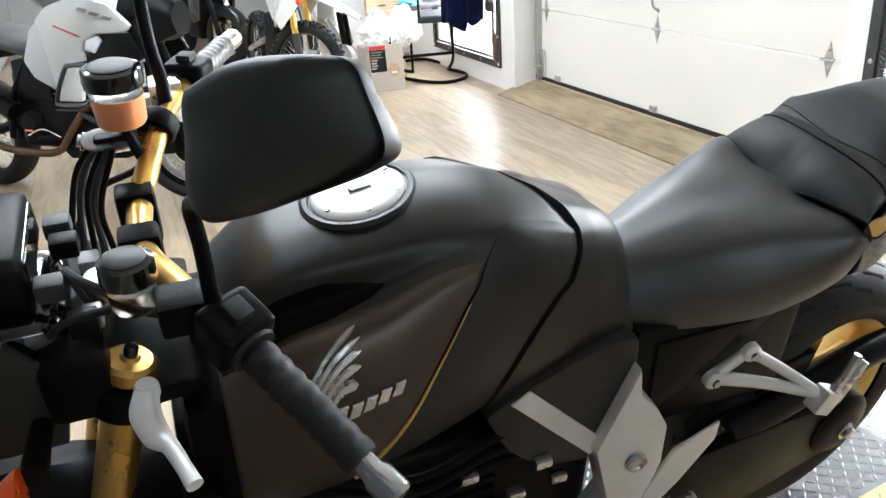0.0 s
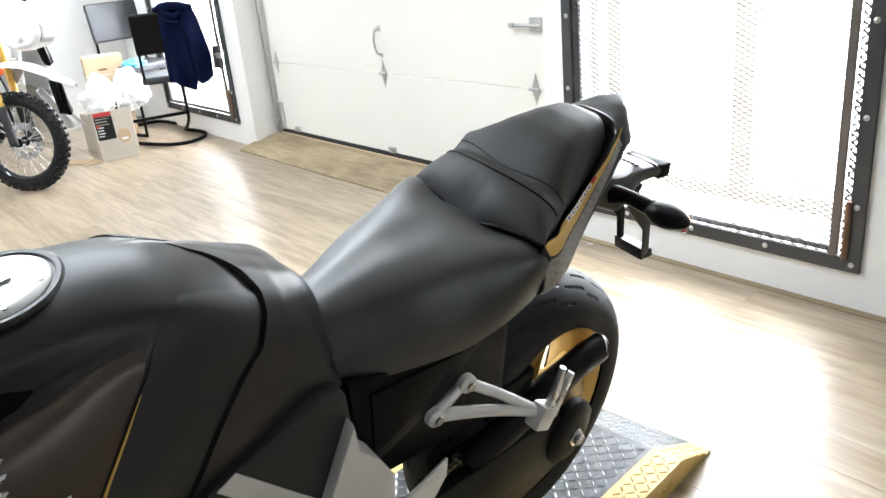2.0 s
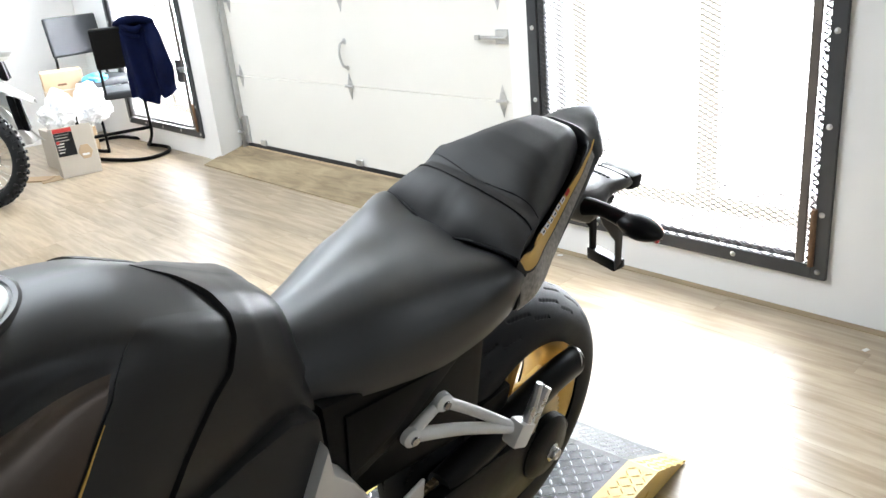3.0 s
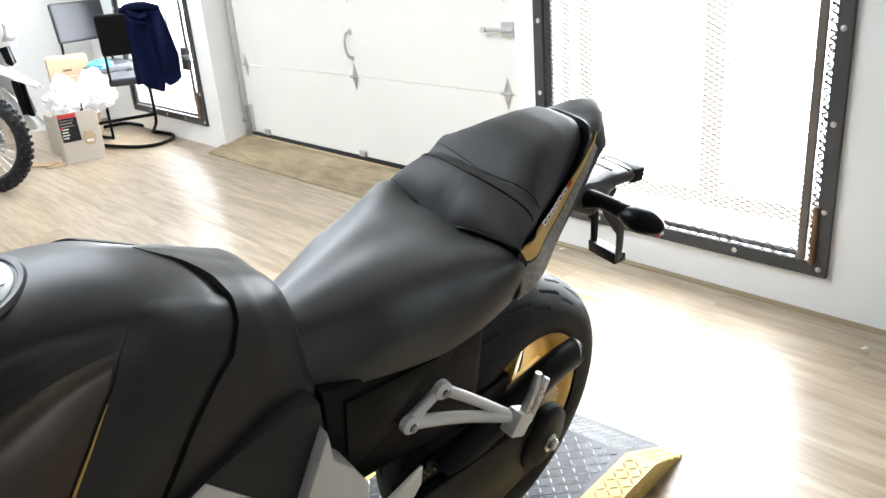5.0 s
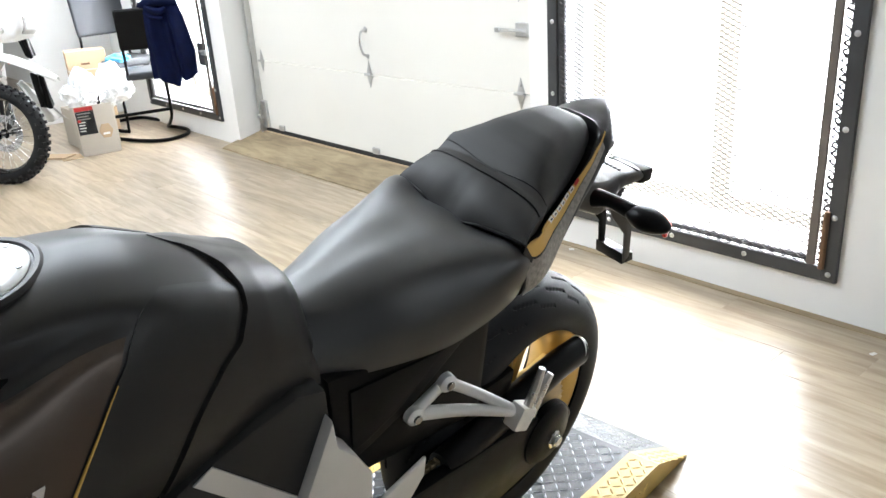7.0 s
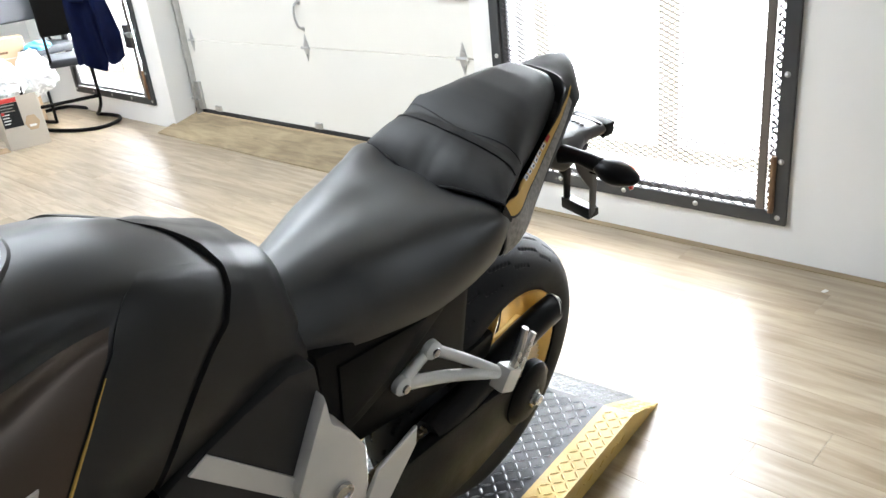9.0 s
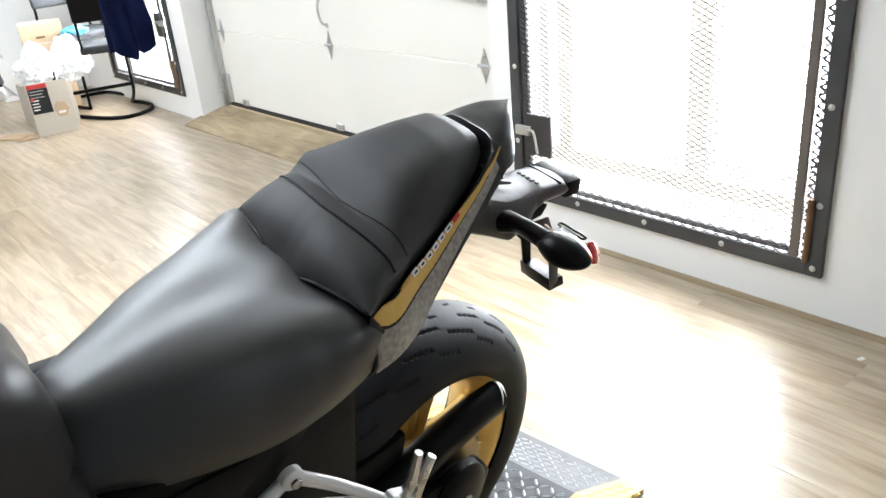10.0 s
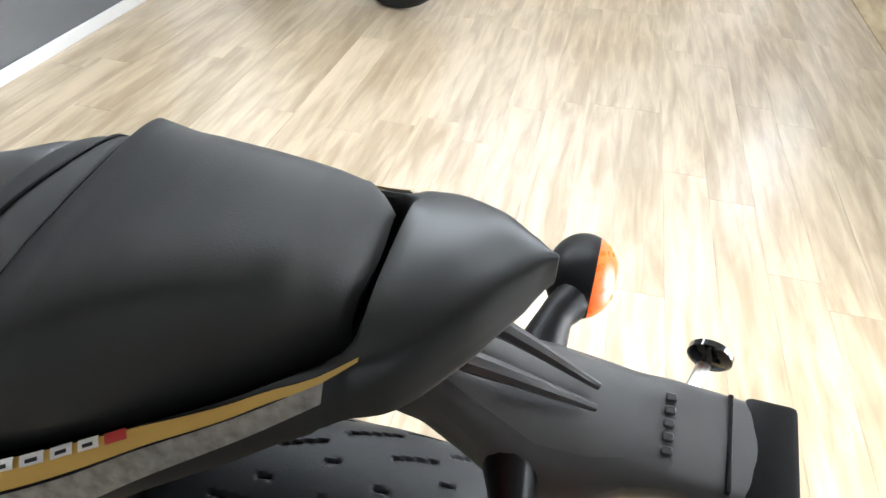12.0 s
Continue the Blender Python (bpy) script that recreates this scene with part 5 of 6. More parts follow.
    cyl = part("master_cylinder", bm, M_alu, bar, "cast alloy brake master cylinder")
    part("cylinder_plate", box_bm((-1.236, .120, 1.104), (-1.184, .140, 1.112), .003, 1), M_engine, cyl, "black cylinder cover plate")
    part("banjo_bolt", lathe_bm([(0, .012), (.008, .012), (.009, .008), (.013, .006), (.013, -.006), (0, -.006)], Matrix.Translation((-1.250, .188, 1.080)) @ Matrix.Rotation(radians(-70), 4, 'Y'), 14), M_steel, cyl, "steel banjo bolt")
    part("bar_band", lathe_bm([(.0145, -.014), (.024, -.014), (.026, -.010), (.026, .010), (.024, .014), (.0145, .014)], Matrix.Translation((-1.156, .155, 1.104)) @ Vector((.35, .75, .30)).to_track_quat('Z', 'Y').to_matrix().to_4x4(), 20, close=True), M_engine, cyl, "black clamp round the bar")
    for yy in (-.05, .05):
        bm = box_bm((-1.222, yy - .020, 1.00), (-1.175, yy + .020, 1.076), .008, 2)
        part("bar_clamp", bm, M_engine, bar, "black bar clamp")
    # mirror near the camera: faceted shell on a curved stem
    c = Vector((-1.082, -.419, 1.352))
    outline = [(-1.126, -.367, 1.366), (-1.098, -.384, 1.386), (-1.066, -.410, 1.397), (-1.041, -.436, 1.400), (-1.034, -.453, 1.383), (-1.030, -.471, 1.358), (-1.042, -.467, 1.342), (-1.076, -.444, 1.318), (-1.126, -.409, 1.289), (-1.137, -.391, 1.302), (-1.132, -.378, 1.334)]
    n = Vector((-.675, -.646, .357)).normalized()
    ring = smooth_line(outline + outline[:2], 81)
    ring = ring[:80 * len(outline) // (len(outline) + 1)]
    rows = [[p - n * .018 for p in ring], [p - n * .006 for p in ring]]
    for f, h in ((.0, .004), (.03, .012), (.09, .019), (.20, .025), (.40, .030), (.65, .033), (.88, .034), (.99, .034)):
        row = []
        for p in ring:
            q = p.lerp(c, f)
            side = (q - c).dot(Vector((.60, -.76, -.24)))
            row.append(q + n * (h * .6 - max(0, side + .004) * .42))
        rows.append(row)
    bm = grid_bm(rows, ends=True, wrap=True)
    mir = part("mirror", bm, M_mirror_shell, bar, "matte black faceted mirror housing")
    part("mirror_stem", tube_bm([(-1.132, -.262, 1.095), (-1.136, -.270, 1.135), (-1.137, -.299, 1.202), (-1.139, -.335, 1.262), (-1.126, -.392, 1.292)], [.010, .0075, .0068, .0065, .0075], 28, 12), M_black, mir, "black mirror stem")
    part("mirror_stem", tube_bm([(-1.142, .19, 1.10), (-1.140, .20, 1.145), (-1.146, .215, 1.20), (-1.144, .245, 1.27), (-1.12, .30, 1.38)], [.012, .009, .0085, .009, .01], 26, 12), M_black, bar, "black mirror stem")
    for pts in ([(-1.20, -.15, 1.05), (-1.30, -.10, 1.0), (-1.33, -.02, .88), (-1.28, .02, .70)], [(-1.19, .13, 1.06), (-1.27, .16, 1.0), (-1.31, .10, .86), (-1.27, .05, .68)],
                [(-1.18, -.20, 1.06), (-1.25, -.17, 1.10), (-1.28, -.06, 1.04), (-1.26, 0, .9)], [(-1.17, .22, 1.09), (-1.26, .21, 1.05), (-1.30, .15, .92), (-1.27, .08, .75)]):
        part("cable", tube_bm(pts, .0048, 30, 8), M_seal, bar, "black control cable")
    for k in range(5):
        q = .013 * k
        pts = [(-1.238 + q * .4, .175 - q * .6, 1.085), (-1.272 + q * .5, .165 - q, 1.045 - q * .5), (-1.292 + q, .13 - q, .96), (-1.285 + q * .8, .09 - q, .85), (-1.27, .05 - q, .74)]
        part("cable", tube_bm(pts, .0042 + .0008 * (k % 2), 30, 8), M_seal if k % 2 else M_engine, bar, "black hose hanging in front of the yoke")
    for k, (px, py, pz) in enumerate(((-1.300, -.065, 1.03), (-1.286, .012, 1.035), (-1.296, .070, 1.028), (-1.272, -.10, 1.00))):
        part("wiring_block", box_bm((px - .016, py - .014, pz - .012), (px + .016, py + .014, pz + .012), .004, 2), (M_dusty_lit, M_black, M_frame_grey, M_black)[k], bar, "dark wiring block")


def front_end(b):
    for s in (1, -1):
        leg = part("fork_leg", tube_bm([(-1.246, -.105 * s, .947), (-1.33, -.105 * s, .66), (-1.405, -.105 * s, .385)], [.0265, .0265, .030], 24, 20), M_gold, b, "gold fork leg")
        ax = Vector((.30, 0, .954)).normalized()
        m = Matrix.Translation((-1.245, -.105 * s, .950)) @ ax.to_track_quat('Z', 'Y').to_matrix().to_4x4()
        part("fork_cap", lathe_bm([(0, .014), (.010, .014), (.012, .010), (.026, .009), (.031, .004), (.032, -.01), (0, -.01)], m, 24), M_gold, leg, "gold fork cap")
        part("yoke_clamp", lathe_bm([(.026, -.016), (.040, -.018), (.043, -.024), (.043, -.056), (.038, -.062), (.026, -.062)], m, 28, close=True), M_engine, leg, "black yoke clamp")
        part("preload_screw", lathe_bm([(0, .028), (.006, .028), (.0085, .024), (.0085, .012), (0, .012)], m, 12), M_gloss, leg, "blue-black preload screw")
    bm = prism_bm([(-1.285, .895), (-1.17, .905), (-1.16, .925), (-1.19, .932), (-1.27, .926)], .27, None, .010)
    part("top_yoke", bm, M_engine, b, "black top yoke")
    # added box that hides the bright floor behind the bars
    part("dark_filler_box", box_bm((-1.34, -.135, .90), (-1.262, .135, .985), .018, 2), M_engine, b, "black filler box standing in for dark clutter behind the headlight")
    part("ignition_switch", lathe_bm([(0, .018), (.016, .018), (.020, .014), (.021, -.02), (0, -.02)], Matrix.Translation((-1.262, -.01, 1.0)), 20), M_alu, b, "alloy ignition switch")
    part("connector", box_bm((-1.285, -.075, .985), (-1.262, -.045, 1.005), .004, 2), M_grey_plastic, b, "grey wiring connector")
    part("connector", box_bm((-1.29, .045, .985), (-1.265, .075, 1.002), .004, 2), M_grey_plastic, b, "grey wiring connector")
    w = cast_wheel(b, "front_wheel", .312, .060, .215, M_goldpaint, plain_grooves, .155, (-1.45, 0, .385))
    w["label"] = "gold cast front wheel"
    part("front_mudguard", grid_bm([[((-1.45 + .335 * math.cos(a)), y, .385 + .335 * math.sin(a) - abs(y) * .35) for y in (-.065, -.045, 0, .045, .065)] for a in [radians(35 + 10 * k) for k in range(14)]]), M_black, b)
    bm = box_bm((-1.44, -.095, .86), (-1.30, .095, 1.02), .045, 4)
    head = part("headlight", bm, M_gloss, b, "black headlight shell")
    part("headlight_lens", lathe_bm([(0, .03), (.05, .024), (.078, .008), (.082, 0), (0, 0)], Matrix.Translation((-1.435, 0, .94)) @ Matrix.Rotation(radians(-90), 4, 'Y'), 32), M_lamp, head)
    bm = box_bm((-1.385, -.085, 1.035), (-1.325, .085, 1.10), .016, 3)
    dash = part("instrument_panel", bm, M_black, b, "gloss black instrument panel")
    part("panel_hood", box_bm((-1.40, -.092, 1.098), (-1.365, .092, 1.105), .003, 2), M_dusty_lit, dash, "dusty dark panel hood")
    part("panel_screen", box_bm((-1.327, -.068, 1.046), (-1.322, .068, 1.09), .003, 1), M_gloss, dash, "dark panel screen")
    for s in (1, -1):
        part("headlight_cover", prism_bm([(-1.42, .86), (-1.33, .86), (-1.31, .95), (-1.36, 1.02), (-1.43, .98)], .014, Matrix.Translation((0, -.112 * s, 0)), .004), M_tankgrey, b, "dark grey headlight side cover")
        bm = tube_bm([(-1.35, -.11 * s, .90), (-1.355, -.20 * s, .905)], [.012, .016], 8, 10)
        st = part("front_indicator", bm, M_black, b, "black front indicator with an orange lens")
        part("indicator_lens", lathe_bm([(0, .022), (.02, .018), (.03, .004), (.031, 0), (0, 0)], Matrix.Translation((-1.365, -.225 * s, .905)) @ Matrix.Rotation(radians(-90), 4, 'Y'), 20), M_lens, st, "orange lens")


front_motorcycle()


# ---- the other motorcycles ----
def heading(front, rear, lean=0.0):
    """A pose with its origin on the floor under the front axle, and x running to the rear."""
    d = Vector((rear[0] - front[0], rear[1] - front[1], 0))
    return Matrix.Translation((front[0], front[1], 0)) @ Matrix.Rotation(math.atan2(d.y, d.x), 4, 'Z') @ Matrix.Rotation(radians(lean), 4, 'X')


def hull(name, stations, material, parent, label="", nx=26, per=4):
    return part(name, Skin(stations).body(nx, per), material, parent, label)


def adventure_bike():
    b = thing("adventure_motorcycle", "white and black adventure motorcycle with spoked wheels, parked upright", "motorcycle", heading((-.885, 3.30), (-1.95, 4.30), 3))
    wb = 1.50
    steer = radians(21)
    R = Matrix.Rotation(steer, 4, 'Z')

    def turned(p):
        return tuple(R @ Vector(p))
    fw = spoke_wheel(b, "front_wheel", .335, .062, .250, M_gloss, 36, False, plain_grooves, 0, (0, 0, .335), steer)
    spoke_wheel(b, "rear_wheel", .330, .080, .235, M_gloss, 36, False, plain_grooves, .13, (wb, 0, .33))
    part("rim_ring", lathe_bm([(.226, -.036), (.232, -.036), (.232, .036), (.226, .036), (.216, .030), (.214, 0), (.216, -.030)], AXLE, 48, close=True), M_grey_plastic, fw, "pale silver rim barrel")
    for sd in (1, -1):
        ring = part("brake_disc", disc_bm(.172, .128, .005), M_steel, fw, "worn steel brake ring")
        ring.location = (0, .066 * sd, 0)
        part("disc_carrier", lathe_bm([(.03, .0), (.118, .0), (.122, .004), (.118, .010), (.07, .016), (.03, .018)], Matrix.Translation((0, .060 * sd, 0)) @ (AXLE if sd < 0 else AXLE.inverted()), 28, close=True), M_engine, fw, "black disc carrier")
    for k in (0, 1):
        rows = []
        for j in range(10):
            a = radians(200 + 160 * k + 3.4 * j)
            rows.append([(r * math.cos(a), -.058, r * math.sin(a)) for r in (.262, .268)])
        part("rim_decal", grid_bm(rows), M_red_bar, fw, "thin red rim decal")
    for s in (1, -1):
        part("fork_leg", tube_bm([turned((.0, -.10 * s, .335)), turned((.09, -.10 * s, .62)), turned((.20, -.10 * s, .98))], [.034, .030, .025], 20, 14), M_engine if s < 0 else M_engine, b, "black fork leg")
        part("brake_caliper", box_bm((.085, -.085 * s - .034, .29), (.185, -.085 * s + .034, .44), .016, 2, turn=R), M_engine, b)
    crown = [(-.372, .612, .022), (-.34, .640, .052), (-.213, .682, .112), (-.078, .694, .137), (.057, .630, .138), (.178, .553, .120)]
    rows = [[turned((x, w * y, z + .018 * (1 - y * y))) for y in (-1, -.6, -.2, .2, .6, 1)] for x, z, w in crown]
    fen = part("front_mudguard", grid_bm(rows), M_white_plastic, b, "white beaked front mudguard")
    fen.modifiers.new("shell", 'SOLIDIFY').thickness = .004
    for s in (1, -1):
        side = R @ Matrix.Translation((0, -.138 * s, 0))
        for poly in ([(-.235, .655), (-.213, .674), (-.078, .690), (.057, .627), (.078, .600), (.050, .475), (-.115, .41), (-.126, .598), (-.172, .615)],
                     [(.057, .627), (.178, .550), (.297, .43), (.235, .500), (.170, .545), (.078, .602)],
                     [(.050, .462), (.226, .503), (.290, .432), (.215, .535), (.160, .548), (.150, .525), (.062, .498)]):
            part("mudguard_side", prism_bm(poly, .008, side, .002), M_white_plastic, fen, "white mudguard side blade")
        part("side_reflector", box_bm((.028, -.006, .535), (.070, .006, .612), .003, 1, turn=R @ Matrix.Translation((0, -.144 * s, 0))), M_lens, fen, "orange side reflector")
    hull("fuel_tank", [(.22, [(0, .98), (.08, .96), (.13, .88), (.12, .76)]), (.40, [(0, 1.10), (.11, 1.08), (.165, .97), (.15, .78)]), (.62, [(0, 1.08), (.11, 1.06), (.165, .97), (.14, .82)]), (.80, [(0, .96), (.09, .94), (.14, .88), (.13, .82)])], M_pale_panel, b, "pale grey fuel tank")
    for s in (1, -1):
        bm = prism_bm([(.752, .996), (.666, 1.057), (.464, 1.109), (.259, 1.06), (.14, .958), (.175, .928), (.384, .915), (.455, .882), (.48, .83), (.473, .781), (.591, .766), (.70, .63)], .03, Matrix.Translation((0, -.195 * s, 0)), .010)
        part("tank_fairing", bm, M_pale_panel, b, "pale grey-white tank fairing")
        bm = prism_bm([(.760, .985), (.706, .983), (.712, .766), (.716, .625), (.849, .688), (.905, .778), (.82, .94)], .03, Matrix.Translation((0, -.185 * s, 0)), .010)
        part("rear_fairing", bm, M_grey_plastic, b, "silver grey rear tank panel")
        part("fairing_stripe", prism_bm([(.632, .966), (.632, .957), (.47, .902), (.462, .906)], .004, Matrix.Translation((0, -.212 * s, 0))), M_red_bar, b, "thin red stripe")
        for k in range(3):
            part("decal_bar", prism_bm([(.46 - k * .075, 1.035 - k * .020), (.44 - k * .075, 1.052 - k * .022), (.385 - k * .075, 1.040 - k * .022), (.405 - k * .075, 1.023 - k * .020)], .004, Matrix.Translation((0, -.212 * s, 0))), M_greystripe, b, "grey decal bar")
        bm = prism_bm([(.447, .887), (.367, .908), (.345, .882), (.408, .819), (.466, .839)], .02, Matrix.Translation((0, -.190 * s, 0)), .006)
        part("fairing_light", bm, M_lamp, b, "small clear lamp")
        part("front_panel", prism_bm([(.37, .91), (.17, .92), (.10, .80), (.30, .70), (.46, .78), (.44, .82)], .03, Matrix.Translation((0, -.170 * s, 0)), .008), M_black, b, "black front panel")
        part("crash_bar", tube_bm([(.26, -.16 * s, .76), (.308, -.27 * s, .771), (.493, -.28 * s, .769), (.548, -.28 * s, .742), (.634, -.28 * s, .595), (.605, -.28 * s, .562), (.45, -.28 * s, .567), (.396, -.28 * s, .606), (.33, -.24 * s, .68), (.28, -.16 * s, .70)], .013, 60, 10), M_gloss, b, "black crash bar loop")
        part("white_guard", prism_bm([(.587, .748), (.446, .767), (.501, .575), (.66, .575)], .03, Matrix.Translation((0, -.235 * s, 0)), .010), M_white_plastic, b, "white engine guard")
        part("frame_tube", tube_bm([(.93, -.14 * s, .80), (1.06, -.15 * s, .62), (1.125, -.15 * s, .47), (1.174, -.14 * s, .338)], .02, 20, 10), M_engine, b)
        part("clutch_cover", lathe_bm([(0, .045), (.055, .045), (.07, .03), (.075, 0), (0, 0)], Matrix.Translation((1.0, -.13 * s, .42)) @ (AXLE if s > 0 else AXLE.inverted()), 28), M_engine, b, "round black engine cover")
        part("cover_bar", box_bm((.975, -.176 * s - .002, .385), (1.03, -.176 * s + .002, .394), 0), M_orange, b, "small orange bar", smooth=False)
        part("handlebar", tube_bm([(.20, -.02 * s, 1.12), (.24, -.22 * s, 1.19), (.33, -.42 * s, 1.17)], .013, 18, 10), M_engine, b)
        part("hand_guard", box_bm((.20, -.33 * s - .08, 1.13), (.24, -.33 * s + .08, 1.23), .02, 2), M_white_plastic, b, "white hand guard")
        part("swingarm", tube_bm([(.92, -.11 * s, .46), (wb, -.11 * s, .33)], [.035, .026], 8, 10), M_engine, b)
        part("footrest", tube_bm([(.86, -.14 * s, .38), (.86, -.27 * s, .38)], .013, 4, 8), M_engine, b)
    hull("seat", [(.72, [(0, .90), (.09, .89), (.13, .86), (.12, .82)]), (.95, [(0, .89), (.13, .88), (.17, .85), (.15, .80)]), (1.2, [(0, .95), (.14, .94), (.17, .91), (.15, .86)]), (1.5, [(0, .98), (.10, .97), (.13, .95), (.10, .90)])], M_seat, b, "black dual seat")
    hull("tail", [(1.2, [(0, .88), (.12, .87), (.14, .84), (.10, .78)]), (1.5, [(0, .93), (.10, .92), (.11, .90), (.08, .85)]), (1.72, [(0, .95), (.05, .94), (.05, .93), (.03, .90)])], M_black, b)
    bm = box_bm((.42, -.13, .28), (1.12, .13, .72), .05, 3)
    box_bm((.80, -.16, .56), (1.06, .16, .78), .03, 2, bm=bm)
    part("engine", bm, M_engine, b, "black engine with an orange-lettered cover")
    for k in range(6):
        part("cylinder_fin", box_bm((.46, -.150, .50 + .030 * k), (.80, .150, .508 + .030 * k), .002, 1), M_frame_grey, b, "grey cooling fin")
    for sd in (1, -1):
        part("radiator", box_bm((.335, -.16 * sd - .05, .50), (.375, -.16 * sd + .05, .74), .008, 1), M_seal, b, "black radiator")
        part("coolant_hose", tube_bm([(.36, -.15 * sd, .52), (.48, -.18 * sd, .46), (.60, -.16 * sd, .50), (.66, -.14 * sd, .60)], .015, 24, 10), M_seal, b, "black coolant hose")
        part("gear_linkage", tube_bm([(.78, -.17 * sd, .36), (.90, -.175 * sd, .40), (1.02, -.17 * sd, .36)], .006, 12, 8), M_steel, b, "thin steel linkage rod")
    part("skid_plate", prism_bm([(.34, .40), (.40, .24), (.80, .22), (.86, .28), (.80, .30), (.44, .32)], .22, None, .012), M_engine, b, "black skid plate")
    part("exhaust_pipe", tube_bm([(.50, .13, .60), (.587, .15, .515), (.72, .15, .385), (.83, .15, .277), (1.004, .15, .255), (1.28, .17, .30), (1.35, .19, .48)], .022, 40, 12), M_pipe, b, "bronze-tinted exhaust pipe")
    part("exhaust_can", tube_bm([(1.05, .20, .50), (1.5, .22, .72)], [.05, .055], 8, 18), M_engine, b)
    hull("nose", [(-.02, [(0, 1.06), (.05, 1.04), (.08, .98), (.05, .90)]), (.10, [(0, 1.16), (.09, 1.12), (.14, 1.0), (.08, .86)]), (.26, [(0, 1.14), (.10, 1.1), (.15, 1.0), (.10, .88)])], M_black, b, "black headlight nose")
    bm = grid_bm([[(.04 + .10 * f, y * (.14 - .04 * f), 1.14 + .26 * f - .02 * abs(y)) for y in (-1, -.5, 0, .5, 1)] for f in (0, .33, .66, 1)])
    sc = part("windscreen", bm, M_lamp, b, "tinted windscreen")
    sc.modifiers.new("shell", 'SOLIDIFY').thickness = .004
    return b


def dirt_bike():
    b = thing("dirt_motorcycle", "white dual-sport motorcycle with a knobby spoked front wheel", "motorcycle", heading((.125, 4.99), (.02, 6.42), 6))
    steer = radians(38)
    fw = spoke_wheel(b, "front_wheel", .345, .050, .265, M_gloss, 36, True, plain_grooves, .13, (0, 0, .345), steer)
    spoke_wheel(b, "rear_wheel", .325, .062, .240, M_gloss, 32, True, plain_grooves, .11, (1.40, 0, .325))
    R = Matrix.Rotation(steer, 4, 'Z')
    def turned(p):
        return tuple(R @ Vector(p))
    for s in (1, -1):
        leg = part("fork_leg", tube_bm([turned((-.01, -.095 * s, .33)), turned((.04, -.095 * s, .60))], [.030, .029], 6, 16), M_tankgrey, b, "grey fork slider")
        part("fork_tube", tube_bm([turned((.035, -.095 * s, .58)), turned((.14, -.095 * s, 1.12))], [.024, .024], 8, 16), M_gold, leg, "gold fork tube")
        part("fork_boot", tube_bm([turned((-.03, -.118 * s, .36)), turned((.02, -.122 * s, .60))], [.022, .026], 6, 10), M_chair, leg, "dark grey fork guard")
    bm = tube_bm([turned((-.05, -.07, .50)), turned((.10, -.13, .60)), turned((.16, -.10, .80))], .006, 20, 8)
    part("brake_hose", bm, M_seal, b)
    rows = []
    for k in range(16):
        f = k / 15
        x = -.47 + .62 * f
        z = float(np.interp(f, (0, .25, .5, .7, .85, 1), (.752, .830, .885, .902, .885, .85)))
        w = float(np.interp(f, (0, .2, .5, .75, 1), (.030, .060, .095, .115, .10)))
        rows.append([turned((x, y * w, z - .035 * y * y)) for y in (-1, -.6, -.2, .2, .6, 1)])
    fen = part("front_mudguard", grid_bm(rows), M_white_plastic, b, "white high front mudguard")
    fen.modifiers.new("shell", 'SOLIDIFY').thickness = .004
    for s in (1, -1):
        part("mudguard_side", prism_bm([(-.06, .875), (.12, .87), (.20, .70), (.15, .62), (.04, .74)], .006, R @ Matrix.Translation((0, -.125 * s, 0)), .002), M_white_plastic, fen, "white fork side guard")
    ahead = R @ Matrix.Translation((-.030, 0, .045))
    bm = prism_bm([(-.10, .915), (-.25, .955), (-.295, 1.02), (-.285, 1.10), (-.20, 1.22), (-.04, 1.25), (.02, 1.0)], .22, ahead, .035, seg=4)
    hd = part("headlight", bm, M_white_plastic, b, "white headlight mask")
    bm = prism_bm([(-.276, .985), (-.302, 1.01), (-.302, 1.085), (-.275, 1.10)], .12, ahead, .010)
    part("headlight_lens", bm, M_lamp, hd, "clear headlight lens")
    part("lens_surround", prism_bm([(-.270, .975), (-.297, 1.002), (-.297, 1.09), (-.270, 1.112)], .142, ahead, .008), M_grey_plastic, hd, "grey lens surround")
    for s in (1, -1):
        part("mask_bolt", lathe_bm([(0, .016), (.014, .013), (.018, .004), (.018, 0), (0, 0)], ahead @ Matrix.Translation((-.16, .112 * s, 1.00)) @ Matrix.Rotation(radians(-90 * s), 4, 'X'), 14), M_alu, hd, "bright mask bolt")
    for s in (1, -1):
        ind = part("indicator", tube_bm([turned((.02, -.09 * s, .845)), turned((-.02, -.145 * s, .84))], .012, 4, 8), M_black, b)
        part("indicator_lens", lathe_bm([(0, .03), (.022, .024), (.03, .006), (.03, 0), (0, 0)], R @ Matrix.Translation((-.03, -.155 * s, .84)) @ Matrix.Rotation(radians(-90), 4, 'Y'), 16), M_lens, ind, "orange lens")
        hullx = prism_bm([(.22, 1.02), (.40, 1.04), (.62, .95), (.55, .80), (.36, .66), (.25, .72)], .03, Matrix.Translation((0, -.15 * s, 0)), .010)
        part("radiator_shroud", hullx, M_white_plastic, b, "white radiator shroud")
        part("handlebar", tube_bm([turned((.20, -.03 * s, 1.14)), turned((.22, -.20 * s, 1.22)), turned((.28, -.40 * s, 1.21))], .012, 16, 8), M_gloss, b)
        part("swingarm", tube_bm([(.80, -.09 * s, .48), (1.40, -.09 * s, .325)], [.028, .022], 6, 8), M_alu, b)
        part("radiator", box_bm((.26, -.13 * s - .04, .62), (.31, -.13 * s + .04, .90), .008, 1), M_alu, b)
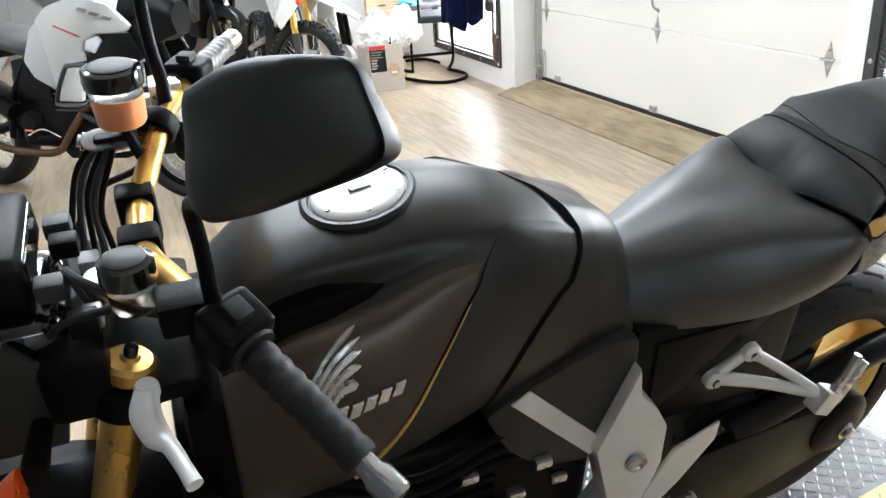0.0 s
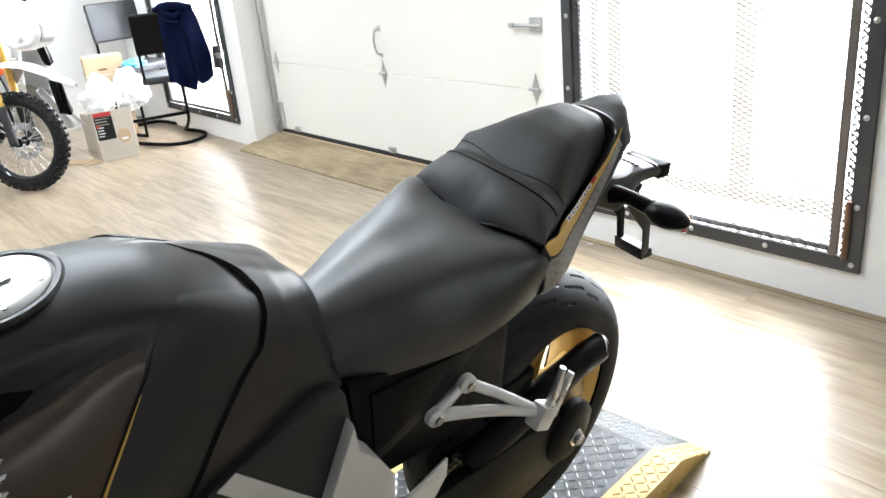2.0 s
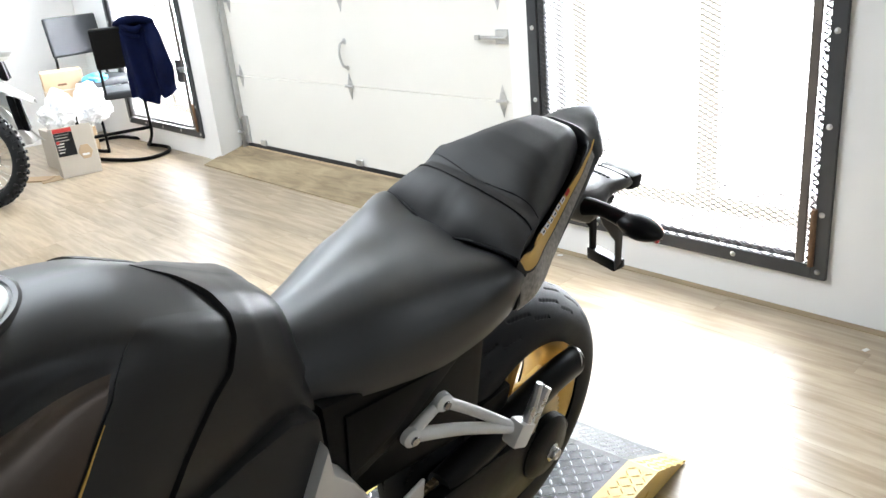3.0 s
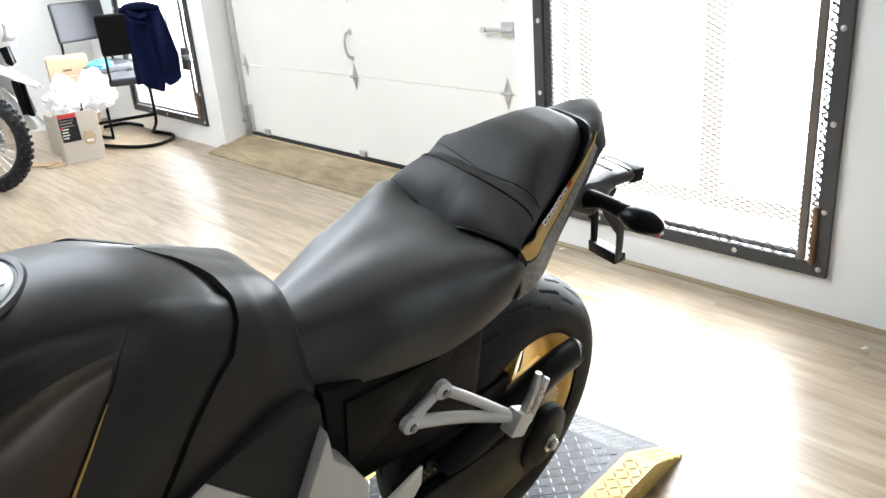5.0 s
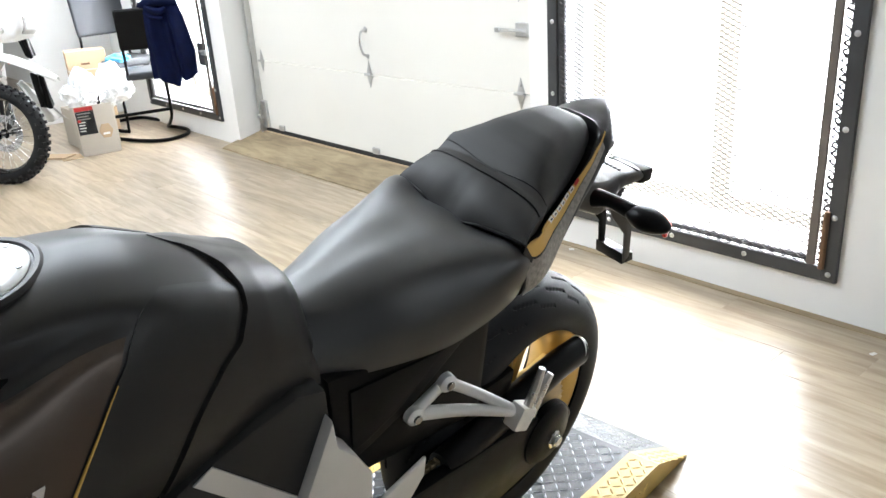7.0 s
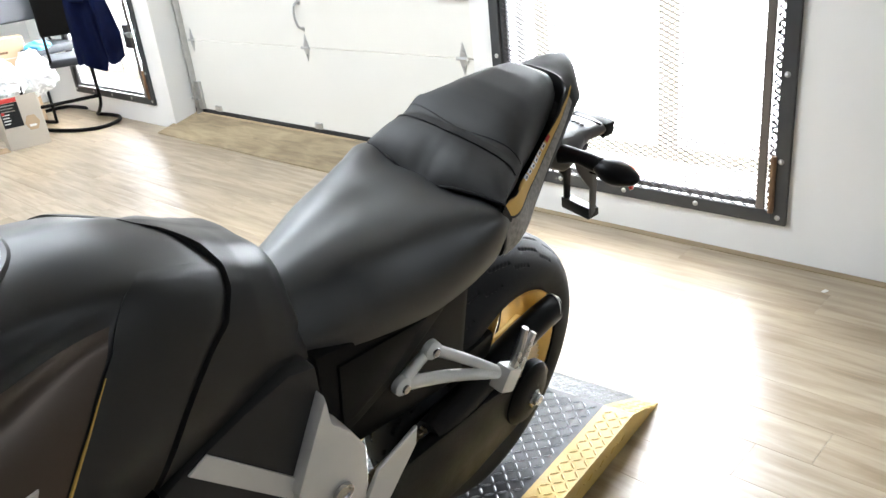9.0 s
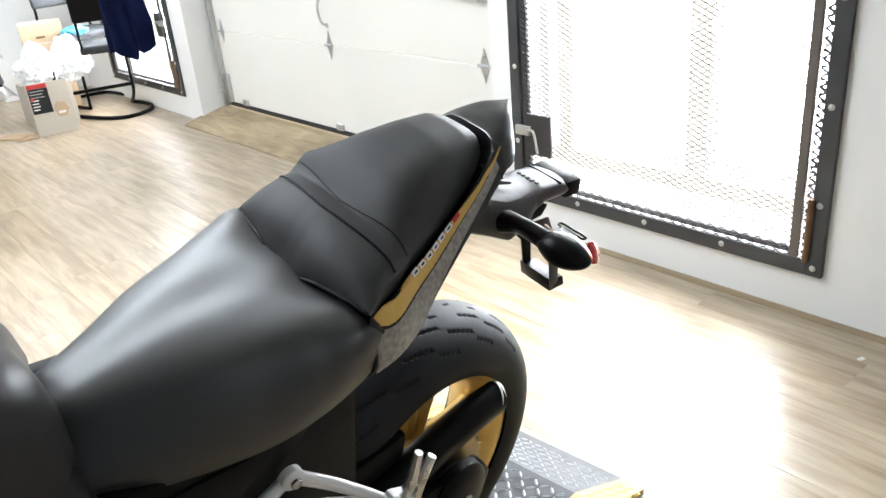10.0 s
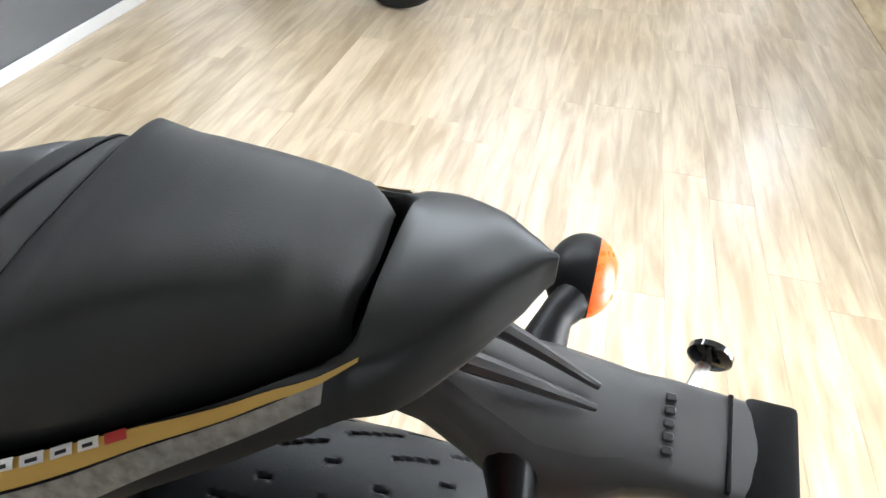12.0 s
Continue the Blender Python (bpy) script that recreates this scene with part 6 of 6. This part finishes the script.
    hull("fuel_tank", [(.30, [(0, 1.04), (.08, 1.02), (.12, .94), (.10, .85)]), (.50, [(0, 1.06), (.10, 1.03), (.13, .95), (.11, .85)]), (.72, [(0, .96), (.07, .95), (.09, .92), (.08, .88)])], M_white_plastic, b, "white fuel tank")
    hull("seat", [(.62, [(0, .97), (.06, .96), (.08, .92), (.07, .88)]), (1.0, [(0, .96), (.07, .955), (.08, .92), (.07, .88)]), (1.45, [(0, 1.0), (.06, .99), (.07, .97), (.05, .94)])], M_seat, b, "black slim seat")
    hull("tail", [(1.1, [(0, .93), (.07, .92), (.09, .90), (.07, .86)]), (1.5, [(0, .97), (.08, .96), (.08, .95), (.06, .92)]), (1.78, [(0, .98), (.04, .97), (.04, .965), (.03, .95)])], M_white_plastic, b)
    part("engine", box_bm((.45, -.12, .32), (.80, .12, .70), .05, 3), M_engine, b)
    part("frame_tube", tube_bm([(.22, 0, .98), (.34, 0, .50), (.50, 0, .30), (.80, 0, .32), (.84, 0, .60), (.62, 0, .90)], .022, 40, 10), M_engine, b)
    # dark cloth bag; the dark strip and pale lower panel stand for a motorcycle behind
    home = b.matrix_basis.inverted()
    def drape(nm, corners, thick, material, lab, sway, back=5.33):
        (xa, xb, za), (xc, xd, zc) = corners
        rows = []
        for k in range(19):
            f = k / 18
            row = []
            for q in range(28):
                a = 2 * math.pi * q / 28
                u = .5 - .5 * math.cos(a)
                x = (xa + (xc - xa) * f) * (1 - u) + (xb + (xd - xb) * f) * u
                fold = .012 * math.sin(11 * u + 3 * f + sway) + .010 * noise.noise(Vector((u * 4, f * 4, sway)))
                row.append(home @ Vector((x, back + thick * math.sin(a) + fold, za + (zc - za) * f + .012 * math.sin(7 * u + sway))))
            rows.append(row)
        part(nm, grid_bm(rows, ends=True, wrap=True), material, b, lab)
    drape("hanging_bag", ((.520, .600, .675), (.535, .640, .425)), .035, M_engine, "black cloth bag hanging at the side", .6)
    drape("dark_strip", ((.420, .520, 1.26), (.515, .590, .80)), .030, M_engine, "black strip standing in for dark parts of a motorcycle behind", 2.0)
    drape("lower_panel", ((.44, .50, .62), (.58, .74, .30)), .012, M_pale_panel, "pale grey lower panel", 3.1, 5.47)
    return b


def street_bike(front, rear, steer_deg, body, label, lean=4.0):
    b = thing("street_motorcycle", label, "motorcycle", heading(front, rear, lean), "black motorcycles parked along the back")
    wb = (Vector(rear) - Vector(front)).length
    turn = radians(steer_deg)
    cast_wheel(b, "front_wheel", .305, .058, .222, M_gloss, plain_grooves, .15, (0, 0, .305), 110, 18, turn)
    cast_wheel(b, "rear_wheel", .312, .085, .222, M_gloss, plain_grooves, .11, (wb, 0, .312), 110, 18)
    R = Matrix.Rotation(turn, 4, 'Z')
    for s in (1, -1):
        leg = part("fork_leg", tube_bm([tuple(R @ Vector((0, -.10 * s, .305))), tuple(R @ Vector((.08, -.10 * s, .56))), tuple(R @ Vector((.21, -.10 * s, .95)))], [.030, .027, .023], 16, 12), M_alu if s > 0 else M_engine, b, "bright fork leg")
        part("brake_caliper", box_bm((.03, -.07 * s - .03, .34), (.10, -.07 * s + .03, .46), .012, 2, turn=R), M_gold, leg, "gold brake caliper")
        part("handlebar", tube_bm([tuple(R @ Vector((.20, -.03 * s, 1.02))), tuple(R @ Vector((.22, -.2 * s, 1.08))), tuple(R @ Vector((.30, -.38 * s, 1.06)))], .013, 14, 8), M_engine, b)
        part("swingarm", tube_bm([(wb * .62, -.10 * s, .42), (wb, -.11 * s, .312)], [.032, .024], 6, 8), M_engine, b)
        part("side_fairing", prism_bm([(.10, .95), (.34, 1.0), (.62, .88), (.66, .66), (.46, .42), (.26, .46), (.20, .70)], .035, Matrix.Translation((0, -.18 * s, 0)), .012), body, b, "black side fairing")
    rows = []
    for k in range(12):
        a = radians(30 + 110 * k / 11)
        rows.append([tuple(R @ Vector((-.325 * math.cos(a), y * .062, .305 + .325 * math.sin(a) - .02 * y * y))) for y in (-1, -.6, 0, .6, 1)])
    fen = part("front_mudguard", grid_bm(rows), body, b)
    fen.modifiers.new("shell", 'SOLIDIFY').thickness = .004
    hull("fuel_tank", [(.24, [(0, .92), (.10, .90), (.16, .82), (.14, .72)]), (.45, [(0, 1.02), (.12, 1.0), (.17, .90), (.15, .74)]), (.72, [(0, .92), (.09, .90), (.13, .84), (.12, .76)])], body, b, "gloss black fuel tank")
    hull("seat", [(.66, [(0, .84), (.09, .83), (.13, .80), (.12, .76)]), (.95, [(0, .82), (.12, .81), (.15, .78), (.13, .73)]), (1.3, [(0, .90), (.10, .89), (.12, .87), (.09, .82)])], M_seat, b)
    hull("tail", [(1.0, [(0, .80), (.10, .79), (.13, .76), (.10, .70)]), (1.4, [(0, .90), (.08, .89), (.09, .87), (.06, .82)]), (1.66, [(0, .93), (.03, .92), (.03, .91), (.02, .89)])], body, b)
    hull("headlight", [(.0, [(0, 1.02), (.06, 1.0), (.09, .94), (.06, .86)]), (.10, [(0, 1.10), (.09, 1.06), (.13, .95), (.09, .84)]), (.22, [(0, 1.06), (.08, 1.03), (.11, .95), (.08, .86)])], body, b)
    part("engine", box_bm((.36, -.16, .26), (.82, .16, .66), .05, 3), M_engine, b)
    part("exhaust_can", tube_bm([(.95, -.17, .36), (1.4, -.20, .50)], [.045, .05], 8, 16), M_alu, b, "bright exhaust can")
    return b


adventure_bike()
dirt_bike()
street_bike((-.95, 5.98), (-1.75, 7.15), -8, M_gloss, "gloss black street motorcycle parked behind the white one")
street_bike((-.09, 7.50), (-.40, 8.90), 18, M_gloss, "gloss black street motorcycle with bright forks by the partition")
street_bike((-.12, 10.1), (-1.2, 11.0), 5, M_gloss, "black street motorcycle standing far back")


# ---- the corner by the second window ----
def visitor_chair(name, m, label, bow=None, back=M_chair):
    c = thing(name, label, "chair", m, "visitor chairs in the corner")
    part("seat", box_bm((-.24, -.23, .43), (.24, .23, .48), .02, 3), M_chair, c, "dark vinyl seat pad")
    bm = box_bm((-.24, -.02, -.13), (.24, .02, .13), .018, 3, turn=Matrix.Translation((0, .265, .755)) @ Matrix.Rotation(radians(-10), 4, 'X'))
    part("backrest", bm, back, c, "dark vinyl back panel")
    for s in (1, -1):
        part("frame_tube", tube_bm([(.22 * s, .29, .86), (.22 * s, .25, .62), (.22 * s, .22, .47), (.22 * s, -.20, .45)], .011, 24, 10), M_engine, c, "black tubular frame")
    if bow:
        # a floor loop of its own with a stem at each end and a bar between the stems
        home = m.inverted()
        def run(nm, pts, rad, lab, n=30):
            part(nm, tube_bm([home @ Vector(p) for p in pts], rad, n, 10), M_engine, c, lab)
        run("base_bow", bow, .013, "black curved floor bow", 60)
        a, z = Vector(bow[0]), Vector(bow[-1])
        top_a, top_z = Vector((1.588, 5.50, .0)), Vector((1.06, 5.66, .0))
        for foot, top in ((a, top_a), (z, top_z)):
            run("stem", [foot, foot.lerp(top, .5) + Vector((0, 0, .07)), top + Vector((0, 0, .20)), top + Vector((0, 0, .53 if top is top_a else .40))], .013, "black tubular stem")
        run("crossbar", [top_a + Vector((0, 0, .215)), top_z + Vector((0, 0, .205))], .012, "black tubular crossbar", 0)
        return c
    for s in (1, -1):
        part("frame_tube", tube_bm([(.22 * s, -.20, .45), (.22 * s, -.24, .40), (.22 * s, -.25, .06), (.22 * s, -.20, .015), (.22 * s, .18, .014)], .012, 30, 10), M_engine, c, "black tubular cantilever leg")
    part("base_bow", tube_bm([(.22, .16, .014), (.20, .26, .014), (.08, .31, .014), (-.08, .31, .014), (-.20, .26, .014), (-.22, .16, .014)], .012, 34, 10), M_engine, c, "black curved floor bow")
    return c


HIGH = Matrix.Diagonal((1, 1, 1.29, 1))
# same chair model twice; this back panel is black to paint its shade
visitor_chair("visitor_chair", Matrix.Translation((1.50, 5.42, 0)) @ Matrix.Rotation(radians(158), 4, 'Z') @ Matrix.Diagonal((1, 1, 1.21, 1)), "tall cantilever chair with a navy jacket over its back panel, which is blackened for shade",
              [(1.655, 5.80, .014), (1.690, 5.62, .014), (1.690, 5.46, .014), (1.605, 5.32, .014), (1.44, 5.255, .014), (1.31, 5.34, .014), (1.20, 5.58, .014), (1.14, 5.80, .014)], M_black)
visitor_chair("visitor_chair", Matrix.Translation((1.50, 6.14, 0)) @ Matrix.Rotation(radians(10), 4, 'Z') @ HIGH, "tall dark grey vinyl cantilever chair by the partition")


def jacket():
    j = thing("jacket", "navy blue cloth jacket draped over a chair back", "jacket", Matrix.Translation((1.485, 5.085, .0)) @ Matrix.Rotation(radians(-41), 4, 'Z'))
    # the back hangs as one broad panel, a front half with its sleeve hangs beside it; each edge swings in folds
    def hanging(nm, lab, edge_l, edge_r, head, foot, depth, seed, folds):
        rows = []
        for k in range(44):
            f = k / 43
            row = []
            for q in range(72):
                a = 2 * math.pi * q / 72
                u = .5 - .5 * math.cos(a)
                x = edge_l(f) + (edge_r(f) - edge_l(f)) * u
                pleat = math.sin(folds * u * math.pi + seed + .8 * math.sin(3 * f + seed)) * .024 * min(1, .25 + 1.3 * f)
                pleat += .008 * math.sin(9 * u + 6 * f + seed * 2)
                crease = .010 * noise.noise(Vector((x * 9, f * 5, seed)))
                y = -.01 + depth(f) * math.sin(a) * (.55 + .45 * abs(math.sin(a))) + pleat + crease
                hem = foot + .030 * math.sin(5 * u + seed) - .02 * u
                z = head + .018 * math.sin(4.2 * u + seed) - (head + .018 * math.sin(4.2 * u + seed) - hem) * f
                row.append((x, y, z))
            rows.append(row)
        part(nm, grid_bm(rows, ends=True, wrap=True), M_jacket, j, lab)
    swell = lambda f: .050 * min(1, .45 + 2.2 * f) * (1 - .35 * f)
    hanging("body", "broad navy cloth back panel", lambda f: -.175 + .02 * math.sin(2.5 * f) + .03 * max(0, f - .8) * 5 * .3, lambda f: .060 + .035 * f - .07 * max(0, f - .85) * 6 * .5, 1.095, .505, swell, .4, 3.4)
    hanging("sleeve", "hanging sleeve and front panel", lambda f: .030 + .018 * f, lambda f: .135 + .085 * min(1, f * 1.5) - .02 * f * f, 1.085, .545, swell, 2.3, 2.2)
    for pts, rad in (([(-.165, .01, 1.075), (-.10, -.035, 1.10), (-.03, -.05, 1.108), (.05, -.04, 1.105), (.13, .0, 1.08)], [.022, .030, .034, .032, .022]),
                     ([(-.10, -.045, 1.085), (-.05, -.066, 1.050), (.01, -.066, 1.035), (.05, -.056, 1.060)], [.016, .024, .024, .016]),
                     ([(-.12, -.050, 1.03), (-.06, -.060, 1.00), (.02, -.055, .985)], [.012, .018, .012])):
        part("collar", tube_bm(pts, rad, 36, 14), M_jacket, j, "rumpled collar")
    part("front_edge", tube_bm([(.068, -.050, 1.04), (.078, -.064, .85), (.100, -.056, .58)], .005, 20, 8), M_jacket, j, "stitched front edge")


jacket()


def printed_box():
    m = Matrix.Translation((.90, 5.30, 0)) @ Matrix.Rotation(radians(-8), 4, 'Z') @ Matrix.Rotation(radians(-9), 4, 'X')
    b = thing("cardboard_box", "pale printed cardboard box leaning back on the floor", "cardboard box", m)
    part("carton", box_bm((-.145, -.0, .0), (.145, .16, .385), .004, 2), M_card_light, b, "pale grey-brown carton", smooth=False)
    part("printed_panel", box_bm((-.135, -.0025, .165), (.0, .001, .345), 0), M_gloss, b, "black printed panel", smooth=False)
    part("printed_panel", box_bm((-.135, -.0028, .347), (.0, .001, .378), 0), M_red_bar, b, "red printed heading", smooth=False)
    for k in range(7):
        z = .33 - k * .022
        w = (.10, .085, .095, .05, .045, .05, .04)[k]
        part("printed_bar", box_bm((-.125, -.0035, z - .006), (-.125 + w, -.0015, z + .002), 0), M_white_bar if k > 2 else M_greystripe, b, "pale printed line", smooth=False)
    part("printed_red_mark", box_bm((-.128, -.0042, .262), (-.106, -.0015, .284), 0), M_red_bar, b, smooth=False)
    part("printed_picture", lathe_bm([(0, .003), (.052, .003), (.054, 0), (0, 0)], Matrix.Translation((.062, 0, .175)) @ AXLE @ Matrix.Diagonal((1, 1.15, 1, 1)), 6), M_card, b, "tan printed picture", smooth=False)
    part("printed_bar", box_bm((.035, -.0045, .145), (.085, -.0015, .162), 0), M_white_bar, b, smooth=False)
    part("flap", box_bm((-.30, -.02, .0), (-.15, .14, .006), .001, 1, turn=Matrix.Rotation(radians(9), 4, 'X')), M_card, b, "folded cardboard flap", smooth=False)
    b2 = thing("cardboard_box", "tall plain brown cardboard box by the partition", "cardboard box", Matrix.Translation((1.20, 6.20, 0)) @ Matrix.Rotation(radians(-14), 4, 'Z'))
    part("carton", box_bm((-.16, -.13, 0), (.16, .13, .72), .005, 2), M_card, b2, "plain brown carton", smooth=False)
    part("packing_tape", box_bm((-.161, -.131, .56), (.161, .131, .57), 0), M_card_light, b2, smooth=False)
    part("printed_bar", box_bm((-.05, -.1325, .605), (.02, -.1295, .622), 0), M_rust, b2, "small dark printed line", smooth=False)


printed_box()


def plastic_bags():
    rng = random.Random(9)
    for c, r, lab in (((.98, 5.74, .42), .16, "crumpled white plastic bag on the boxes"), ((1.24, 5.80, .42), .17, "crumpled white plastic bag, knotted, by the chair")):
        bm = bmesh.new()
        bmesh.ops.create_icosphere(bm, subdivisions=5, radius=1)
        for v in bm.verts:
            n = noise.fractal(v.co * 1.7 + Vector(c), 0.9, 2.1, 5)
            rid = abs(noise.noise(v.co * 3.1 + Vector(c) * 3))
            k = 1 + .20 * n - .22 * rid
            v.co = Vector((v.co.x * r * k * 1.05, v.co.y * r * k * .8, v.co.z * r * k * .85 + (.10 * r * (1 if v.co.z > .75 else 0)) + (.5 * r * max(0, v.co.z - .85) * 6)))
        ob = mesh_ob("plastic_bag", bm, M_bag)
        ob.location = c
        tagged(ob, lab, "plastic bag")
    bm = box_bm((.84, 5.62, 0), (1.16, 5.96, .31), .006, 2)
    ob = mesh_ob("cardboard_box", bm, M_card_light, smooth=False)
    tagged(ob, "low pale cardboard box under the plastic bags", "cardboard box")
    bm = bmesh.new()
    bmesh.ops.create_icosphere(bm, subdivisions=4, radius=1)
    for v in bm.verts:
        k = 1 + .35 * noise.noise(v.co * 2.2)
        v.co = Vector((v.co.x * .10 * k, v.co.y * .10 * k, v.co.z * .045 * k))
    ob = mesh_ob("shop_cloth", bm, M_cyan)
    ob.location = (1.40, 5.98, .625)
    tagged(ob, "crumpled light blue cloth on the chair seat", "cloth")


plastic_bags()


def floor_litter():
    rng = random.Random(5)
    for k, (x, y, mtl, nm, lab, s) in enumerate((
            (1.62, 1.30, M_rust, "wood_chip", "small brown wood chip at the wall's foot", .022), (1.64, 1.16, M_paper, "paint_flake", "small white paint flake on the floor", .012),
            (1.60, 1.40, M_paper, "paint_flake", "small white paint flake on the floor", .010), (1.55, -.24, M_paper, "paper_scrap", "tiny white paper scrap on the floor", .012),
            (.62, 5.50, M_card, "cardboard_flap", "flat piece of brown cardboard on the floor", .11))):
        bm = box_bm((-s, -s * .6, 0), (s, s * .6, .003 if s < .1 else .012), .001, 1)
        ob = mesh_ob(nm, bm, mtl, smooth=False)
        ob.location = (x, y, .004 if x > 1.6 else 0)
        ob.rotation_euler = (0, 0, rng.random() * 3)
        tagged(ob, lab, "litter" if s < .1 else "cardboard")


floor_litter()
planks()
